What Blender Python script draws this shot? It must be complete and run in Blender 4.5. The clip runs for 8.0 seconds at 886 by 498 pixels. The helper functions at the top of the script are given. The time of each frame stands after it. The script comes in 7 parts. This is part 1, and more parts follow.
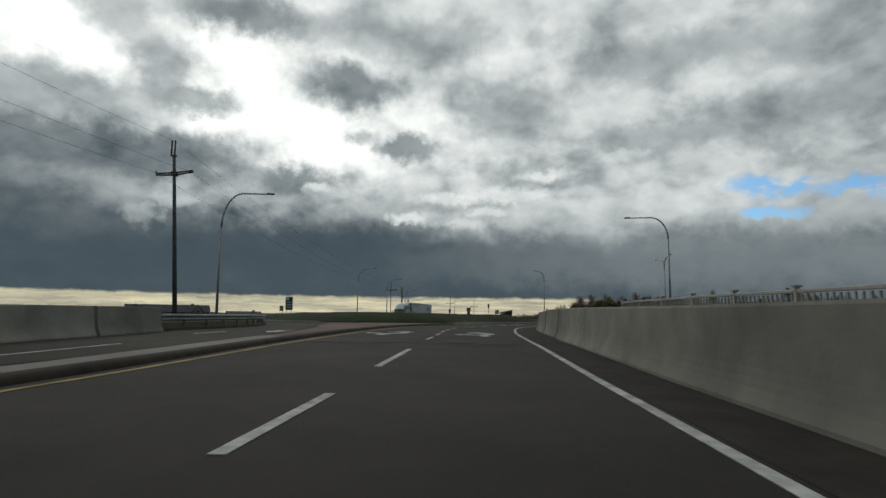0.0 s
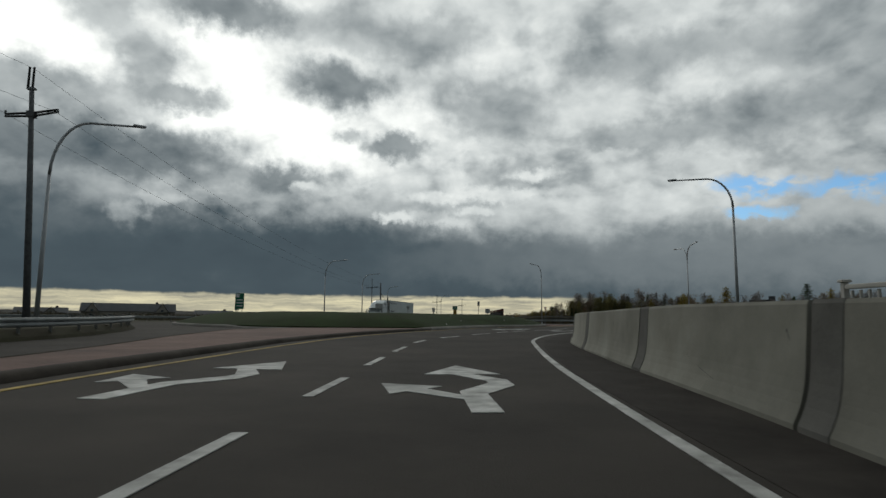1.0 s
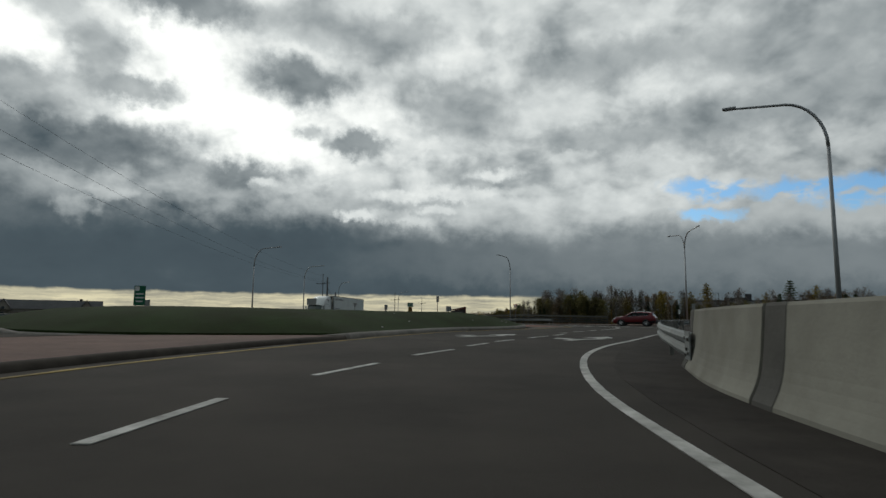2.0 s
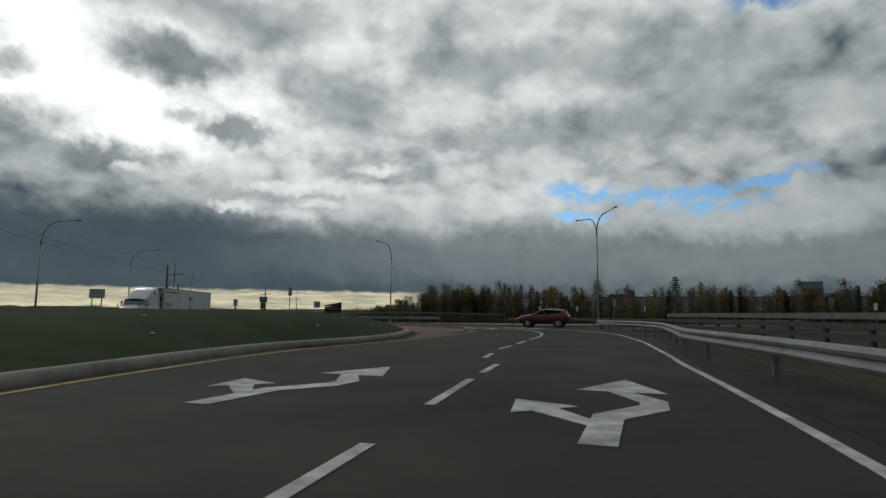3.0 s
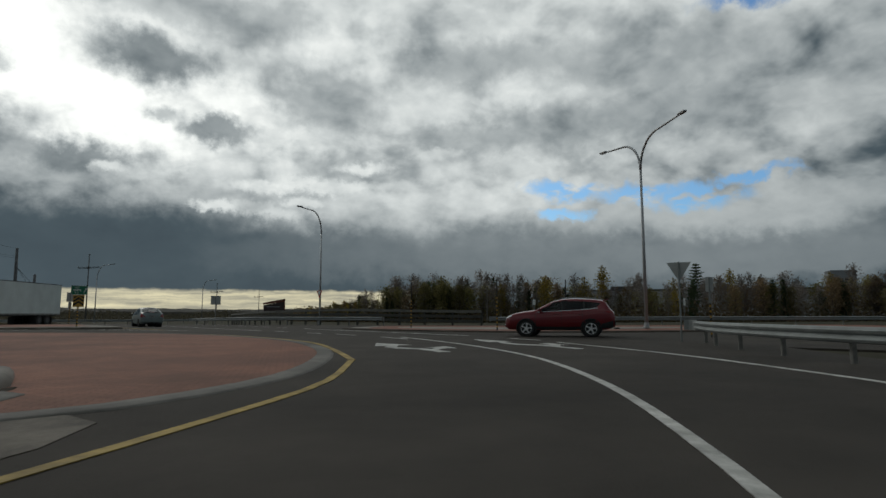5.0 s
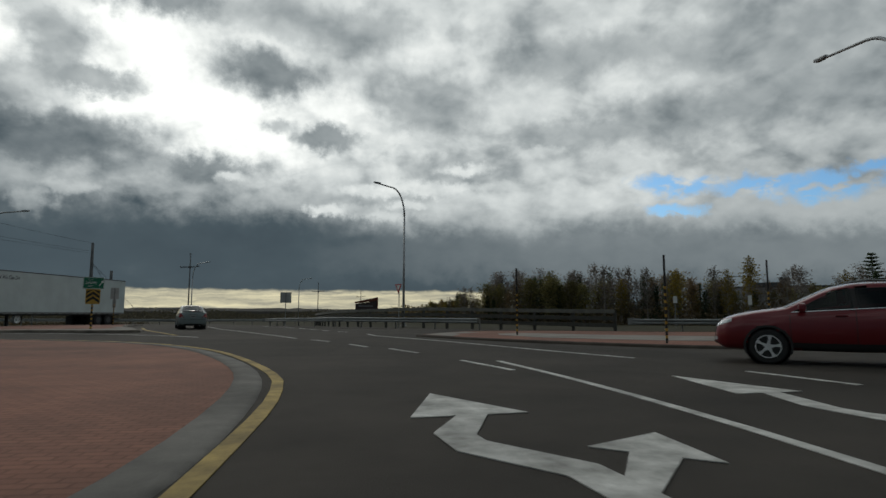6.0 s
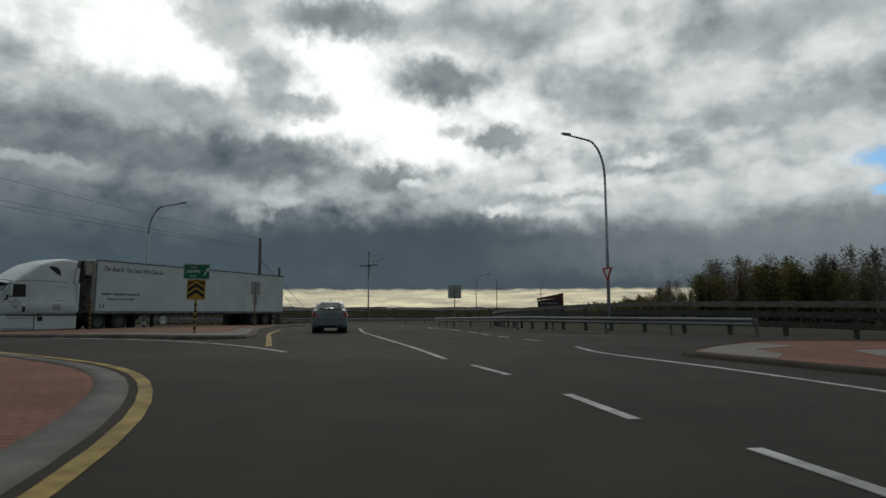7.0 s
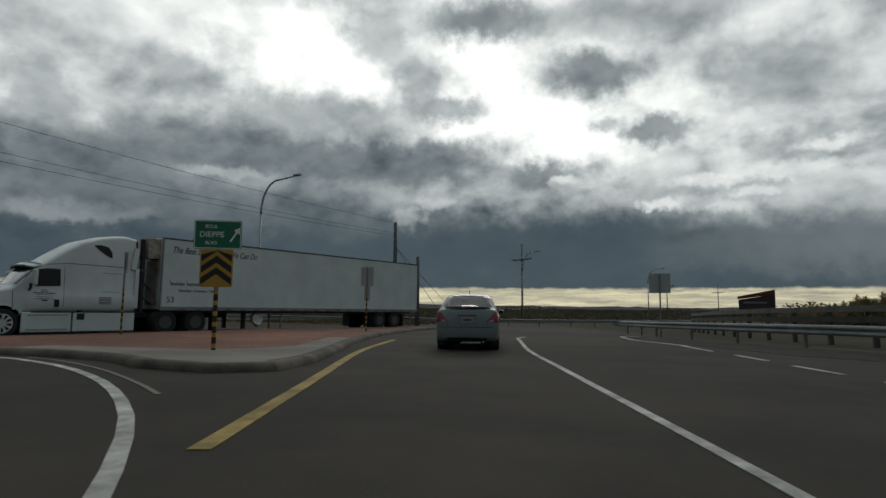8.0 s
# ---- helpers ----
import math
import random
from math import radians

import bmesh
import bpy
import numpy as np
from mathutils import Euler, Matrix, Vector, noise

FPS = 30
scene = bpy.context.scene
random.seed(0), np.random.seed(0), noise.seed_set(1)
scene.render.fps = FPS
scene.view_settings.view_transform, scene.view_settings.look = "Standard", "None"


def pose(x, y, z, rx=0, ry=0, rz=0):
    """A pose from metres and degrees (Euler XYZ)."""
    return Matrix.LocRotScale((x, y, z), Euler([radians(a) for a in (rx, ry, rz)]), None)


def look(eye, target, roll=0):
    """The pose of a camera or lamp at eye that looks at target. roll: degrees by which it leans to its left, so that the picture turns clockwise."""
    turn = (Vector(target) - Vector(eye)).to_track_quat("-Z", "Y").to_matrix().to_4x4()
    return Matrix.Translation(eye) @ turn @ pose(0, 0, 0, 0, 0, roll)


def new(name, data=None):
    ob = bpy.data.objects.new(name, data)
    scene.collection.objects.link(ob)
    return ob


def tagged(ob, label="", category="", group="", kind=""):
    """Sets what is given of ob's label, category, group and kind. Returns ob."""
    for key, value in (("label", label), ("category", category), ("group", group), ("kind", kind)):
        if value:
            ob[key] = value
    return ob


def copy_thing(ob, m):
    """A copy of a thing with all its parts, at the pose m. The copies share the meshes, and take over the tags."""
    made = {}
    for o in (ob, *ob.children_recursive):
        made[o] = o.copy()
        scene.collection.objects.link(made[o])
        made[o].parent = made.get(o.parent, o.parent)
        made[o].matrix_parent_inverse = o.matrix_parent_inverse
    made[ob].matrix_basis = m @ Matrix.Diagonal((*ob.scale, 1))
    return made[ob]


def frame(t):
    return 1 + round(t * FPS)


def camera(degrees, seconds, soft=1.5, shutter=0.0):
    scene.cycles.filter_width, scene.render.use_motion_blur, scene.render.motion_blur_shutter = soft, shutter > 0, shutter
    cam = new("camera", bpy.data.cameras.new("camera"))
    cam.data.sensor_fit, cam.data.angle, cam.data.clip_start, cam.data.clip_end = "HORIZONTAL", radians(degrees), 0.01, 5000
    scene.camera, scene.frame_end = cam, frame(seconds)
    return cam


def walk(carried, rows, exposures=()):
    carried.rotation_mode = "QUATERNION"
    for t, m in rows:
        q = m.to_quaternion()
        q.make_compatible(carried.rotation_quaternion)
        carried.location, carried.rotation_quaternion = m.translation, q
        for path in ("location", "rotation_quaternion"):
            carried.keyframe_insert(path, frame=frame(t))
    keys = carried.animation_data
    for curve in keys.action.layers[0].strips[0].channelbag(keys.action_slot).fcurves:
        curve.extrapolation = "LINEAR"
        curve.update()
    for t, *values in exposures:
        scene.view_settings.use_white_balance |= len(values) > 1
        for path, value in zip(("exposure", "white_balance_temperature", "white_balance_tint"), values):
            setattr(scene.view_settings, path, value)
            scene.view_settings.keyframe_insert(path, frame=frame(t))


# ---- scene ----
cam = camera(74.0, 8.0, shutter=0.07)
PATH = [
    (0, (-0.475, -5.96, 0.217), (-0.589, -3.978, 0.46), 0.6),
    (0.5, (-0.479, 3.176, 0.344), (-0.582, 5.157, 0.596), 0.3),
    (1, (-0.331, 11.376, 0.518), (-0.406, 13.361, 0.758), 0.5),
    (2.5, (1.136, 35.112, 0.653), (1.355, 37.087, 0.888), 0.5),
    (3, (2.778, 42.938, 0.921), (3.226, 44.874, 1.147), 0.5),
    (3.5, (5.014, 49.873, 0.921), (5.612, 51.768, 1.143), -0.2),
    (4, (7.54, 56.033, 0.899), (8.189, 57.911, 1.122), -0.2),
    (5.5, (13.692, 74.716, 0.969), (14.043, 76.673, 1.19), 0.0),
    (6, (14.45, 80.755, 0.971), (14.608, 82.736, 1.192), 0.1),
    (6.5, (14.212, 87.261, 0.999), (14.074, 89.244, 1.215), 0.1),
    (7, (13.12, 93.043, 0.941), (12.684, 94.983, 1.157), -0.1),
    (7.5, (11.01, 99.231, 0.981), (10.284, 101.083, 1.191), 0.0),
    (8, (8.22, 105.271, 1.036), (7.306, 107.037, 1.245), 0.6),
]
walk(cam, [(t, look(eye, target, roll)) for t, eye, target, roll in PATH])
from mathutils.bvhtree import BVHTree

# ---- light: a broken overcast sky with the sun behind it, ahead and to the left ----
SUN_AZ, SUN_EL = -22.0, 24.0
world = bpy.data.worlds.new("world")
scene.world = world
world.use_nodes = True
wt = world.node_tree
wt.nodes.clear()


def wnode(kind, operation="", data_type=""):
    n = wt.nodes.new(kind)
    if operation:
        n.operation = operation
    if data_type:
        n.data_type = data_type
    return n


def wlink(a, b):
    wt.links.new(a, b)


def wset(n, index, v):
    if isinstance(v, bpy.types.NodeSocket):
        wlink(v, n.inputs[index])
    else:
        n.inputs[index].default_value = v


def wmath(op, a, b=0.0, c=0.0):
    n = wnode("ShaderNodeMath", operation=op)
    for i, v in enumerate((a, b, c)):
        wset(n, i, v)
    return n.outputs[0]


def wvec(op, a, b=(0, 0, 0)):
    n = wnode("ShaderNodeVectorMath", operation=op)
    wset(n, 0, a)
    wset(n, 1, b)
    return n.outputs["Value"] if op in ("LENGTH", "DOT_PRODUCT") else n.outputs[0]


def wnoise(vec, scale, detail, rough=0.55, distortion=0.0):
    n = wnode("ShaderNodeTexNoise")
    wlink(vec, n.inputs["Vector"])
    n.inputs["Scale"].default_value, n.inputs["Detail"].default_value = scale, detail
    n.inputs["Roughness"].default_value, n.inputs["Distortion"].default_value = rough, distortion
    return n


def wmix(f, a, b):
    n = wnode("ShaderNodeMix", data_type="FLOAT")
    wset(n, 0, f)
    wset(n, 2, a)
    wset(n, 3, b)
    return n.outputs[0]


def wrange(v, lo, hi, a=0.0, b=1.0):
    n = wnode("ShaderNodeMapRange")
    n.interpolation_type = "SMOOTHSTEP"
    for i, q in enumerate((v, lo, hi, a, b)):
        wset(n, i, q)
    return n.outputs[0]


way = wnode("ShaderNodeTexCoord").outputs["Generated"]
sep = wnode("ShaderNodeSeparateXYZ")
wlink(way, sep.inputs[0])
dx, dy, dz = sep.outputs
azimuth = wmath("DEGREES", wmath("ARCTAN2", dx, dy))
elev = wmath("DEGREES", wmath("ARCSINE", dz))
sky_pos = wnode("ShaderNodeCombineXYZ")
wlink(azimuth, sky_pos.inputs[0])
wlink(elev, sky_pos.inputs[1])
# cloud coordinates: a level deck overhead, so that its features flatten towards the horizon
lift_z = wmath("ADD", wmath("ABSOLUTE", dz), 0.5)
deck = wnode("ShaderNodeCombineXYZ")
wlink(wmath("DIVIDE", dx, lift_z), deck.inputs[0])
wlink(wmath("DIVIDE", dy, lift_z), deck.inputs[1])
big = wnoise(deck.outputs[0], 3.0, 3, 0.5, 0.2)
mid = wnoise(deck.outputs[0], 8.0, 4, 0.5, 0.2)
fine = wnoise(deck.outputs[0], 20.0, 4, 0.5, 0.25)
wisp = wnoise(wvec("MULTIPLY", deck.outputs[0], (1.0, 0.8, 1.0)), 42.0, 3, 0.5, 0.1)
ragged = wnoise(sky_pos.outputs[0], 0.16, 6, 0.6)
ragged2 = wnoise(sky_pos.outputs[0], 0.6, 5, 0.6)
warp = wvec("MULTIPLY", wvec("SUBTRACT", ragged.outputs["Color"], (0.5, 0.5, 0.5)), (8.0, 4.2, 0.0))
warp2 = wvec("MULTIPLY", wvec("SUBTRACT", ragged2.outputs["Color"], (0.5, 0.5, 0.5)), (3.4, 2.4, 0.0))
bent = wvec("ADD", wvec("ADD", sky_pos.outputs[0], warp), warp2)
bent_sep = wnode("ShaderNodeSeparateXYZ")
wlink(bent, bent_sep.inputs[0])
bent_el = bent_sep.outputs[1]

# the deck is thick and dim away from the hidden sun, thinner round it, with a slate bank low down
sun_way = Vector((math.sin(radians(SUN_AZ)) * math.cos(radians(SUN_EL)), math.cos(radians(SUN_AZ)) * math.cos(radians(SUN_EL)), math.sin(radians(SUN_EL))))
towards = wvec("DOT_PRODUCT", way, tuple(sun_way))
thin = wrange(towards, 0.1, 0.92, 0.19, 0.58)
bank = wmath("SUBTRACT", bent_el, wrange(azimuth, 27.0, -26.0, -1.2, 3.0))
base = wmath("MULTIPLY", thin, wrange(bank, 3.5, 13.0, wrange(azimuth, 2.0, 50.0, 0.16, 0.34), 1.0))
base = wmath("ADD", base, wmath("MULTIPLY", wmath("SUBTRACT", big.outputs[0], 0.5), wrange(elev, 3.0, 18.0, 0.05, 0.6)))
base = wmath("ADD", base, wmath("MULTIPLY", wmath("SUBTRACT", mid.outputs[0], 0.5), wrange(elev, 3.0, 16.0, 0.06, 0.95)))
glow = wrange(wvec("LENGTH", wvec("MULTIPLY", wvec("SUBTRACT", bent, (-24.0, 22.0, 0)), (1 / 26.0, 1 / 15.0, 0))), 1.0, 0.0)
base = wmath("ADD", base, wmath("MULTIPLY", glow, 0.26))

# thin bright places and thick dark clouds: azimuth, elevation, half-widths, brightness, weight
THIN = [
    (-38.6, 23.0, 9.5, 4.5, 1.15, 0.95), (-24.6, 22.0, 5.0, 5.5, 1.2, 0.95), (-20.0, 18.2, 8.0, 4.2, 1.2, 0.95),
    (-14.0, 15.6, 5.0, 3.6, 1.1, 0.9), (-7.0, 19.5, 4.5, 4.0, 0.95, 0.85), (-2.5, 17.0, 2.6, 3.6, 0.8, 0.8),
    (1.5, 12.3, 3.6, 0.9, 0.8, 0.8), (9.4, 25.2, 3.0, 2.5, 0.7, 0.7), (-0.8, 24.1, 2.4, 3.5, 0.7, 0.7),
    (-30.6, 9.0, 1.8, 1.2, 0.75, 0.8), (-2.4, 9.8, 5.0, 0.9, 0.62, 0.75),
    (21.0, 14.4, 7.0, 2.2, 0.56, 0.7), (31.0, 8.6, 9.0, 1.6, 0.40, 0.7), (42.0, 9.2, 9.0, 2.2, 0.42, 0.75),
]
THIN_WEST = [
    (-43.6, 23.0, 7.5, 4.0, 1.05, 0.9), (-44.6, 26.0, 7.0, 3.0, 1.05, 0.85), (-62.0, 22.5, 5.0, 3.5, 0.6, 0.6),
    (-55.8, 16.6, 2.0, 3.0, 0.55, 0.7), (-59.0, 8.0, 6.0, 1.0, 0.5, 0.6), (14.5, 20.5, 4.0, 2.6, 0.6, 0.6),
    (27.0, 24.5, 4.5, 2.0, 0.5, 0.5),
]
THICK = [
    (-11.9, 22.3, 4.9, 2.2, 0.21, 0.97), (-6.6, 16.8, 2.8, 1.4, 0.24, 0.95), (-11.6, 17.7, 1.5, 0.9, 0.4, 0.8),
    (-23.3, 27.3, 5.5, 2.0, 0.2, 0.92), (-29.6, 22.4, 3.0, 3.0, 0.3, 0.8), (-27.1, 19.6, 3.6, 1.5, 0.25, 0.85),
    (-38.7, 18.6, 7.5, 2.2, 0.32, 0.85), (3.6, 20.2, 4.6, 3.0, 0.27, 0.75), (-38.0, 14.0, 9.0, 3.0, 0.15, 0.9),
    (-17.4, 13.2, 4.2, 1.8, 0.17, 0.9), (-29.0, 14.6, 6.5, 2.6, 0.16, 0.9), (-12.0, 27.0, 4.0, 2.0, 0.4, 0.7),
    (-4.0, 26.4, 4.5, 2.4, 0.3, 0.75), (6.0, 14.2, 5.0, 1.8, 0.3, 0.7), (-22.0, 6.5, 20.0, 3.0, 0.085, 0.8), (-48.0, 9.0, 16.0, 3.0, 0.14, 0.75),
]
THICK_EAST = [
    (18.3, 24.0, 7.0, 2.2, 0.3, 0.75), (27.0, 17.6, 8.0, 2.6, 0.26, 0.8), (34.0, 22.6, 8.0, 3.0, 0.3, 0.75),
    (16.5, 16.6, 4.5, 1.8, 0.3, 0.7), (39.0, 18.6, 6.0, 2.4, 0.26, 0.8), (52.0, 18.0, 7.0, 3.5, 0.4, 0.7),
    (-49.0, 15.0, 7.0, 3.2, 0.16, 0.85), (-59.0, 12.5, 8.0, 3.0, 0.14, 0.85), (-53.0, 20.5, 4.0, 2.0, 0.3, 0.7),
    (-34.0, 26.0, 2.6, 3.0, 0.28, 0.7), (3.0, 5.5, 9.0, 2.4, 0.13, 0.8), (21.0, 5.8, 15.0, 3.0, 0.18, 0.8), (47.0, 4.6, 13.0, 2.2, 0.22, 0.7),
    (-63.0, 17.0, 2.5, 4.0, 0.25, 0.7),
]


def blob(p, az, el, rx, ry):
    return wrange(wvec("LENGTH", wvec("MULTIPLY", wvec("SUBTRACT", p, (az, el, 0)), (1 / rx, 1 / ry, 0))), 1.4, 0.4)


val = base
for az, el, rx, ry, bright, weight in THIN + THIN_WEST:
    val = wmix(wmath("MULTIPLY", blob(bent, az, el, rx, ry * 0.95), weight), val, bright)
for az, el, rx, ry, bright, weight in THICK + THICK_EAST:
    rx, ry = rx * 1.3, ry * 0.95
    val = wmix(wmath("MULTIPLY", blob(bent, az, el, rx, ry), weight), val, bright)
# heaped edges: noise folded round its middle gives rounded clumps with thin bright rims
heap = wmath("ABSOLUTE", wmath("SUBTRACT", mid.outputs[0], 0.5))
# thin bright flecks along the upper edge of the bank
FLECKS = [
    (-6.9, 9.9, 1.7, 0.5, 0.78, 0.85), (-2.4, 11.8, 3.0, 0.65, 0.8, 0.8), (5.9, 12.3, 3.4, 0.5, 0.7, 0.75),
    (0.9, 10.5, 1.9, 0.45, 0.72, 0.8), (6.7, 14.0, 2.8, 0.6, 0.78, 0.8), (-28.6, 10.4, 2.2, 0.6, 0.6, 0.6), (-15.5, 12.5, 1.6, 0.5, 0.7, 0.8),
    (11.3, 12.4, 2.6, 0.45, 0.56, 0.7), (-1.1, 9.6, 1.5, 0.4, 0.62, 0.75), (14.0, 15.6, 3.0, 0.6, 0.62, 0.7), (-48.0, 12.4, 4.0, 0.5, 0.4, 0.7),
]
fleck_pos = wvec("ADD", sky_pos.outputs[0], wvec("MULTIPLY", warp2, (1.4, 0.8, 0.0)))
for az, el, rx, ry, bright, weight in FLECKS:
    val = wmix(wmath("MULTIPLY", blob(fleck_pos, az, el, rx, ry), weight), val, bright)
texture = wmath("ADD", wmath("MULTIPLY", wmath("SUBTRACT", fine.outputs[0], 0.5), 0.7), wmath("MULTIPLY", wmath("SUBTRACT", mid.outputs[0], 0.5), 0.8))
texture = wmath("ADD", texture, wmath("MULTIPLY", wmath("SUBTRACT", wisp.outputs[0], 0.5), 0.16))
texture = wmath("SUBTRACT", texture, wmath("MULTIPLY", wmath("SUBTRACT", heap, 0.08), 0.9))
val = wmath("MULTIPLY", val, wmath("ADD", 1.0, wmath("MULTIPLY", texture, wrange(elev, 5.0, 15.0, 0.14, 1.0))))
val = wmath("MAXIMUM", val, 0.05)
tone = wnode("ShaderNodeValToRGB")
wlink(wmath("MULTIPLY", val, 0.8), tone.inputs[0])
ramp = tone.color_ramp
ramp.elements[0].position, ramp.elements[0].color = 0.0, (0.032, 0.046, 0.060, 1)
ramp.elements[1].position, ramp.elements[1].color = 1.0, (1.12, 1.15, 1.12, 1)
for at, col in ((0.08, (0.068, 0.094, 0.110)), (0.24, (0.30, 0.335, 0.345)), (0.5, (0.62, 0.66, 0.655)), (0.8, (0.96, 0.99, 0.96))):
    ramp.elements.new(at).color = (*col, 1)

# clear strip under the far edge of the deck, with thin streaks
streak_pos = wvec("MULTIPLY", wvec("ADD", sky_pos.outputs[0], wvec("MULTIPLY", warp2, (1.0, 0.22, 0.0))), (0.09, 1.35, 0))
streak = wnoise(streak_pos, 1.6, 5, 0.6)
edge = wmath("ADD", 2.15, wmath("MULTIPLY", wmath("SUBTRACT", ragged2.outputs[0], 0.5), 0.5))
strip = wmath("MULTIPLY", wrange(elev, wmath("ADD", edge, 0.22), wmath("SUBTRACT", edge, 0.1)), wrange(azimuth, 13.0, 8.0))
strip = wmath("MULTIPLY", strip, wrange(azimuth, -95.0, -80.0))
strip_col = wnode("ShaderNodeValToRGB")
wlink(streak.outputs[0], strip_col.inputs[0])
sr = strip_col.color_ramp
sr.elements[0].position, sr.elements[0].color = 0.34, (0.29, 0.285, 0.235, 1)
sr.elements[1].position, sr.elements[1].color = 0.64, (0.72, 0.665, 0.45, 1)
strip_mix = wnode("ShaderNodeMix", data_type="RGBA")
wset(strip_mix, 0, strip)
wset(strip_mix, 6, tone.outputs[0])
wset(strip_mix, 7, strip_col.outputs[0])

# blue sky through the gaps in the east
BLUE = [(26.6, 12.0, 3.6, 1.0), (25.8, 9.6, 2.2, 0.7), (33.5, 11.4, 4.0, 0.9), (38.0, 10.8, 3.6, 1.3), (42.5, 12.0, 3.5, 0.6), (43.0, 26.5, 3.5, 1.2)]
hole = 0.0
for az, el, rx, ry in BLUE:
    hole = wmath("MAXIMUM", hole, blob(bent, az, el, rx, ry))
hole = wmath("MULTIPLY", hole, wrange(fine.outputs[0], 0.66, 0.50))
nishita = wnode("ShaderNodeTexSky")
nishita.sky_type, nishita.sun_disc = "NISHITA", False
nishita.sun_elevation, nishita.sun_rotation = radians(SUN_EL), radians(SUN_AZ)
blue = wnode("ShaderNodeVectorMath", operation="MULTIPLY")
wlink(nishita.outputs[0], blue.inputs[0])
blue.inputs[1].default_value = (0.062, 0.097, 0.128)
sky_mix = wnode("ShaderNodeMix", data_type="RGBA")
wset(sky_mix, 0, wmath("MULTIPLY", hole, 0.95))
wset(sky_mix, 6, strip_mix.outputs[2])
wset(sky_mix, 7, blue.outputs[0])
background = wnode("ShaderNodeBackground")
wlink(sky_mix.outputs[2], background.inputs[0])
background.inputs[1].default_value = 1.0
wlink(background.outputs[0], wnode("ShaderNodeOutputWorld").inputs[0])

sun = new("sun", bpy.data.lights.new("sun", "SUN"))
sun.data.energy, sun.data.angle, sun.data.color = 0.3, radians(18), (1.0, 0.95, 0.86)
sun.matrix_world = look((0, 0, 30), (-math.sin(radians(SUN_AZ)) * 30, -math.cos(radians(SUN_AZ)) * 30, 30 - 30 * math.tan(radians(SUN_EL))))


# ---- materials ----
def material(name, color, rough=0.7, metal=0.0, vary=0.25, scale=3.0, bump=0.0, bump_scale=40.0, tint=None, spec=0.4, stain=0.0):
    """A procedural surface: base colour varied at two scales, a second tint in patches, and fine relief."""
    m = bpy.data.materials.new(name)
    m.use_nodes = True
    nt = m.node_tree
    b = nt.nodes["Principled BSDF"]
    tc = nt.nodes.new("ShaderNodeTexCoord").outputs["Object"]
    n1, n2 = nt.nodes.new("ShaderNodeTexNoise"), nt.nodes.new("ShaderNodeTexNoise")
    for n, s, d in ((n1, scale, 6), (n2, bump_scale, 4)):
        nt.links.new(tc, n.inputs["Vector"])
        n.inputs["Scale"].default_value, n.inputs["Detail"].default_value, n.inputs["Roughness"].default_value = s, d, 0.62
    r = nt.nodes.new("ShaderNodeValToRGB")
    nt.links.new(n1.outputs[0], r.inputs[0])
    other = tint or color
    r.color_ramp.elements[0].position, r.color_ramp.elements[1].position = 0.3, 0.7
    r.color_ramp.elements[0].color = (*(c * (1 - vary) for c in other), 1)
    r.color_ramp.elements[1].color = (*(min(1, c * (1 + vary)) for c in color), 1)
    g = nt.nodes.new("ShaderNodeMix")
    g.data_type, g.blend_type = "RGBA", "MULTIPLY"
    g.inputs[0].default_value = 0.5 * min(1, vary * 2.5)
    nt.links.new(r.outputs[0], g.inputs[6])
    nt.links.new(n2.outputs[0], g.inputs[7])
    out = g.outputs[2]
    gain = nt.nodes.new("ShaderNodeVectorMath")
    gain.operation = "MULTIPLY"
    k = 1 + 0.5 * min(1, vary * 2.5)
    gain.inputs[1].default_value = (k, k, k)
    nt.links.new(out, gain.inputs[0])
    out = gain.outputs[0]
    if stain:
        n3 = nt.nodes.new("ShaderNodeTexNoise")
        nt.links.new(tc, n3.inputs["Vector"])
        n3.inputs["Scale"].default_value, n3.inputs["Detail"].default_value = scale * 0.23, 5
        s = nt.nodes.new("ShaderNodeMapRange")
        for i, v in enumerate((0.42, 0.66, 1.0, 1.0 - stain)):
            s.inputs[i + 1].default_value = v
        nt.links.new(n3.outputs[0], s.inputs[0])
        mul = nt.nodes.new("ShaderNodeVectorMath")
        mul.operation = "SCALE"
        nt.links.new(out, mul.inputs[0])
        nt.links.new(s.outputs[0], mul.inputs["Scale"])
        out = mul.outputs[0]
    nt.links.new(out, b.inputs["Base Color"])
    b.inputs["Roughness"].default_value, b.inputs["Metallic"].default_value = rough, metal
    b.inputs["Specular IOR Level"].default_value = spec
    if bump:
        bp = nt.nodes.new("ShaderNodeBump")
        bp.inputs["Strength"].default_value, bp.inputs["Distance"].default_value = bump, 0.02
        nt.links.new(n2.outputs[0], bp.inputs["Height"])
        nt.links.new(bp.outputs[0], b.inputs["Normal"])
    return m


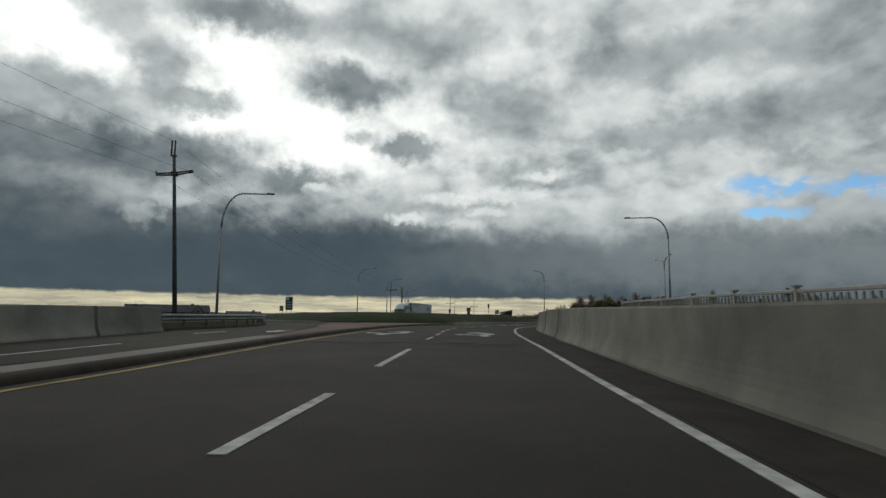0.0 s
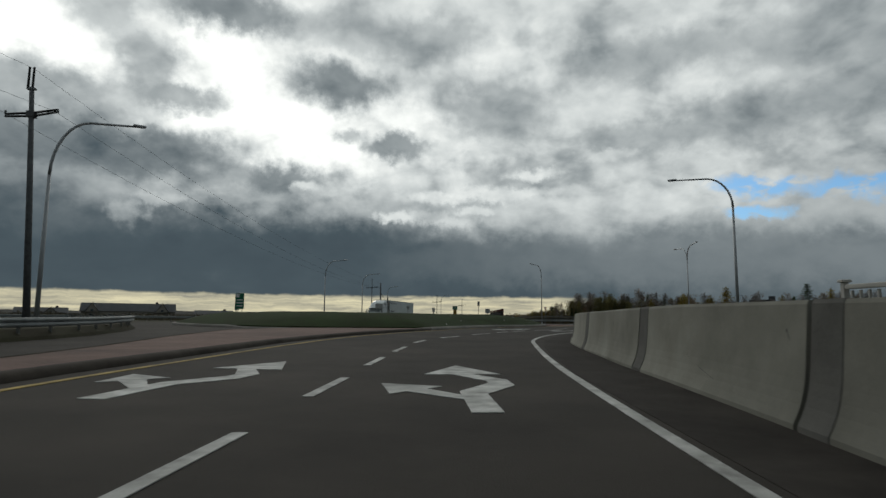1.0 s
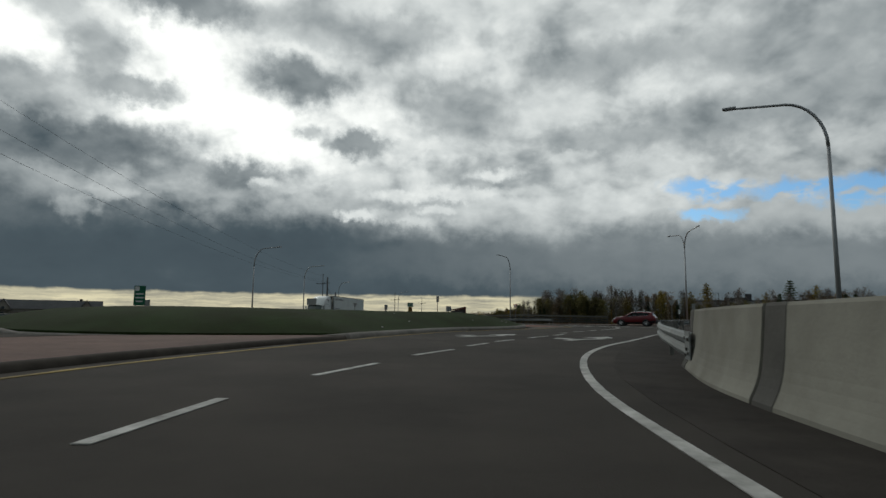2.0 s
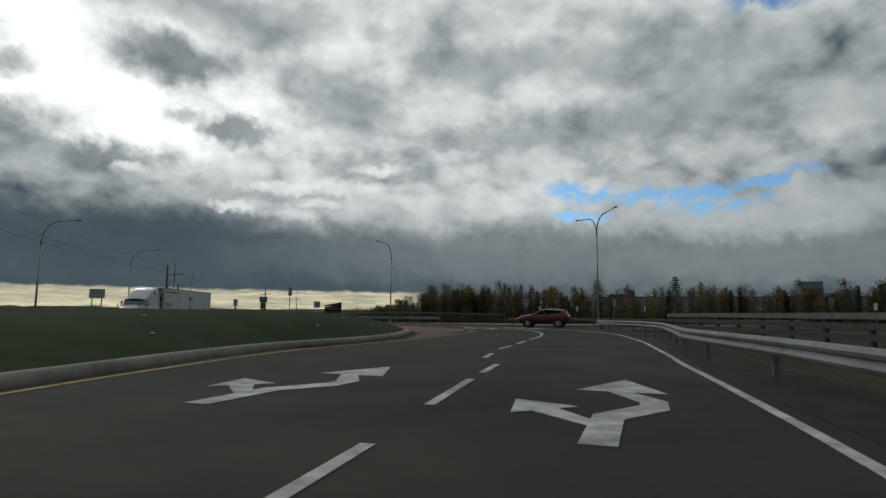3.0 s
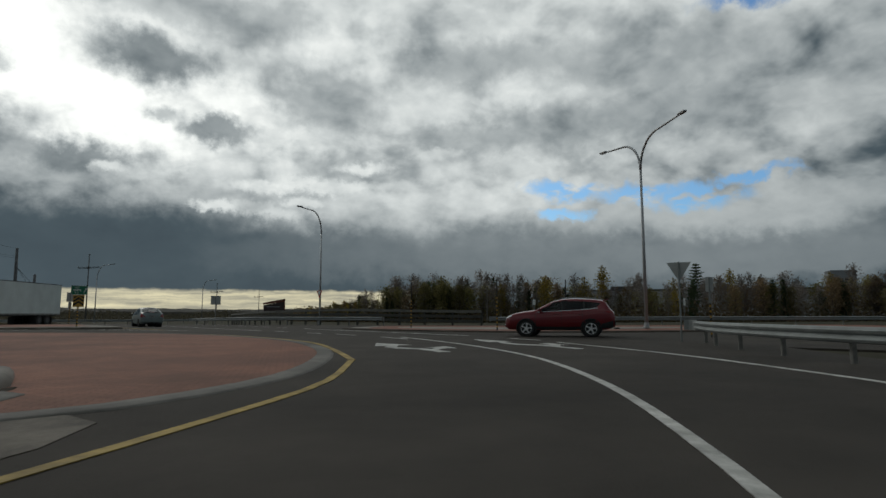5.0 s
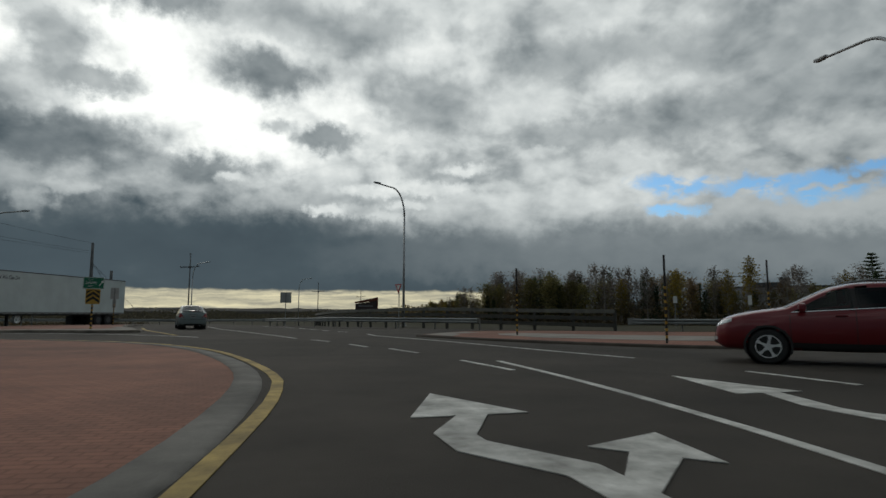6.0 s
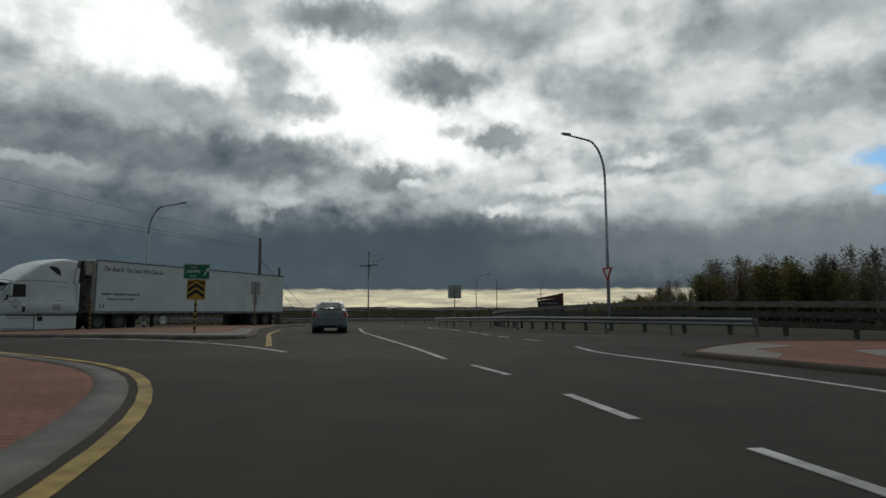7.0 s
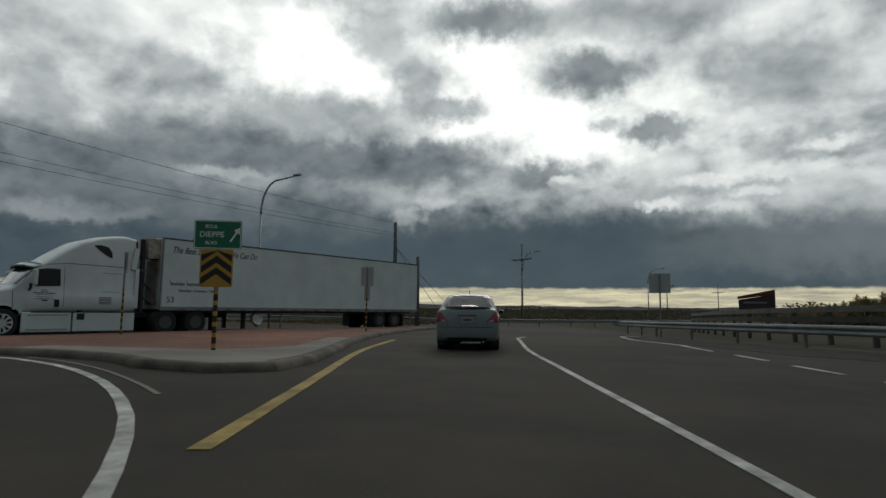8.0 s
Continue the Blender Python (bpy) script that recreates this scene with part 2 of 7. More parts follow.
def paving(name, brick, joint, bw, bh):
    m = material(name, brick, 0.9, vary=0.25, scale=0.7, bump=0.3, bump_scale=30, stain=0.35)
    nt = m.node_tree
    b = nt.nodes["Principled BSDF"]
    br = nt.nodes.new("ShaderNodeTexBrick")
    nt.links.new(nt.nodes.new("ShaderNodeTexCoord").outputs["Object"], br.inputs["Vector"])
    br.inputs["Scale"].default_value, br.inputs["Mortar Size"].default_value = 1.0, 0.012
    br.inputs["Brick Width"].default_value, br.inputs["Row Height"].default_value = bw, bh
    br.inputs["Color1"].default_value, br.inputs["Color2"].default_value = (1, 1, 1, 1), (0.82, 0.8, 0.8, 1)
    br.inputs["Mortar"].default_value = (*joint, 1)
    src = b.inputs["Base Color"].links[0].from_socket
    mul = nt.nodes.new("ShaderNodeVectorMath")
    mul.operation = "MULTIPLY"
    nt.links.new(src, mul.inputs[0])
    nt.links.new(br.outputs[0], mul.inputs[1])
    nt.links.new(mul.outputs[0], b.inputs["Base Color"])
    return m


def leafy(name, a, b2):
    """Leaves: each little island takes its own shade between two colours."""
    m = bpy.data.materials.new(name)
    m.use_nodes = True
    nt = m.node_tree
    b = nt.nodes["Principled BSDF"]
    geo = nt.nodes.new("ShaderNodeNewGeometry")
    r = nt.nodes.new("ShaderNodeValToRGB")
    nt.links.new(geo.outputs["Random Per Island"], r.inputs[0])
    r.color_ramp.elements[0].color, r.color_ramp.elements[1].color = (*a, 1), (*b2, 1)
    info = nt.nodes.new("ShaderNodeObjectInfo")
    hsv = nt.nodes.new("ShaderNodeHueSaturation")
    v = nt.nodes.new("ShaderNodeMapRange")
    v.inputs[3].default_value, v.inputs[4].default_value = 0.65, 1.35
    nt.links.new(info.outputs["Random"], v.inputs[0])
    nt.links.new(v.outputs[0], hsv.inputs["Value"])
    nt.links.new(r.outputs[0], hsv.inputs["Color"])
    nt.links.new(hsv.outputs[0], b.inputs["Base Color"])
    b.inputs["Roughness"].default_value = 0.8
    b.inputs["Specular IOR Level"].default_value = 0.2
    through_leaf, both = nt.nodes.new("ShaderNodeBsdfTranslucent"), nt.nodes.new("ShaderNodeMixShader")
    nt.links.new(hsv.outputs[0], through_leaf.inputs[0])
    both.inputs[0].default_value = 0.45
    nt.links.new(b.outputs[0], both.inputs[1])
    nt.links.new(through_leaf.outputs[0], both.inputs[2])
    nt.links.new(both.outputs[0], nt.nodes["Material Output"].inputs[0])
    return m


def glass(name, color, clear):
    m = bpy.data.materials.new(name)
    m.use_nodes = True
    nt = m.node_tree
    nt.nodes.clear()
    tr, gl = nt.nodes.new("ShaderNodeBsdfTransparent"), nt.nodes.new("ShaderNodeBsdfGlossy")
    tr.inputs[0].default_value = (*(c * clear for c in color), 1)
    gl.inputs["Roughness"].default_value = 0.03
    fr, mx = nt.nodes.new("ShaderNodeFresnel"), nt.nodes.new("ShaderNodeMixShader")
    fr.inputs[0].default_value = 1.5
    nt.links.new(fr.outputs[0], mx.inputs[0])
    nt.links.new(tr.outputs[0], mx.inputs[1])
    nt.links.new(gl.outputs[0], mx.inputs[2])
    nt.links.new(mx.outputs[0], nt.nodes.new("ShaderNodeOutputMaterial").inputs[0])
    return m


def coated(m, amount=0.8):
    m.node_tree.nodes["Principled BSDF"].inputs["Coat Weight"].default_value = amount
    return m


ASPHALT = material("asphalt", (0.060, 0.052, 0.044), 0.9, vary=0.16, scale=0.5, bump=0.5, bump_scale=60, tint=(0.050, 0.044, 0.038), stain=0.25, spec=0.15)
SHOULDER = material("worn_asphalt", (0.044, 0.038, 0.033), 0.9, vary=0.3, scale=1.5, bump=0.5, bump_scale=50, stain=0.2, spec=0.12)
CONCRETE = material("barrier_concrete", (0.305, 0.295, 0.25), 0.9, vary=0.12, scale=0.9, bump=0.15, bump_scale=25, tint=(0.255, 0.245, 0.205), stain=0.35, spec=0.2)
KERB = material("kerb_concrete", (0.225, 0.205, 0.18), 0.9, vary=0.2, scale=2.0, bump=0.3, bump_scale=30, stain=0.3)
PAD = material("pad_concrete", (0.215, 0.195, 0.17), 0.9, vary=0.18, scale=0.8, bump=0.25, bump_scale=30, stain=0.25)
GUTTER = material("grimy_gutter_shaded_kerb", (0.125, 0.108, 0.088), 0.92, vary=0.35, scale=1.6, bump=0.3, bump_scale=30, tint=(0.08, 0.068, 0.055), stain=0.5)
SOIL = material("dark_soil", (0.032, 0.026, 0.02), 0.95, vary=0.4, scale=3.0, bump=0.8, bump_scale=20, spec=0.1)
GREY_KERB = material("grimy_kerb", (0.155, 0.145, 0.13), 0.92, vary=0.25, scale=2.0, bump=0.3, bump_scale=30, stain=0.35)
DARK_KERB = material("dark_kerb_concrete", (0.066, 0.056, 0.047), 0.95, vary=0.25, scale=2.0, bump=0.3, bump_scale=30, stain=0.3, spec=0.08)
STAINED = material("stained_concrete", (0.105, 0.101, 0.09), 0.92, vary=0.2, scale=2.0, bump=0.2, bump_scale=25, stain=0.2)
BRICK = paving("red_brick_paving", (0.235, 0.100, 0.064), (0.62, 0.56, 0.52), 0.22, 0.11)
DUSTY_BRICK = paving("dusty_brick_paving", (0.165, 0.098, 0.078), (0.7, 0.66, 0.62), 0.22, 0.11)
GRASS_GROUND = material("turf", (0.038, 0.037, 0.022), 0.95, vary=0.35, scale=0.25, bump=0.6, bump_scale=8, tint=(0.05, 0.043, 0.027), spec=0.1)
MOUND_TURF = material("mown_turf", (0.020, 0.036, 0.010), 0.95, vary=0.3, scale=0.4, bump=0.6, bump_scale=12, tint=(0.030, 0.036, 0.014), spec=0.1)
BLADES = leafy("grass_blades", (0.022, 0.038, 0.011), (0.034, 0.052, 0.017))
SCRUB = leafy("autumn_scrub", (0.085, 0.07, 0.045), (0.17, 0.13, 0.075))
FIELD_BRUSH = leafy("field_brush_leaves", (0.05, 0.046, 0.032), (0.10, 0.088, 0.056))
WHITE_PAINT = material("road_paint_white", (0.52, 0.51, 0.48), 0.8, vary=0.3, scale=3, bump=0.2, bump_scale=60, tint=(0.36, 0.35, 0.32), stain=0.3)
YELLOW_PAINT = material("road_paint_yellow", (0.36, 0.25, 0.065), 0.8, vary=0.3, scale=5, bump=0.2, bump_scale=60, stain=0.5)
STEEL = material("galvanised_steel", (0.24, 0.255, 0.25), 0.7, 0.35, vary=0.12, scale=4, bump=0.08, bump_scale=30, stain=0.2)
LAMP_STEEL = material("lamp_pole_steel", (0.36, 0.37, 0.375), 0.5, 0.5, vary=0.1, scale=3)
SIGN_BACK = material("sign_back_aluminium", (0.38, 0.39, 0.375), 0.6, 0.1, vary=0.1, scale=3)
WOOD_POST = material("weathered_post", (0.17, 0.165, 0.15), 0.9, vary=0.3, scale=5, bump=0.4, bump_scale=25)
POLE_WOOD = material("utility_pole_wood", (0.105, 0.108, 0.11), 0.9, vary=0.3, scale=4, bump=0.4, bump_scale=25)
PLANK = material("weathered_plank", (0.062, 0.060, 0.052), 0.9, vary=0.25, scale=3, bump=0.3, bump_scale=20)
PALE_PLANK = material("pale_plank_wood", (0.135, 0.132, 0.115), 0.9, vary=0.25, scale=3, bump=0.3, bump_scale=20)
RAIL_PAINT = material("balustrade_paint", (0.46, 0.44, 0.40), 0.75, vary=0.1, scale=3, stain=0.2)
BLACK = material("matt_black", (0.018, 0.018, 0.018), 0.7, vary=0.2, scale=6)
RUBBER = material("tyre_rubber", (0.02, 0.02, 0.02), 0.85, vary=0.2, scale=8, bump=0.2, bump_scale=40)
ALLOY = material("wheel_alloy", (0.72, 0.73, 0.73), 0.35, 0.4, vary=0.06, scale=5)
CHROME = material("bright_metal", (0.75, 0.75, 0.75), 0.15, 1.0, vary=0.03)
GREEN_SIGN = material("green_sign_sheet", (0.012, 0.14, 0.075), 0.5, vary=0.08, scale=3)
YELLOW_SIGN = material("yellow_sign_sheet", (0.42, 0.24, 0.03), 0.5, vary=0.08, scale=3)
WHITE_SIGN = material("white_sign_sheet", (0.72, 0.73, 0.71), 0.5, vary=0.05, scale=3)
RED_SIGN = material("red_sign_sheet", (0.42, 0.035, 0.03), 0.5, vary=0.08, scale=3)
SILVER_PAINT = coated(material("silver_blue_car_paint", (0.185, 0.22, 0.22), 0.45, 0.1, vary=0.05, scale=2), 0.2)
RED_PAINT = coated(material("dark_red_car_paint", (0.15, 0.007, 0.011), 0.32, 0.25, vary=0.06, scale=2))
TRUCK_PAINT = coated(material("white_truck_paint", (0.60, 0.65, 0.64), 0.4, vary=0.06, scale=1.5, stain=0.12), 0.4)
TRAILER_SKIN = material("white_trailer_skin", (0.56, 0.625, 0.615), 0.5, vary=0.08, scale=0.8, stain=0.15)
CAR_GLASS = glass("car_glass", (0.8, 0.9, 0.88), 0.62)
SCREEN_GLASS = coated(material("green_tinted_screen", (0.045, 0.068, 0.06), 0.12, vary=0.2, scale=1.5))
TINTED_SIDE = glass("side_glass", (0.72, 0.85, 0.8), 0.34)
DARK_GLASS = glass("tinted_glass", (0.7, 0.75, 0.75), 0.12)
RED_LENS = coated(material("red_lamp_lens", (0.22, 0.010, 0.013), 0.25, vary=0.05))
CLEAR_LENS = coated(material("clear_lamp_lens", (0.62, 0.64, 0.65), 0.15, 0.2, vary=0.05))
INK = material("dark_lettering", (0.05, 0.052, 0.065), 0.6, vary=0.1)
INTERIOR = material("car_interior_cloth", (0.05, 0.05, 0.052), 0.9, vary=0.2)
BARK = material("bark", (0.07, 0.058, 0.048), 0.95, vary=0.3, scale=6, bump=0.5)
BIRCH = material("pale_bark", (0.2, 0.185, 0.165), 0.9, vary=0.35, scale=6, bump=0.4)
CONIFER = leafy("conifer_needles", (0.034, 0.055, 0.028), (0.085, 0.11, 0.055))
TOWER = material("tower_render", (0.22, 0.235, 0.245), 0.85, vary=0.08, scale=0.5)
STREAKED = material("rust_streaked_white", (0.46, 0.43, 0.37), 0.7, vary=0.5, scale=2.5, tint=(0.22, 0.14, 0.07), stain=0.5)
DULL_PLATE = material("dull_plate", (0.30, 0.30, 0.28), 0.5, vary=0.1)
LEAF_GOLD = leafy("golden_leaves", (0.18, 0.135, 0.028), (0.38, 0.28, 0.055))
LEAF_OLIVE = leafy("olive_leaves", (0.125, 0.12, 0.052), (0.25, 0.215, 0.08))
LEAF_RUST = leafy("rusty_leaves", (0.145, 0.105, 0.068), (0.27, 0.19, 0.10))
TWIGS = leafy("bare_twigs", (0.15, 0.128, 0.11), (0.25, 0.215, 0.185))
CLADDING = material("grey_cladding", (0.36, 0.375, 0.385), 0.7, vary=0.08, scale=0.3, stain=0.1)
ROOFING = material("dark_roofing", (0.07, 0.072, 0.075), 0.85, vary=0.2, scale=0.6)
SIDING = material("beige_siding", (0.30, 0.27, 0.23), 0.85, vary=0.1, scale=0.6)
DARK_PANE = coated(material("dark_window_pane", (0.03, 0.035, 0.04), 0.1, vary=0.1))
HILL = material("far_woods", (0.045, 0.042, 0.036), 0.95, vary=0.35, scale=0.02, bump_scale=0.3)
DARK_BOARD = material("dark_board", (0.05, 0.035, 0.035), 0.7, vary=0.2, scale=1)
RED_BOARD = material("dull_red_trim", (0.12, 0.035, 0.022), 0.7, vary=0.15)
GRIMY = material("grimy_panel", (0.33, 0.33, 0.29), 0.7, vary=0.25, scale=1.5, tint=(0.2, 0.19, 0.16), stain=0.4)
LITTER = material("pale_litter", (0.5, 0.5, 0.47), 0.8, vary=0.2)


# ---- building blocks ----
GROUND_Y = (-200, -40, -6, 3, 11, 20, 35, 43, 56, 75, 126, 160, 200)
GROUND_Z = (-3.5, -1.3, -0.74, -0.62, -0.46, -0.33, -0.22, -0.13, -0.07, 0, 0, -0.45, -0.6)


def gz(y):
    return float(np.interp(y, GROUND_Y, GROUND_Z))


def part(name, bm, mat, parent=None, label="", smooth=False, at=None):
    me = bpy.data.meshes.new(name)
    bm.to_mesh(me)
    bm.free()
    me.materials.append(mat)
    if smooth:
        for p in me.polygons:
            p.use_smooth = True
    ob = new(name, me)
    if at is not None:
        ob.matrix_basis = at
    if parent is not None:
        ob.parent = parent
    if label:
        ob["label"] = label
    return ob


def share(name, me, parent, m, label=""):
    ob = new(name, me)
    ob.parent, ob.matrix_basis = parent, m
    if label:
        ob["label"] = label
    return ob


def empty(name, m=Matrix.Identity(4)):
    ob = new(name)
    ob.matrix_basis = m
    return ob


def box(bm, c, s, turn=(0, 0, 0), bevel=0.0):
    r = bmesh.ops.create_cube(bm, size=1, matrix=pose(*c, *turn) @ Matrix.Diagonal((*s, 1)))
    if bevel:
        edges = list({e for v in r["verts"] for e in v.link_edges})
        bmesh.ops.bevel(bm, geom=edges, offset=bevel, segments=2, affect="EDGES", profile=0.6)
    return bm


def boxed(c, s, turn=(0, 0, 0), bevel=0.0):
    return box(bmesh.new(), c, s, turn, bevel)


def rings(bm, loops, closed=True, caps=True, skip=()):
    """Joins loops of points, ring to ring. skip: (gap, side) pairs that stay open."""
    vs = [[bm.verts.new(p) for p in loop] for loop in loops]
    n = len(vs[0])
    for i in range(len(vs) - 1):
        for j in range(n if closed else n - 1):
            if (i, j) not in skip:
                bm.faces.new((vs[i][j], vs[i][(j + 1) % n], vs[i + 1][(j + 1) % n], vs[i + 1][j]))
    if caps and closed:
        bm.faces.new(vs[0][::-1])
        bm.faces.new(vs[-1])
    bmesh.ops.recalc_face_normals(bm, faces=bm.faces)
    return bm


def tube(bm, pts, r0, r1=None, n=10):
    pts = [Vector(p) for p in pts]
    r1 = r0 if r1 is None else r1
    loops = []
    side = None
    for i, p in enumerate(pts):
        d = (pts[min(i + 1, len(pts) - 1)] - pts[max(i - 1, 0)]).normalized()
        if side is None:
            side = d.cross(Vector((0.3, 0.9, 0.31))).normalized()
        side = (side - d * side.dot(d)).normalized()
        up = d.cross(side)
        r = r0 + (r1 - r0) * i / max(1, len(pts) - 1)
        loops.append([p + side * (r * math.cos(a)) + up * (r * math.sin(a)) for a in (2 * math.pi * k / n for k in range(n))])
    return rings(bm, loops)


def smooth_line(pts, step=1.5):
    """An even chain of points along a Catmull-Rom curve through pts."""
    pts = [Vector((*p, 0)) if len(p) == 2 else Vector(p) for p in pts]
    ext = [2 * pts[0] - pts[1], *pts, 2 * pts[-1] - pts[-2]]
    dense = []
    for i in range(1, len(ext) - 2):
        a, b, c, d = ext[i - 1 : i + 3]
        for k in range(24):
            t = k / 24
            dense.append(0.5 * (2 * b + (c - a) * t + (2 * a - 5 * b + 4 * c - d) * t * t + (3 * b - a - 3 * c + d) * t**3))
    dense.append(pts[-1])
    out, run = [dense[0]], 0.0
    for p, q in zip(dense, dense[1:]):
        run += (q - p).length
        if run >= step:
            out.append(q)
            run = 0.0
    if (out[-1] - dense[-1]).length > 0.05:
        out.append(dense[-1])
    return out


def normals(chain):
    """The level direction to the right of a chain at each of its points."""
    out = []
    for i in range(len(chain)):
        d = chain[min(i + 1, len(chain) - 1)] - chain[max(i - 1, 0)]
        out.append(Vector((d.y, -d.x, 0)).normalized())
    return out


def sweep(bm, chain, profile, rise=0.0, tall=None):
    """Sweeps a closed profile of (to the right, up) along a chain on the ground. tall: (y values, factors) by which it grows in height."""
    loops = []
    for p, n in zip(chain, normals(chain)):
        loops.append([(p.x + n.x * o, p.y + n.y * o, gz(p.y) + rise + z * (float(np.interp(p.y, *tall)) if tall else 1.0)) for o, z in profile])
    return rings(bm, loops)


def lay_on_ground(bm, rise):
    for y in GROUND_Y + (-20, -13, 28, 49, 65, 85, 95, 105, 115, 135, 143, 151):
        bmesh.ops.bisect_plane(bm, geom=bm.verts[:] + bm.edges[:] + bm.faces[:], plane_co=(0, y, 0), plane_no=(0, 1, 0))
    for v in bm.verts:
        v.co.z += gz(v.co.y) + rise
    return bm


def slab(name, outline, top, thick, mat, parent=None, label="", bevel=0.0):
    """A flat piece with that outline, lying on the ground, its top so far above it."""
    bm = bmesh.new()
    f = bm.faces.new([bm.verts.new((x, y, 0)) for x, y, *_ in outline])
    up = bmesh.ops.extrude_face_region(bm, geom=[f])
    new_faces = [g for g in up["geom"] if isinstance(g, bmesh.types.BMFace)]
    for v in {v for g in new_faces for v in g.verts}:
        v.co.z -= thick
    bmesh.ops.recalc_face_normals(bm, faces=bm.faces)
    if bevel:
        rim = [e for e in bm.edges if all(abs(v.co.z) < 1e-5 for v in e.verts)]
        bmesh.ops.bevel(bm, geom=rim, offset=bevel, segments=2, affect="EDGES")
    bmesh.ops.triangulate(bm, faces=[g for g in bm.faces if len(g.verts) > 4])
    lay_on_ground(bm, top)
    return part(name, bm, mat, parent, label)


def paint(name, pts, width, mat, label, step=1.0, smooth=True):
    chain = smooth_line(pts, step) if smooth else [Vector((*p, 0)) for p in pts]
    bm = sweep(bmesh.new(), chain, [(-width / 2, 0.003), (-width / 2, 0.010), (width / 2, 0.010), (width / 2, 0.003)])
    return tagged(part(name, bm, mat), label, "road marking", kind="structure")


def lathe(profile, n=24, axis="X"):
    """Turns a profile of (along the axis, radius) round the axis."""
    bm = bmesh.new()
    loops = []
    for a, r in profile:
        ring = [(a, r * math.cos(2 * math.pi * k / n), r * math.sin(2 * math.pi * k / n)) for k in range(n)]
        if axis == "Z":
            ring = [(y, z, x) for x, y, z in ring]
        loops.append(ring)
    return rings(bm, loops)


def lettering(name, text, size, mat, parent, m, shear=0.0, label=""):
    cu = bpy.data.curves.new(name, "FONT")
    cu.body, cu.size, cu.extrude, cu.shear, cu.offset = text, size, 0.002, shear, (0.004 if shear else 0.0)
    cu.align_x, cu.align_y = "CENTER", "CENTER"
    tmp = new(name, cu)
    bpy.context.view_layer.update()
    me = bpy.data.meshes.new_from_object(tmp)
    bpy.data.objects.remove(tmp)
    me.materials.clear()
    me.materials.append(mat)
    ob = new(name, me)
    ob.parent, ob.matrix_basis = parent, m
    if label:
        ob["label"] = label
    return ob


# ---- ground, road and islands ----
def ground_sheet():
    xs = [-3000, -1200, -500, -250, -120, -60, -35, -20, -10, 0, 10, 20, 35, 60, 120, 250, 500, 1200, 3000]
    ys = [-1500, -500, *GROUND_Y[:-1], 200, 260, 400, 700, 1200, 3500]
    bm = bmesh.new()
    grid = [[bm.verts.new((x, y, gz(y) - 0.06)) for x in xs] for y in ys]
    for i in range(len(ys) - 1):
        for j in range(len(xs) - 1):
            bm.faces.new((grid[i][j], grid[i][j + 1], grid[i + 1][j + 1], grid[i + 1][j]))
    return tagged(part("ground", bm, GRASS_GROUND), "rough autumn grass beside the roads", "ground", kind="structure")


ground_sheet()

ROAD_EDGE = [
    (-14.6, -60), (2.7, -60), (2.7, 10), (2.75, 20), (3.3, 28), (3.8, 33), (5.0, 37.4), (7.2, 42.4), (10.5, 49), (14.2, 56.5), (18, 63),
    (20.6, 67.2), (22.6, 72), (24, 78), (25.8, 82.5), (34, 70), (48, 50), (60, 56), (44, 76), (37, 88), (56, 86), (56, 107.5),
    (40, 110), (28.6, 112.3), (24, 114.6), (21.5, 118.5), (15.6, 122.6), (10.4, 128.2), (5.6, 136), (4, 139.8), (1.4, 146.5), (-4.5, 158), (-12, 172),
    (-24, 168), (-19.5, 150), (-18.8, 130), (-18.6, 116), (-24, 110), (-34, 104), (-36, 84), (-38, 68), (-27.5, 55.5), (-21.5, 48.2), (-17.7, 41.3), (-15.6, 35.5), (-14.4, 30.5), (-14.0, 25), (-13.9, 20),
]
tagged(slab("road", ROAD_EDGE, 0.0, 0.3, ASPHALT), "brownish worn asphalt of a roundabout approach", "road", kind="structure")


def kerbed_island(name, outline, top, surface, label, kerb_w=0.3, kerb_label="concrete kerb", kerb_mat=None, sunk=None):
    """An island: a paved or turfed top inside a continuous concrete kerb."""
    chain = [Vector((*p, 0)) for p in outline]
    mid = sum(chain, Vector()) / len(chain)
    inner = []
    n = len(chain)
    area = sum(chain[i].x * chain[(i + 1) % n].y - chain[(i + 1) % n].x * chain[i].y for i in range(n))
    sign = 1 if area > 0 else -1
    for i in range(n):
        d = (chain[(i + 1) % n] - chain[i - 1]).normalized()
        inner.append(chain[i] + Vector((-d.y, d.x, 0)) * sign * kerb_w)
    ob = slab(name, [(p.x, p.y) for p in inner], top - 0.012, top + 0.1, surface)
    tagged(ob, label, "traffic island", kind="structure")
    bm = bmesh.new()
    loops = []
    for o, i in zip(chain, inner):
        d = (i - o)
        z = gz(o.y) - (0.09 if sunk and sunk(o) else 0.0)
        loops.append([(o.x, o.y, z - 0.1), (o.x + d.x * 0.16, o.y + d.y * 0.16, z + top * 0.55), (o.x + d.x * 0.34, o.y + d.y * 0.34, z + top * 0.88), (o.x + d.x * 0.6, o.y + d.y * 0.6, z + top),
                      (o.x + d.x * 1.02, o.y + d.y * 1.02, z + top), (o.x + d.x * 1.02, o.y + d.y * 1.02, z - 0.1)])
    loops.append(loops[0])
    rings(bm, loops, caps=False)
    part("kerb", bm, kerb_mat or KERB, ob, kerb_label, smooth=True)
    return ob


def arc_line(pts, step=1.2):
    return [(p.x, p.y) for p in smooth_line(pts, step)]


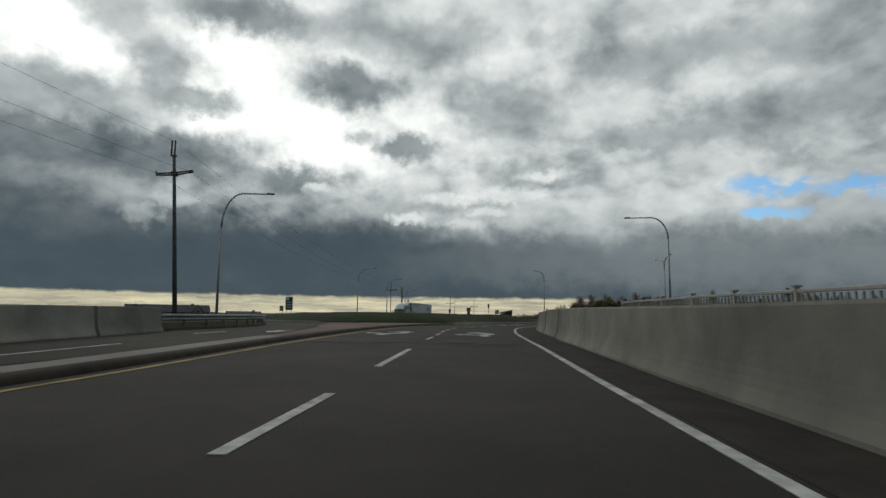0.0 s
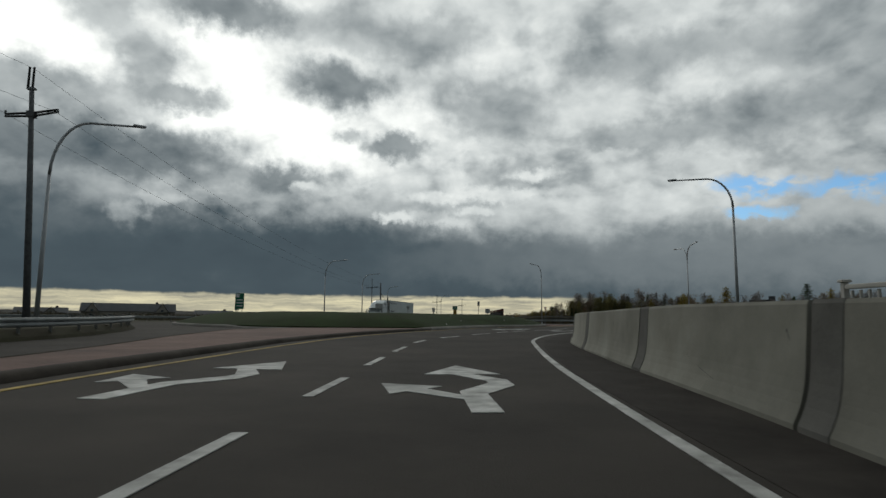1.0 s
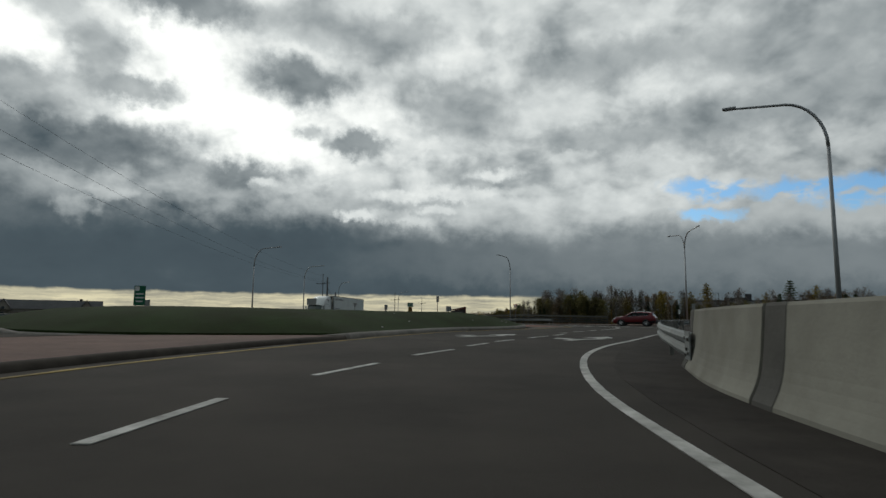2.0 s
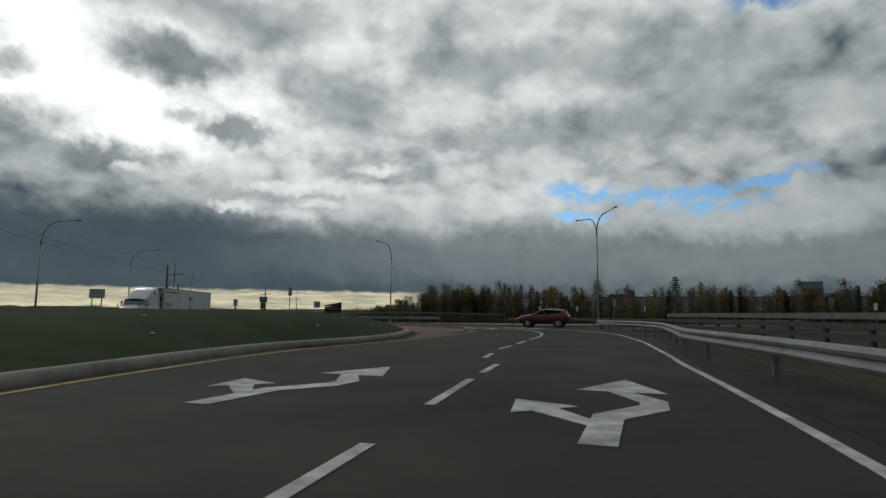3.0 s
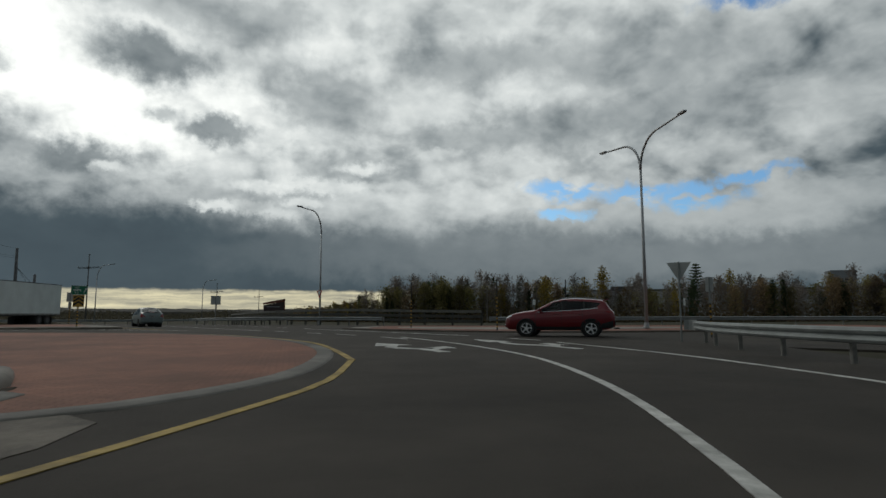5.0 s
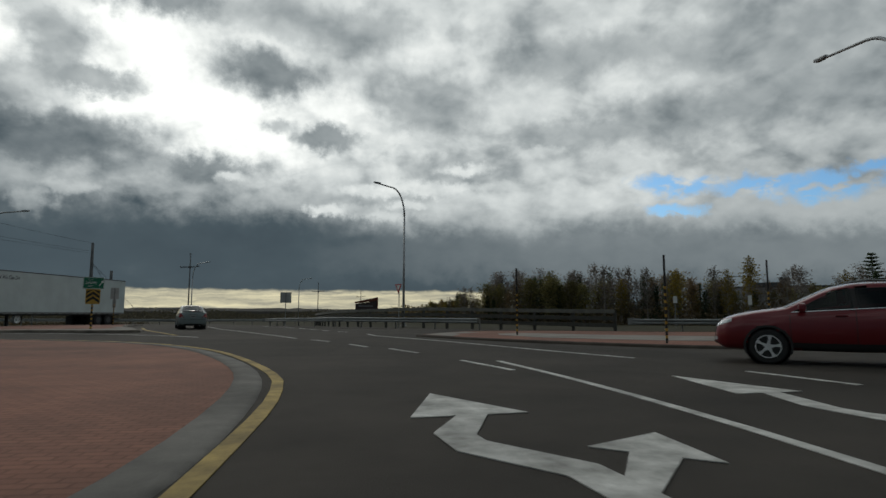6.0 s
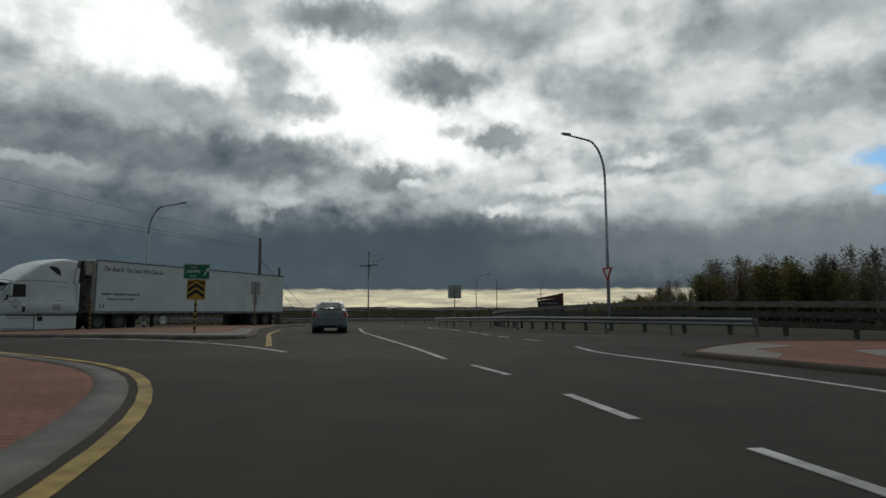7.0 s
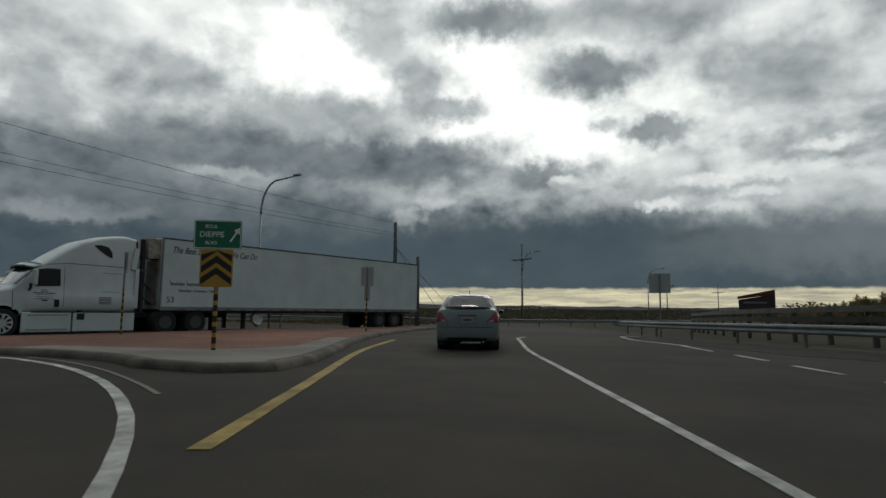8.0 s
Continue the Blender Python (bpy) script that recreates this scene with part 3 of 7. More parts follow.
# median between the two carriageways, widening into the brick splitter island
MEDIAN = arc_line([(-6.3, -60), (-6.3, 5), (-6.25, 15), (-6.2, 24), (-6.1, 31), (-5.5, 36), (-4.55, 40), (-3.6, 43.1), (-3.0, 45)], 2.0)
MEDIAN += [(-2.35, 47.2), (-4.0, 47.7), (-5.9, 47.4), (-10.5, 45.8)]
MEDIAN += arc_line([(-12.4, 41), (-11.2, 33), (-9.3, 25), (-8.1, 17), (-7.7, 8), (-7.7, -60)], 2.5)
kerbed_island("median_island", MEDIAN, 0.13, DUSTY_BRICK, "long low median of red brick paving with a dark kerb", 0.32, "dark concrete kerb", DARK_KERB)

slab("median_cap", [(-6.6, -60), (-6.6, 12.5), (-7.4, 13.5), (-7.4, -60)][::-1], 0.128, 0.05, PAD)
tagged(bpy.data.objects["median_cap"], "plain grey concrete top of the median", "paving", kind="structure")

# grassy mound island
MOUND_RIGHT = arc_line([(-2.3, 47.45), (-1.75, 49.5), (-0.55, 53.4), (0.6, 56.8), (2.0, 60.1), (3.5, 62.3), (5.0, 64.6), (6.2, 66.9), (7.1, 69.4), (8.0, 72.8), (8.5, 75.6), (8.6, 77.6)], 0.8)
MOUND_BACK = arc_line([(8.1, 79.0), (6.0, 80.4), (0, 83.2), (-8, 86), (-16, 86), (-24, 78), (-27, 66), (-22, 56), (-14, 48.6), (-8.0, 46.5), (-5.6, 46.7), (-3.6, 47.1)], 1.6)
MOUND = MOUND_RIGHT + MOUND_BACK


def inside(x, y, poly):
    hit = False
    for (x0, y0), (x1, y1) in zip(poly, poly[1:] + poly[:1]):
        if (y0 > y) != (y1 > y) and x < (x1 - x0) * (y - y0) / (y1 - y0) + x0:
            hit = not hit
    return hit


def rim_distance(x, y, poly):
    best = 1e9
    for (x0, y0), (x1, y1) in zip(poly, poly[1:] + poly[:1]):
        l2 = (x1 - x0) ** 2 + (y1 - y0) ** 2 or 1e-9
        t = max(0, min(1, ((x - x0) * (x1 - x0) + (y - y0) * (y1 - y0)) / l2))
        best = min(best, math.hypot(x - x0 - t * (x1 - x0), y - y0 - t * (y1 - y0)))
    return best


def mound_height(x, y):
    d = max(0.0, rim_distance(x, y, MOUND) - 0.3)
    s = min(1.0, d / 5.2)
    return gz(y) + 0.17 + 0.97 * (1 - (1 - s) ** 2) * (0.96 + 0.12 * noise.noise(Vector((x * 0.12, y * 0.12, 3)))) + 0.03 * noise.noise(Vector((x, y, 1)))


mound = kerbed_island("grass_mound_island", MOUND, 0.19, MOUND_TURF, "raised grassy mound island inside a pale concrete kerb", 0.3, "pale worn concrete kerb", sunk=lambda q: q.y < 50 and q.x < -2.4)


TURF_Z = {}


def turf():
    bm = bmesh.new()
    vs = {}
    for i in range(-56, 20):
        for j in range(92, 174):
            x, y = i * 0.5, j * 0.5
            if inside(x, y, MOUND) and rim_distance(x, y, MOUND) > 0.35:
                TURF_Z[i, j] = mound_height(x, y)
                vs[i, j] = bm.verts.new((x, y, TURF_Z[i, j]))
    for (i, j), v in list(vs.items()):
        if all(k in vs for k in ((i + 1, j), (i + 1, j + 1), (i, j + 1))):
            bm.faces.new((v, vs[i + 1, j], vs[i + 1, j + 1], vs[i, j + 1]))
    # down to the kerb all round
    rim = [e for e in bm.edges if len(e.link_faces) == 1]
    ext = bmesh.ops.extrude_edge_only(bm, edges=rim)
    poly = [Vector((*p, 0)) for p in MOUND]
    for v in [g for g in ext["geom"] if isinstance(g, bmesh.types.BMVert)]:
        best, spot = 1e9, None
        for p, q in zip(poly, poly[1:] + poly[:1]):
            flat_v = Vector((v.co.x, v.co.y, 0))
            t = max(0, min(1, (flat_v - p).dot(q - p) / max(1e-9, (q - p).length_squared)))
            c = p + (q - p) * t
            if (c - flat_v).length < best:
                best, spot = (c - flat_v).length, c + (flat_v - c).normalized() * 0.3
        v.co = (spot.x, spot.y, gz(spot.y) + 0.18)
    bmesh.ops.recalc_face_normals(bm, faces=bm.faces)
    return part("turf", bm, MOUND_TURF, mound, "short green grass", smooth=True)


turf()


def grass_blades(name, count, spots, height, mat, label, width=0.03):
    """Little crossed blades strewn over an area; spots() gives places on it."""
    verts, faces = [], []
    rnd = random.Random(5)
    while len(faces) < count:
        x, y, z = spots(rnd)
        a, h = rnd.uniform(0, 6.28), height * rnd.uniform(0.5, 1.3)
        lean = Vector((rnd.gauss(0, 0.4), rnd.gauss(0, 0.4), 1)) * h
        s = Vector((math.cos(a), math.sin(a), 0)) * width * rnd.uniform(0.6, 1.4)
        k = len(verts)
        p = Vector((x, y, z - 0.01))
        verts += [p - s, p + s, p + lean]
        faces.append((k, k + 1, k + 2))
    me = bpy.data.meshes.new(name)
    me.from_pydata([tuple(v) for v in verts], [], faces)
    me.materials.append(mat)
    return tagged(new(name, me), label, "grass", kind="stuff")


def on_mound(rnd):
    while True:
        x, y = rnd.uniform(-8, 9), rnd.uniform(46.5, 79)
        if rnd.random() < 0.25:
            x, y = rnd.uniform(-26, 9), rnd.uniform(46.5, 84)
        i, j = math.floor(x * 2), math.floor(y * 2)
        corners = [TURF_Z.get(k) for k in ((i, j), (i + 1, j), (i, j + 1), (i + 1, j + 1))]
        if None not in corners:
            u, v = x * 2 - i, y * 2 - j
            a, b, c, d = corners
            return x, y, (a * (1 - u) + b * u) * (1 - v) + (c * (1 - u) + d * u) * v


grass_blades("grass", 110000, on_mound, 0.022, BLADES, "short grass blades on the mound", 0.005)

# brick nose behind the mound, and its pale concrete edge with the worn gutter
NOSE = arc_line([(8.6, 74.4), (10.4, 75.1), (12.2, 77.8), (13.1, 82), (13.15, 86), (12.25, 90.9), (9.95, 96.2), (7.55, 99.7), (5.1, 101.9), (2.1, 103.5), (-1.0, 104.8), (-8, 106.0), (-16, 104.8)], 1.0)
NOSE += [(-22, 100), (-22, 88), (-15.5, 87.2), (-8.2, 87.2), (0.5, 82.6), (6.3, 78.7), (8.7, 76.4)]
kerbed_island("brick_apron", NOSE, 0.03, BRICK, "wide apron of worn red brick paving", 0.45, "flush grimy concrete edging", GREY_KERB)
slab("gutter", arc_line([(3.4, 61.5), (5.1, 63.9), (6.6, 66.3), (8.2, 68.9), (9.3, 71.1), (10.5, 74.0), (9.9, 75.2), (9.0, 76.0), (8.4, 75.4), (7.9, 72.8), (7.0, 69.4), (6.1, 66.9), (4.9, 64.6), (3.45, 62.35)], 1.0), 0.008, 0.05, GUTTER)
tagged(bpy.data.objects["gutter"], "worn concrete gutter beside the mound kerb", "gutter", kind="structure")



def washed_dirt(name, pts, widths, label, seed):
    """A thin ragged spread of soil beside a kerb: its inner edge follows pts, its width wanders between the two widths."""
    rnd = random.Random(seed)
    chain = smooth_line(pts, 0.25)
    verts, faces = [], []
    for k, (q, n) in enumerate(zip(chain, normals(chain))):
        ends = min(1.0, k / 6, (len(chain) - 1 - k) / 6)
        w = ends * (widths[0] + (widths[1] - widths[0]) * (0.5 + 0.9 * noise.noise(Vector((q.x * 1.3, q.y * 1.3, seed))) + 0.25 * rnd.random()))
        w = max(0.02, w)
        for f, z in ((-0.1, 0.03), (0.3, 0.035), (0.75, 0.02), (1.0, 0.002)):
            verts.append((q.x + n.x * w * f, q.y + n.y * w * f, gz(q.y) + z * (0.6 + 0.6 * rnd.random()) + 0.008))
        if k:
            a = 4 * (k - 1)
            faces += [(a + j, a + j + 1, a + j + 5, a + j + 4) for j in range(3)]
    me = bpy.data.meshes.new(name)
    me.from_pydata(verts, [], faces)
    me.materials.append(SOIL)
    return tagged(new(name, me), label, "dirt", kind="stuff")


washed_dirt("kerb_dirt", [(2.6, 61.0), (3.5, 62.3), (5.0, 64.6), (6.2, 66.9), (7.1, 69.4), (8.0, 72.8), (8.5, 75.6), (8.7, 77.4)], (0.12, 0.5), "dark soil and leaves washed against the kerb", 3)
washed_dirt("kerb_dirt", [(17.2, 104.0), (18.4, 102.2), (20.6, 99.5), (23.0, 97.5)][::-1], (-0.5, -0.1), "dark soil spilt over the island's broken edge", 5)

# island with the direction sign
ISLAND_SIGN = arc_line([(1.2, 112.9), (0.75, 114.4), (-0.9, 117.4), (-3.2, 121.6), (-6.2, 128.5), (-9.6, 137.5), (-11.4, 144)], 1.2)
ISLAND_SIGN += arc_line([(-12.0, 144), (-11.6, 135), (-11.5, 124), (-11.8, 117), (-12.4, 113.2), (-9.5, 111.4), (-6.2, 112.2), (-3.0, 112.5), (-1.3, 111.95), (0.5, 112.05)], 1.2)
# the kerb's shaded side is put into its colour, borrowed from the dark gutter
kerbed_island("splitter_island", ISLAND_SIGN, 0.15, BRICK, "splitter island of red brick behind a pale concrete band", 0.3, "worn concrete kerb, darkened for its shaded side", GUTTER)
slab("concrete_band", [(0.86, 112.75), (0.47, 114.2), (-1.0, 117.0), (-3.2, 121), (-3.9, 120.7), (-1.7, 116.6), (-1.75, 115.3), (-2.6, 114.5), (-4.4, 113.9), (-6.2, 113.4), (-6.1, 112.45), (-2.8, 112.78), (-1.1, 112.27), (0.3, 112.3)], 0.146, 0.1, PAD)
tagged(bpy.data.objects["concrete_band"], "pale concrete band at the island's edge", "paving", kind="structure")

# island on the outer side, with the striped marker posts
ISLAND_OUT = arc_line([(16.3, 109.6), (15.3, 107.1), (16.4, 104.9), (18.3, 101.9), (20.6, 99.3), (23.0, 97.3), (26.5, 96.2), (32, 95.6), (42, 95.6), (54, 96)], 1.4)
ISLAND_OUT += arc_line([(54, 107), (42, 108.6), (29, 111.4), (24, 113.0), (20.0, 113.6), (17.6, 112.0)], 1.6)
kerbed_island("outer_island", ISLAND_OUT, 0.09, BRICK, "outer island of red brick with pale concrete strips", 0.3, "dark concrete kerb", DARK_KERB)
slab("concrete_strip", [(19.0, 106.4), (20.2, 103.4), (23.8, 100.8), (29.5, 99.4), (37, 100.4), (37, 104.2), (28.5, 104.2), (23.5, 106.5), (20.5, 109.0), (19.2, 108.2)], 0.086, 0.1, PAD)
slab("concrete_strip", [(16.5, 109.2), (15.75, 107.2), (16.75, 105.3), (17.3, 106.6), (17.2, 108.3), (18.6, 109.9), (18.0, 111.4)], 0.086, 0.1, PAD)
for o in [o for o in bpy.data.objects if o.name.startswith("concrete_strip")]:
    tagged(o, "pale concrete strip set in the brick island", "paving", kind="structure")

# dark shoulder between the edge line and the barriers
slab("shoulder", arc_line([(1.45, -60), (1.45, 12), (1.5, 21.5), (2.1, 29.5), (3.0, 35.5), (4.6, 40.6), (6.6, 45.0), (9.6, 51.6), (12.4, 56.6), (15.5, 62.0), (18.4, 67.6), (20.4, 73)], 2.0)
     + arc_line([(22.7, 72.9), (20.4, 67.3), (17.8, 63), (14, 56.6), (10.3, 49.1), (7.0, 42.5), (4.8, 37.4), (3.65, 33), (3.1, 28), (2.6, 20), (2.6, -60)], 2.0), 0.006, 0.04, SHOULDER)
tagged(bpy.data.objects["shoulder"], "dark asphalt shoulder beside the barrier", "road", kind="structure")

slab("shoulder", [(3.35, 135.2), (3.3, 133.8), (4.4, 130.4), (6.8, 126.0), (9.3, 122.6), (11.2, 121.4), (13.6, 120.4), (14.9, 121.2), (11.8, 124.7), (9.5, 127.6), (6.6, 132.3), (4.7, 135.6)], 0.006, 0.04, SHOULDER)
tagged(bpy.data.objects["shoulder.001"], "gritty brown shoulder under the outer guard rail", "road", kind="structure")

# ---- road markings ----
EDGE_RIGHT = [(1.3, -60), (1.3, 4.2), (1.28, 13), (1.36, 21.6), (1.9, 30.2), (2.4, 34.8), (3.6, 39.6), (5.3, 43.7), (7.3, 47.5), (9.2, 51.2), (10.8, 54.4), (12.2, 57.0), (14.0, 60.5), (15.7, 63.8), (17.2, 67.2), (18.4, 69.9), (19.6, 73.2), (20.35, 76.6), (20.9, 81), (20.85, 87)]
paint("edge_line", EDGE_RIGHT, 0.13, WHITE_PAINT, "worn solid white edge line")
EDGE_LEFT = [(-5.95, -60), (-5.95, 2), (-5.9, 12), (-5.75, 20), (-5.6, 29), (-5.0, 36), (-3.2, 42.8), (-2.65, 44.9), (-2.0, 47.3), (-1.4, 49.6), (-0.1, 53.6), (1.95, 58.7), (3.5, 61.3), (5.2, 63.8), (6.8, 66.2), (8.4, 68.8), (9.6, 71.0), (11.4, 74.4), (12.6, 77.2), (13.35, 81)]
paint("edge_line", EDGE_LEFT, 0.13, YELLOW_PAINT, "faded yellow line beside the median kerb")
paint("edge_line", [(13.37, 81.1), (13.3, 84.0), (13.02, 88), (12.29, 91.15), (10.02, 96.36), (7.64, 99.78), (5.17, 102.02), (2.13, 103.66), (-1.0, 104.96)], 0.16, YELLOW_PAINT, "faded yellow line round the brick apron")
paint("edge_line", [(4.6, 108.4), (3.8, 109.85), (2.36, 112.45), (0.95, 114.95), (0.15, 116.4), (-0.62, 117.9), (-1.41, 119.6), (-2.85, 123.0)], 0.18, YELLOW_PAINT, "bright yellow line beside the splitter kerb")
for a, b in (((-2.15, -14), (-2.15, -11)), ((-2.15, -8), (-2.15, -5)), ((-2.2, -2), (-2.18, 1)), ((-2.2, 4.4), (-2.15, 9.0)), ((-2.15, 14), (-2.1, 16.1)), ((-2.1, 18.1), (-2.06, 20)), ((-2.1, 22.2), (-2.1, 24.2)), ((-2.1, 26.3), (-2.05, 28.6)),
             ((-2.0, 31.2), (-1.8, 33.3)), ((-1.3, 35.6), (-0.6, 37.6)), ((0.0, 39.6), (0.9, 41.6)), ((1.4, 43.2), (2.1, 45.0)), ((2.5, 46.2), (3.3, 47.8)), ((4.2, 49.7), (5.4, 52.2)), ((5.9, 53.2), (6.7, 54.8)), ((7.0, 56.6), (7.6, 58.0)),
             ((8.5, 60.0), (9.5, 61.7)), ((10.1, 62.8), (11.2, 64.9))):
    paint("lane_dash", (a, b), 0.13, WHITE_PAINT, "short worn white lane dash", smooth=False)
paint("lane_line", [(11.9, 66.2), (13.4, 68.9), (14.9, 72.1), (16.3, 76), (17.3, 80.5), (17.5, 84.7), (17.2, 89), (16.6, 93.1)], 0.13, WHITE_PAINT, "worn white lane line")
for a, b in (((16.5, 91.1), (15.85, 93.3)), ((15.0, 95.8), (14.3, 97.6)), ((13.6, 98.6), (13.0, 100.1)), ((12.1, 102.1), (11.3, 103.6)), ((20.9, 88.6), (20.5, 90.6)), ((19.8, 93.8), (19.2, 95.0)),
             ((9.65, 117.7), (9.0, 119.2)), ((8.55, 120.4), (7.9, 121.9)), ((7.3, 123.2), (6.3, 125.6)), ((10.6, 115.6), (10.1, 116.7)), ((11.9, 113.2), (11.3, 114.3))):
    paint("lane_dash", (a, b), 0.12, WHITE_PAINT, "short worn white lane dash", smooth=False)
paint("lane_line", [(10.5, 104.9), (8.6, 109.0), (5.15, 116), (3.0, 120.4), (0.9, 125.5), (0.1, 127.4), (-0.3, 129.4)], 0.12, WHITE_PAINT, "solid white lane line curving with the road")
paint("edge_line", [(13.1, 109.9), (13.7, 107.4), (15.4, 104.1), (16.6, 101.3), (18.4, 96.9), (19.2, 95.0)], 0.13, WHITE_PAINT, "thin white line along the outer island")
paint("edge_line", [(6.45, 125.6), (5.2, 127.8), (4.05, 130.1), (2.95, 133.6), (2.75, 134.9), (3.3, 136.2)], 0.13, WHITE_PAINT, "thin white edge line")
paint("yield_line", [(-13, 110.4), (-9, 111.4), (-5.2, 111.85), (-3.85, 111.75), (-2.2, 111.4), (-0.3, 110.72), (1.4, 109.9), (3.2, 108.8), (5.0, 107.4), (6.2, 106.3)], 0.14, WHITE_PAINT, "white line across the mouth of the side road")
paint("yield_line", [(-4.9, 112.2), (-3.5, 112.08), (-1.5, 111.55), (0.6, 110.72), (1.9, 110.1)], 0.07, PAD, "thin pale joint beside the white line")
paint("lane_dash", ((-10.1, 3.6), (-10.1, 9.6)), 0.12, WHITE_PAINT, "white lane dash on the far carriageway", smooth=False)
paint("lane_dash", ((-11.4, 16.5), (-11.4, 19.4)), 0.12, WHITE_PAINT, "white lane dash on the far carriageway", smooth=False)
paint("seam", ((-5.6, 11.3), (1.2, 11.2)), 0.10, PAD, "pale sealed seam across the road", smooth=False)
paint("seam", ((-5.6, 11.9), (1.2, 11.8)), 0.06, PAD, "pale sealed seam across the road", smooth=False)


def arrow(m, hook):
    """A painted lane arrow, its tip at the far end: a bent shaft, a head, and a side lobe round a ring."""
    bm = bmesh.new()
    for poly in (
        [(-0.16, 0), (0.16, 0), (0.16, 1.3), (-0.16, 1.5)],
        [(-0.16, 1.5), (0.16, 1.3), (0.62 * 1, 2.1), (0.30, 2.35)],
        [(0.30, 2.35), (0.62, 2.1), (0.62, 2.75), (0.30, 2.6)],
        [(0.30, 2.6), (0.62, 2.75), (0.2, 3.5), (-0.12, 3.5)],
        [(-0.55, 3.5), (-0.12, 3.5), (0.2, 3.5), (0.65, 3.5), (0.05, 5.1)],
        [(-0.16, 0.85), (-0.16, 1.2), (-0.55, 1.75), (-0.8, 1.5)],
        [(-0.55, 1.75), (-0.35, 1.98), (-1.15, 2.3), (-1.0, 1.3), (-0.8, 1.5)],
    ):
        poly = [(x * hook, y) for x, y in poly][:: 1 if hook > 0 else -1]
        f = bm.faces.new([bm.verts.new((x, y, 0.003)) for x, y in poly])
        bmesh.ops.triangulate(bm, faces=[f])
    up = bmesh.ops.extrude_face_region(bm, geom=bm.faces[:])
    for g in up["geom"]:
        if isinstance(g, bmesh.types.BMVert):
            g.co.z += 0.008
    bmesh.ops.recalc_face_normals(bm, faces=bm.faces)
    bm.transform(m)
    for v in bm.verts:
        v.co.z += gz(v.co.y)
    bmesh.ops.remove_doubles(bm, verts=bm.verts, dist=0.0005)
    return tagged(part("lane_arrow", bm, WHITE_PAINT), "white painted roundabout lane arrow, worn", "road marking", kind="structure")


arrow(pose(-4.35, 17.7, 0, 0, 0, -6), 1)
arrow(pose(-0.1, 17.2, 0, 0, 0, 5), 1)
arrow(pose(5.1, 47.4, 0, 0, 0, -32), 1)
arrow(pose(1.6, 50.2, 0, 0, 0, -33), 1)
arrow(pose(15.9, 83.1, 0, 0, 0, 11), -1)
arrow(pose(19.8, 83.4, 0, 0, 0, 8) @ Matrix.Diagonal((0.8, 1.3, 1, 1)), -1)
arrow(pose(-9.2, 24.2, 0, 0, 0, 177), 1)
arrow(pose(-6.4, 106.2, 0, 0, 0, 80), -1)

# ---- concrete barriers ----
FACE = [(0.29, -0.1), (0.285, 0.05), (0.25, 0.12), (0.215, 0.2), (0.188, 0.29), (0.168, 0.39), (0.152, 0.52), (0.138, 0.68), (0.11, 1.0), (0.092, 1.035)]
JERSEY = [(-o, z) for o, z in FACE] + list(reversed(FACE))


def barrier(name, pts, cuts, label, profile=JERSEY, gap=0.09, stained=False, tall=None):
    """A precast barrier: panels end to end with open joints where it passes the y values in cuts."""
    root = tagged(empty(name, pose(pts[0][0], pts[0][1], gz(pts[0][1]))), label, "barrier", kind="structure")
    base = root.matrix_basis.inverted()
    chain = smooth_line(pts, 0.4)
    start = 0
    for i in range(1, len(chain)):
        if any(chain[i - 1].y < q <= chain[i].y for q in cuts) or i == len(chain) - 1:
            piece = chain[start : i + 1]
            if len(piece) > 2:
                d0, d1 = (piece[1] - piece[0]).normalized(), (piece[-1] - piece[-2]).normalized()
                piece = [piece[0] + d0 * gap / 2, *piece[1:-1], piece[-1] - d1 * gap / 2]
                bm = sweep(bmesh.new(), piece, profile, tall=tall)
                bm.transform(base)
                part("concrete_panel", bm, CONCRETE, root)
                if stained:
                    # the weathered end of the panel, a darker skin over its last half metre
                    skin = [(o * 1.012 + (0.004 if o > 0 else -0.004), z + 0.004) for o, z in profile]
                    bm = sweep(bmesh.new(), piece[-2:], skin, tall=tall)
                    bm.transform(base)
                    part("stained_strip", bm, STAINED, root, "darker water-stained strip at the joint")
            start = i
    return root


# the base face lies 0.3 to the road side of the centre line
WALL = [(2.55, -60), (2.62, 4), (2.62, 13.5), (2.75, 17.4), (2.9, 22), (3.15, 26), (3.4, 30), (3.95, 34), (4.95, 37.3)]
wall_right = barrier("wall_right", WALL, [-47, -34, -21, -8.5, 16.2, 21.8, 28.5, 33.0], "pale concrete barrier wall beside the road, streaked and stained", stained=True, tall=((-60, 20, 30, 37), (1.06, 1.06, 1.0, 0.95)))
barrier("wall_left", [(-13.4, -60), (-13.4, 5), (-13.45, 12.6), (-13.9, 18.4)], [-36, -12, 13.1], "weathered grey concrete barrier along the far carriageway", gap=0.2)


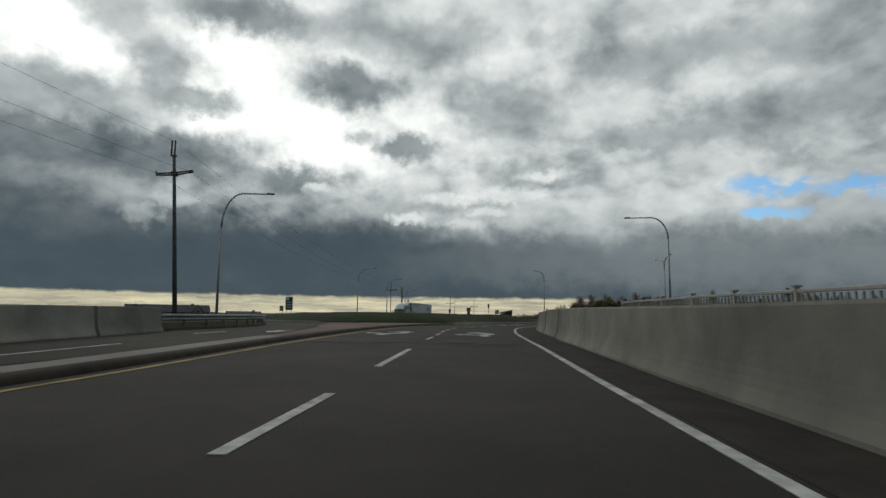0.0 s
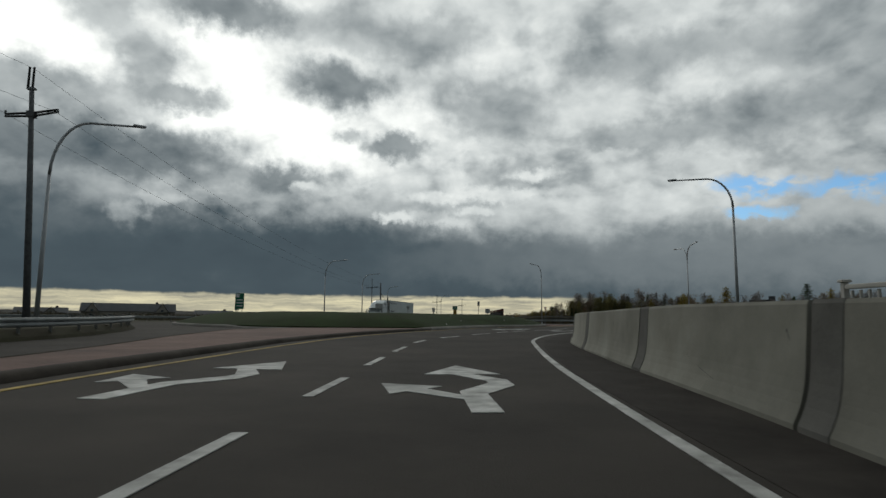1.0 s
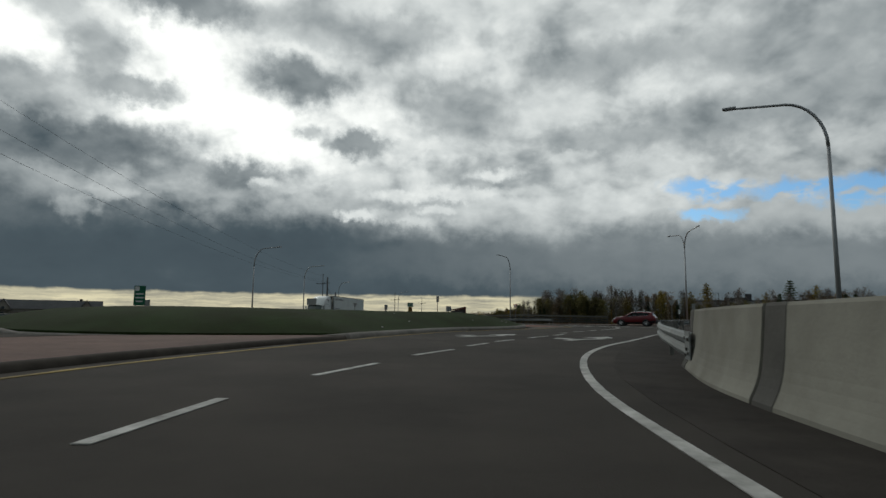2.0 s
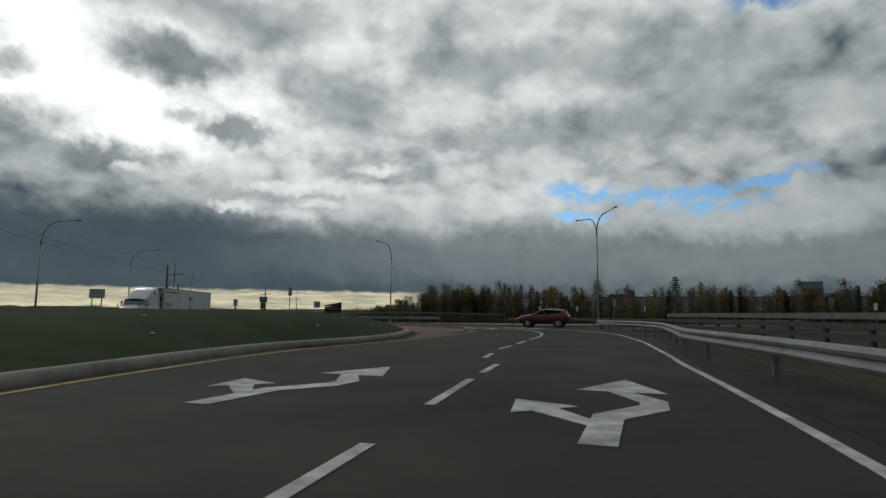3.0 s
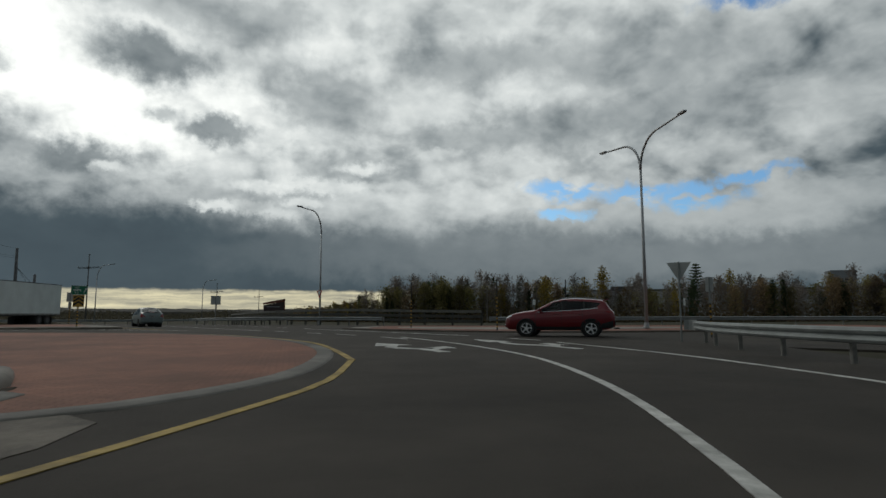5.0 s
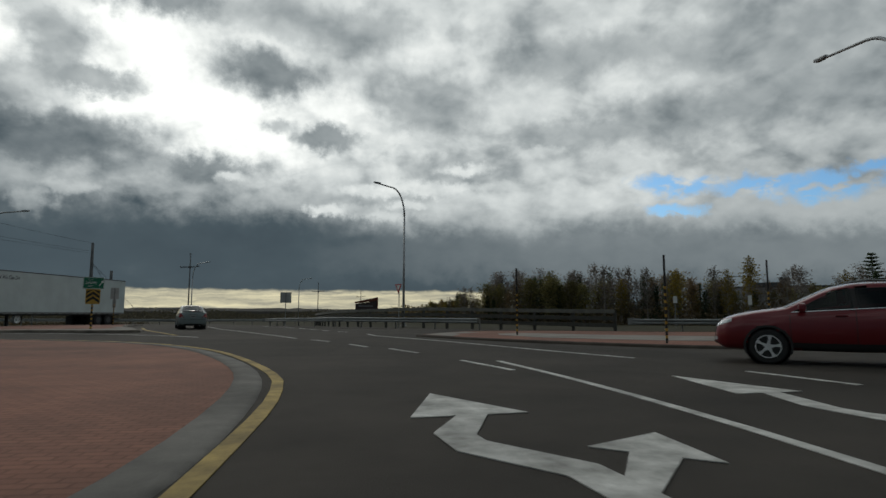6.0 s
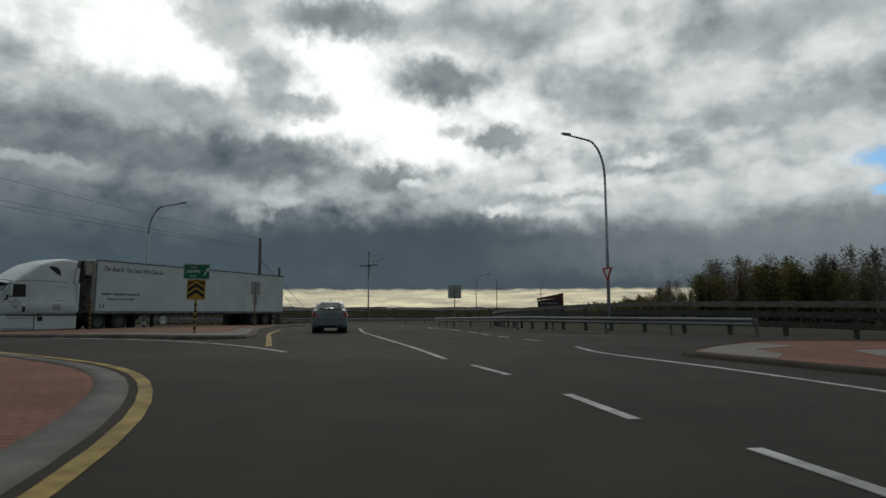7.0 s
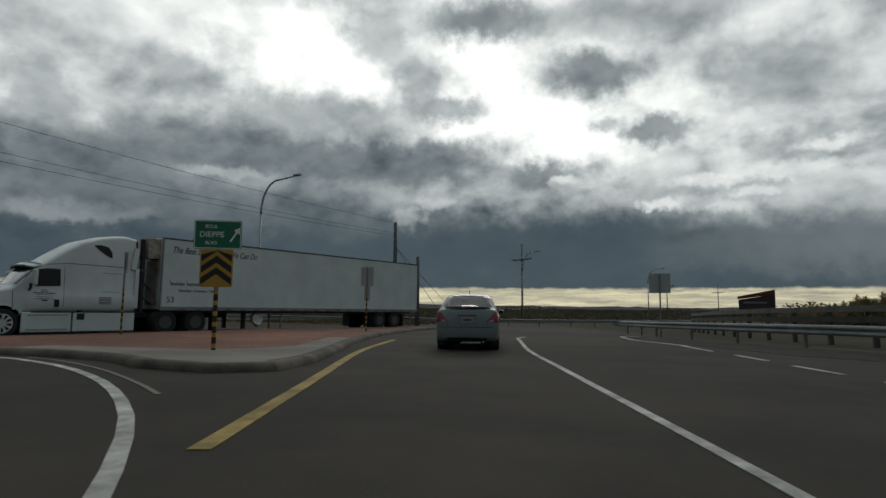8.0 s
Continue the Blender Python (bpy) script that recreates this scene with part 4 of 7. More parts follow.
# scrapes and rubber marks on the wall
for line in ([(20.1, 0.88), (20.1, 0.68), (19.8, 0.52), (19.2, 0.34), (18.4, 0.2)], [(16.9, 0.84), (16.82, 0.7)], [(11.4, 0.82), (11.4, 0.66)], [(11.5, 0.42), (11.52, 0.34)], [(9.6, 0.4), (9.45, 0.33), (9.3, 0.3)], [(8.6, 0.1), (8.4, 0.08)], [(24.5, 0.8), (24.2, 0.5)]):
    pts = []
    for y, z in line:
        cx = float(np.interp(y, [q[1] for q in WALL], [q[0] for q in WALL]))
        o = float(np.interp(z, [q[1] for q in FACE], [q[0] for q in FACE]))
        pts.append((cx - o - 0.002, y, gz(y) + z))
    bm = tube(bmesh.new(), pts, 0.009, 0.004, 6)
    bm.transform(wall_right.matrix_basis.inverted())
    part("scrape_mark", bm, BLACK, wall_right, "dark rubber scrape")


# ---- guard rails ----
BEAM = [(0.0, 0.43), (0.05, 0.45), (0.075, 0.50), (0.055, 0.55), (0.012, 0.585), (0.055, 0.62), (0.075, 0.67), (0.05, 0.72), (0.0, 0.74),
        (-0.006, 0.735), (0.044, 0.715), (0.066, 0.67), (0.048, 0.624), (0.004, 0.588), (0.004, 0.582), (0.048, 0.546), (0.066, 0.50), (0.044, 0.455), (-0.006, 0.435)]


def guard_rail(pts, face, label, spacing=1.9, lift=0.0, flare=True, post_h=0.72, shoe=False, close_from=1e9):
    """A W-beam on slim posts, closer together past close_from metres. face: 1 when traffic passes on the right of the chain, -1 on the left.
    shoe: the first metres deepen into a bolted transition piece."""
    root = tagged(empty("guard_rail", pose(pts[0][0], pts[0][1], gz(pts[0][1]))), label, "guard rail", "guard rails")
    base = root.matrix_basis.inverted()
    chain = smooth_line(pts, 0.6)
    loops, far = [], 0.0
    sides = normals(chain)
    for i, (p, n) in enumerate(zip(chain, sides)):
        far += (p - chain[i - 1]).length if i else 0.0
        deep = 1 + 0.42 * max(0.0, 1 - far / 4.5) if shoe else 1.0
        low = lift - (0.10 * max(0.0, 1 - far / 6.0) if shoe else 0.0)
        loops.append([(p.x + n.x * face * (o * 1.15 + 0.17), p.y + n.y * face * (o * 1.15 + 0.17), gz(p.y) + low + 0.74 - (0.74 - z) * deep) for o, z in BEAM])
    bm = rings(bmesh.new(), loops)
    bm.transform(base)
    part("rail", bm, STEEL, root, "galvanised corrugated steel rail", smooth=False)
    run, far = (0.0 if shoe else spacing), 0.0
    for i, (p, n) in enumerate(zip(chain, sides)):
        if i:
            run += (p - chain[i - 1]).length
            far += (p - chain[i - 1]).length
        if run >= (spacing if far < close_from else 1.6):
            run = 0.0
            turn = math.degrees(math.atan2(n.y, n.x))
            m = base @ pose(p.x, p.y, gz(p.y), 0, 0, turn)
            bm = box(bmesh.new(), (0, 0, (post_h + lift) / 2 - 0.15), (0.10, 0.075, post_h + lift + 0.3), bevel=0.01)
            box(bm, (0.10 * face, 0, 0.585 + lift), (0.13, 0.09, 0.26), bevel=0.01)
            part("post", bm, WOOD_POST, root, at=m)
    if shoe:
        e, n = chain[0], sides[0]
        bm = boxed((0.03 * face, 0.14, 0.40), (0.02, 0.4, 0.46), bevel=0.004)
        shoe_plate = part("end_shoe", bm, STEEL, root, "bolted steel shoe on the barrier end", at=base @ pose(e.x + n.x * 0.2 * face, e.y + n.y * 0.2 * face, gz(e.y), 0, 0, math.degrees(math.atan2(n.y, n.x))))
        for dy, z in ((0.03, 0.27), (0.03, 0.5), (0.15, 0.34), (0.25, 0.24), (0.25, 0.52)):
            part("bolt", boxed((0.055 * face, dy, z), (0.03, 0.05, 0.05), bevel=0.006), STAINED, shoe_plate, at=Matrix.Identity(4))
    if flare:
        e, n = chain[-1], sides[-1]
        bm = rings(bmesh.new(), [[(o, y, 0.42 + lift), (o, y, 0.77 + lift), (o - 0.02, y, 0.77 + lift), (o - 0.02, y, 0.42 + lift)] for o, y in ((0.02, -0.45), (0.0, -0.15), (-0.05, 0.1), (-0.16, 0.26), (-0.3, 0.3))])
        part("end_plate", bm, STEEL, root, at=base @ pose(e.x + n.x * 0.2 * face, e.y + n.y * 0.2 * face, gz(e.y), 0, 0, math.degrees(math.atan2(n.y, n.x))))
    return root


guard_rail([(4.72, 36.6), (5.1, 38.1), (6.2, 41.6), (8.8, 47.4), (10.5, 51.1), (13.0, 57.0), (14.9, 60.2), (17.0, 63.7), (19.3, 67.6), (21.1, 71.2), (22.1, 74.5), (22.6, 78.4), (24.0, 82.8), (25.9, 86.2)], -1,
           "galvanised guard rail on slim posts along the curve", spacing=3.7, lift=-0.03, shoe=True, close_from=37.5)
guard_rail([(62, 104), (46, 109.4), (36, 111.6), (27.6, 113.0)], -1, "guard rail behind the outer island", spacing=3.4)
guard_rail([(20.6, 118.0), (19.6, 116.9), (17.6, 119.2), (14.6, 121.8), (11.6, 125.0), (9.3, 127.9), (6.4, 132.6), (4.4, 136.0), (3.1, 139.4), (1.0, 144.6)][1:], -1,
           "galvanised guard rail round the outer curve", spacing=3.2)
guard_rail([(-14.1, 18.6), (-14.25, 25), (-14.7, 30.5), (-15.9, 35.5), (-17.9, 41.3), (-21.7, 48.2), (-27.7, 55.6), (-38.2, 66.4)], 1, "old guard rail along the far carriageway")
bm = sweep(bmesh.new(), smooth_line([(-14.2, 18.6), (-14.35, 25), (-14.8, 30.5), (-16.0, 35.5), (-18.0, 41.3), (-21.8, 48.2), (-27.8, 55.7), (-38.3, 66.5)], 1.5), [(0.5, -0.1), (0.3, 0.12), (-0.1, 0.36), (-1.6, 0.42), (-4.5, -0.1)])
tagged(part("verge_bank", bm, GRASS_GROUND), "low dark earth bank under the old guard rail", "bank", kind="structure")
guard_rail([(-40, 150), (-24, 152), (-16, 156), (-9, 163), (-2, 174), (2, 190)], 1, "low guard rail on the far side of the junction", spacing=3.0, flare=False)
guard_rail([(-72, 66), (-52, 78), (-40, 96), (-34, 112), (-28, 124)], 1, "guard rail on the far side of the roundabout", spacing=3.0, flare=False)


def plank_fence(pts, levels, label, rise=0.0):
    """A post and plank fence; rise is how far it stands higher beyond its first stretch."""
    root = tagged(empty("plank_fence", pose(*pts[0], gz(pts[0][1]))), label, "fence", "plank fences")
    base = root.matrix_basis.inverted()
    chain = smooth_line(pts, 2.4)

    def up(y):
        return gz(y) + rise * float(np.interp(y, (115, 124), (0, 1)))
    for i, (p, n) in enumerate(zip(chain, normals(chain))):
        turn = math.degrees(math.atan2(n.y, n.x))
        part("post", boxed((0, 0, levels[-1] / 2 - 0.2), (0.16, 0.16, levels[-1] + 0.5), bevel=0.01), PLANK, root, at=base @ pose(p.x, p.y, up(p.y), 0, 0, turn))
        if i:
            q = chain[i - 1]
            d = p - q
            mid = (p + q) / 2
            slope = math.degrees(math.atan2(up(p.y) - up(q.y), d.length))
            # the top plank is paler than the ones below it
            for z in levels:
                part("plank", boxed((-0.11, 0, z), (0.05, d.length + 0.02, 0.23), bevel=0.006), PLANK if z < levels[-1] else PALE_PLANK, root,
                     at=base @ pose(mid.x, mid.y, up(mid.y), 0, 0, math.degrees(math.atan2(-d.x, d.y))) @ pose(0, 0, 0, slope))
    return root


plank_fence([(27.4, 114.9), (22, 119.0), (17.6, 123.8), (13.5, 129.6), (9.6, 137), (6.8, 146), (4, 160)], (0.34, 0.75, 1.16), "weathered grey plank fence along the verge", 0.2)
plank_fence([(7.5, 24), (13, 37), (20, 55), (24.3, 68), (27.5, 79.6)], (0.36, 0.74, 1.10), "weathered plank fence behind the guard rail")


def balustrade():
    """The painted railing of the bridge beside the road: capped posts, rails and upright bars."""
    x, y1, h = 6.3, 21.9, 1.54
    root = tagged(empty("bridge_railing", pose(x, y1, gz(y1))), "white painted bridge railing with capped posts", "railing")
    base = root.matrix_basis.inverted()
    ys = [y1 - 3.0 * k for k in range(10)]
    post = box(bmesh.new(), (0, 0, h / 2 - 0.25), (0.10, 0.10, h + 0.5), bevel=0.012)
    box(post, (0, 0, h + 0.03), (0.16, 0.16, 0.05), bevel=0.012)
    bar = boxed((0, 0, -0.1), (0.04, 0.045, 0.72), bevel=0.008)
    first = part("post", post, RAIL_PAINT, root, at=base @ pose(x, ys[0], gz(ys[0])))
    first_bar = None
    for a, b in zip(ys, ys[1:]):
        share("post", first.data, root, base @ pose(x, b, gz(b)))
        slope = math.degrees(math.atan2(gz(a) - gz(b), a - b))
        mid = (a + b) / 2
        part("top_rail", boxed((0, 0, h - 0.08), (0.12, 2.86, 0.08), bevel=0.02), RAIL_PAINT, root, at=base @ pose(x, mid, gz(mid), slope))
        part("bottom_rail", boxed((0, 0, h - 0.88), (0.13, 2.84, 0.08), bevel=0.02), RAIL_PAINT, root, at=base @ pose(x, mid, gz(mid), slope))
        part("parapet", boxed((0, 0, (h - 0.94) / 2 - 0.2), (0.2, 2.84, h - 0.94 + 0.4), bevel=0.01), CONCRETE, root, at=base @ pose(x, mid, gz(mid), slope))
        for k in range(13):
            y = b + 0.2 + k * 0.217
            m = base @ pose(x, y, gz(y) + h - 0.40)
            if first_bar is None:
                first_bar = part("baluster", bar, RAIL_PAINT, root, at=m)
            else:
                share("baluster", first_bar.data, root, m)
    return root


balustrade()


# ---- poles and lamps ----
def lamp_head(root, tip, way_dir, name="lamp_head"):
    turn = math.degrees(math.atan2(-way_dir.x, way_dir.y))
    bm = boxed((0, -0.22, 0.02), (0.24, 0.62, 0.11), bevel=0.04)
    box(bm, (0, -0.2, -0.045), (0.17, 0.38, 0.04), bevel=0.01)
    part(name, bm, LAMP_STEEL, root, "flat grey luminaire", at=root.matrix_basis.inverted() @ pose(*tip, 0, 0, turn))


def street_lamp(foot, tips, label, top=None):
    """A tapered steel pole on a flange, with a bowed arm to each tip."""
    fx, fy, fz = foot
    root = tagged(empty("street_lamp", pose(fx, fy, fz)), label, "street lamp", "street lamps")
    base = root.matrix_basis.inverted()
    low = min(t[2] for t in tips)
    fork = top or low - 1.5
    bm = tube(bmesh.new(), [(0, 0, -0.2), (0, 0, fork * 0.5), (0, 0, fork)], 0.115, 0.075, 12)
    part("pole", bm, LAMP_STEEL, root, smooth=True)
    part("base_flange", lathe([(0.0, 0.0), (0.0, 0.24), (0.05, 0.24), (0.07, 0.16), (0.28, 0.14), (0.3, 0.0)], 14, "Z"), LAMP_STEEL, root)
    for t in tips:
        tip = base @ Vector(t)
        flat_dir = Vector((tip.x, tip.y, 0))
        reach = flat_dir.length
        u = flat_dir.normalized()
        rise = tip.z - fork
        pts = []
        for k in range(15):
            a = k / 14
            if a < 0.6:
                s = a / 0.6
                pts.append(Vector((0, 0, fork)) + u * (reach * 0.42 * (1 - math.cos(s * math.pi / 2))) + Vector((0, 0, rise * 0.93 * math.sin(s * math.pi / 2))))
            else:
                s = (a - 0.6) / 0.4
                pts.append(Vector((0, 0, fork + rise * (0.93 + 0.07 * s))) + u * (reach * (0.42 + 0.58 * s)))
        part("arm", tube(bmesh.new(), pts, 0.078, 0.05, 10), LAMP_STEEL, root, smooth=True)
        lamp_head(root, Vector(t), u)
    return root


street_lamp((-20.4, 38.4, gz(38) - 0.1), [(-17.15, 40.6, 10.4)], "tall galvanised street lamp with one long arm", 7.6)
street_lamp((18.35, 52.5, gz(52)), [(14.75, 54.6, 10.9)], "tall galvanised street lamp with one long arm", 8.6)
street_lamp((32.7, 99.7, 0.13), [(32.4, 95.0, 11.8), (32.2, 103.4, 11.7)], "slender double-armed street lamp on the outer island", 9.6)
street_lamp((15.1, 130.6, 0.0), [(12.63, 128.75, 11.8)], "tall galvanised street lamp behind the guard rail", 9.3)
street_lamp((-22.1, 135.8, 0.0), [(-18.56, 135.7, 10.15)], "street lamp behind the side road", 7.7)
street_lamp((-24.4, 111.8, gz(111)), [(-20.65, 111.5, 10.65)], "street lamp on the far side of the roundabout", 7.9)
street_lamp((-25.1, 198.8, gz(198)), [(-21.7, 197.8, 11.0)], "distant street lamp beside a power pole", 8.4)
street_lamp((-9.0, 226, gz(226)), [(-5.8, 225, 9.6)], "distant street lamp by the far road", 7.4)


def power_pole(foot, top, arm, label, lean=(0, 0), arm_h=3.4, slim=1.0):
    root = tagged(empty("power_pole", pose(*foot)), label, "power pole")
    h = top - foot[2]
    part("pole", tube(bmesh.new(), [(0, 0, -0.4), (lean[0] * 0.5, lean[1] * 0.5, h * 0.5), (lean[0], lean[1], h)], 0.24 * slim, 0.15 * slim, 12), POLE_WOOD, root, smooth=True)
    if arm:
        z = h - arm_h
        cx, tx = lean[0] * z / h, lean[0]
        for s in (-1, 1):
            for dz in (0.0, 0.24):
                part("crossarm", tube(bmesh.new(), [(cx + s * 0.1, 0, z + dz), (cx + s * arm, 0, z + dz * 0.7 + 0.3 * max(0, s))], 0.085 * slim, 0.075 * slim, 8), BLACK, root, "dark twin bar of the crossarm")
            part("insulator", lathe([(0, 0.0), (0, 0.05), (0.06, 0.09), (0.12, 0.05), (0.18, 0.09), (0.26, 0.04), (0.28, 0.0)], 10, "Z"), STEEL, root, at=pose(cx + s * arm, 0, z + 0.2))
            if slim == 1.0:
                part("top_insulator", tube(bmesh.new(), [(tx + s * 0.17 - 0.12, 0, h - 0.1), (tx + s * 0.17 - 0.12, 0, h + 1.5)], 0.085, 0.075, 8), BLACK, root)
        part("collar", boxed((cx, 0, z + 0.12), (0.5, 0.5, 0.46), bevel=0.04), POLE_WOOD, root)
        part("top_bracket", boxed((tx, 0, h - 0.12), (0.56, 0.3, 0.12), bevel=0.02), STEEL, root)
    return root


power_pole((-29.8, 50.2, gz(50)), 16.6, 1.9, "tall dark wooden power pole with a crossarm", (-1.2, 0), 2.1)
power_pole((-20.3, 151.0, gz(151)), 9.1, 0, "thick dark wooden pole stub behind the side road", (-0.12, 0))
power_pole((-18.9, 152.6, gz(152)), 6.0, 0, "short dark wooden pole stub", arm_h=1)
power_pole((-33.9, 223.0, gz(223)), 15.2, 2.2, "distant wooden power pole with a crossarm", slim=0.7)
power_pole((-14.0, 300.0, gz(300)), 12.5, 2.2, "distant wooden power pole with a crossarm", slim=0.7)
power_pole((-2.0, 360.0, gz(300)), 12.5, 2.2, "distant wooden power pole with a crossarm", slim=0.7)


def cable(a, b, sag, r=0.011):
    a, b = Vector(a), Vector(b)
    pts = [a.lerp(b, k / 24) - Vector((0, 0, 4 * sag * (k / 24) * (1 - k / 24))) for k in range(25)]
    return tagged(part("cable", tube(bmesh.new(), pts, r, r, 5), BLACK), "thin black overhead power cable", "cable", "cables")


for off, za, zb in ((-2.0, 14.85, 7.9), (1.8, 14.85, 8.1), (0.0, 18.0, 9.05)):
    cable((-31.0 + off, 50.2, za), (-20.4 + off * 0.05, 151.0, zb), 2.2)
    cable((-31.0 + off, 50.2, za), (-36 + off, -40, za + 0.5), 1.6)
for s in (-1, 1):
    cable((-20.3, 150.9, 6.8), (-17.0 + s * 0.5, 157.5 + s, -0.45), 0.05, 0.02)


# ---- signs ----
def striped_post(root, h, r=0.04, bands=True, foot=0.0, upto=1.0):
    part("post", tube(bmesh.new(), [(0, 0, foot - 0.1), (0, 0, h)], r, r, 10), BLACK if bands else STEEL, root)
    if bands:
        k = 0
        z = foot + 0.12
        while z < h * upto and k < 12:
            part("yellow_band", lathe([(z, 0), (z, r + 0.004), (z + 0.09, r + 0.004), (z + 0.09, 0)], 10, "Z"), YELLOW_SIGN, root)
            z += 0.22
            k += 1
        if upto < 0.6:
            part("upper_post", tube(bmesh.new(), [(0, 0, h * upto), (0, 0, h)], r + 0.003, r + 0.003, 10), STEEL, root)


def panel(w, h, t=0.02, corner=0.03):
    """An upright plate facing -y, with rounded corners."""
    bm = bmesh.new()
    pts = []
    for sx, sz, a0 in ((1, 1, 0), (-1, 1, 90), (-1, -1, 180), (1, -1, 270)):
        for k in range(4):
            a = radians(a0 + 30 * k)
            pts.append((sx * (w / 2 - corner) + corner * math.cos(a), 0, sz * (h / 2 - corner) + corner * math.sin(a)))
    return rings(bm, [[(x, -t / 2, z) for x, _, z in pts], [(x, t / 2, z) for x, _, z in pts]])


def direction_sign():
    root = tagged(empty("direction_sign", pose(-2.08, 114.42, 0.06, 0, 0, 34) @ Matrix.Scale(1.05, 4)), "green boulevard direction sign above a chevron board on a striped post", "road sign")
    striped_post(root, 2.6, 0.045, upto=0.5)
    green = part("green_panel", panel(0.96, 0.60, 0.02), GREEN_SIGN, root, "green sign panel with white lettering", at=pose(0, -0.065, 2.46))
    rim = rings(bmesh.new(), [[(0.47, -0.0125, 0.29), (-0.47, -0.0125, 0.29), (-0.47, -0.0125, -0.29), (0.47, -0.0125, -0.29)], [(0.455, -0.0125, 0.275), (-0.455, -0.0125, 0.275), (-0.455, -0.0125, -0.275), (0.455, -0.0125, -0.275)]], caps=False)
    part("white_border", rim, WHITE_SIGN, green)
    lettering("lettering", "DIEPPE", 0.165, WHITE_SIGN, green, pose(-0.12, -0.014, 0.0, 90))
    lettering("lettering", "BOUL", 0.10, WHITE_SIGN, green, pose(-0.13, -0.014, 0.17, 90))
    lettering("lettering", "BLVD", 0.10, WHITE_SIGN, green, pose(-0.13, -0.014, -0.175, 90))
    bm = boxed((0, 0, -0.04), (0.035, 0.004, 0.26))
    head = [(-0.075, 0, 0.06), (0.075, 0, 0.06), (0, 0, 0.19)]
    rings(bm, [[(x, -0.002, z) for x, _, z in head], [(x, 0.002, z) for x, _, z in head]])
    part("arrow", bm, WHITE_SIGN, green, at=pose(0.345, -0.014, 0.0, 0, 32, 0))
    chev = part("chevron_board", panel(0.66, 0.78, 0.02), YELLOW_SIGN, root, "yellow and black chevron board", at=pose(0, -0.065, 1.76))
    for z in (-0.30, -0.06, 0.18):
        poly = [(0.305, z - 0.045), (0.305, min(z + 0.10, 0.37)), (0, min(z + 0.32, 0.37)), (-0.305, min(z + 0.10, 0.37)), (-0.305, z - 0.045), (0, z + 0.175)]
        bm = rings(bmesh.new(), [[(x, -0.0145, q) for x, q in poly], [(x, -0.0105, q) for x, q in poly]])
        part("black_chevron", bm, BLACK, chev)
    return root


direction_sign()


def sign_on_post(foot, h, kind, turn, label, w=0.6, sh=0.6, striped=False):
    """A sign on one post; its face looks along -y before the turn."""
    root = tagged(empty("road_sign", pose(*foot, 0, 0, turn)), label, "road sign", "road signs")
    striped_post(root, h, 0.03, striped, upto=0.56)
    if kind == "yield":
        def tri(s, y):
            return [(-s, y, h - 0.02 + (s - 0.4) * 0.4), (s, y, h - 0.02 + (s - 0.4) * 0.4), (0, y, h - 0.70 - (s - 0.4) * 1.2)]
        part("sign_plate", rings(bmesh.new(), [tri(0.4, -0.062), tri(0.4, -0.045)]), SIGN_BACK, root, "plain grey metal back")
        part("sign_face", rings(bmesh.new(), [tri(0.4, -0.069), tri(0.4, -0.064)]), RED_SIGN, root, "red bordered triangle")
        part("sign_centre", rings(bmesh.new(), [tri(0.22, -0.075), tri(0.22, -0.071)]), WHITE_SIGN, root, "white triangle")
    else:
        part("sign_plate", panel(w, sh, 0.015), SIGN_BACK, root, "plain grey metal back", at=pose(0, -0.055, h - sh / 2))
        part("sign_face", panel(w - 0.02, sh - 0.02, 0.006), {"white": WHITE_SIGN, "green": GREEN_SIGN, "black": BLACK}[kind], root, at=pose(0, -0.067, h - sh / 2))
    return root


sign_on_post((14.67, 122.0, 0.0), 3.08, "yield", -57, "red and white yield sign beside the guard rail")
sign_on_post((25.1, 86.2, 0.0), 2.75, "yield", 138, "back of a grey yield sign at the side road")
sign_on_post((-10.65, 118.1, 0.1), 2.82, "yield", 146, "edge of a yield sign on a striped post", striped=True)
root = sign_on_post((-6.4, 126.4, 0.13), 2.76, "white", 205, "grey backs of two stacked signs on a striped post", 0.55, 0.82, True)
part("lower_plate", panel(0.24, 0.62, 0.015), SIGN_BACK, root, "narrow lower plate", at=pose(0, -0.055, 1.62))
sign_on_post((1.52, 91.4, 0.02), 3.05, "white", 170, "grey back of a narrow sign on a striped post", 0.3, 0.66, True)
sign_on_post((28.65, 89.1, 0.0), 2.45, "white", 140, "grey back of a narrow sign on a striped post", 0.3, 0.6, True)
for foot, h in (((22.95, 98.8, 0.12), 2.75), ((19.8, 106.6, 0.12), 2.9), ((28.96, 102.7, 0.12), 3.0)):
    root = tagged(empty("marker_post", pose(*foot)), "slim black and yellow striped marker post on the brick island", "marker post", "marker posts")
    striped_post(root, h, 0.035, upto=0.62)
for k, (x, y, s) in enumerate(((44, 128, 0.8), (52, 122, 0.8), (39, 131, 0.6), (60.3, 92.4, 0.7))):
    sign_on_post((x, y, 0), 2.6, "white", (0, 20, -10, -60)[k], "small white roadside sign near the trees", 0.35, s)


def two_post_sign(foot, w, h, low, turn, mat, label, posts=(-1, 1)):
    root = tagged(empty("road_sign", pose(*foot, 0, 0, turn)), label, "road sign", "road signs")
    for s in posts:
        part("post", boxed((s * w * 0.3, -0.05 if posts == (0,) else 0.05, (low + h) / 2 - 0.1), (0.07, 0.07, low + h + 0.2), bevel=0.008), STEEL, root)
    plate = part("sign_plate", panel(w, h, 0.02), mat, root, at=pose(0, 0, low + h / 2))
    return root, plate


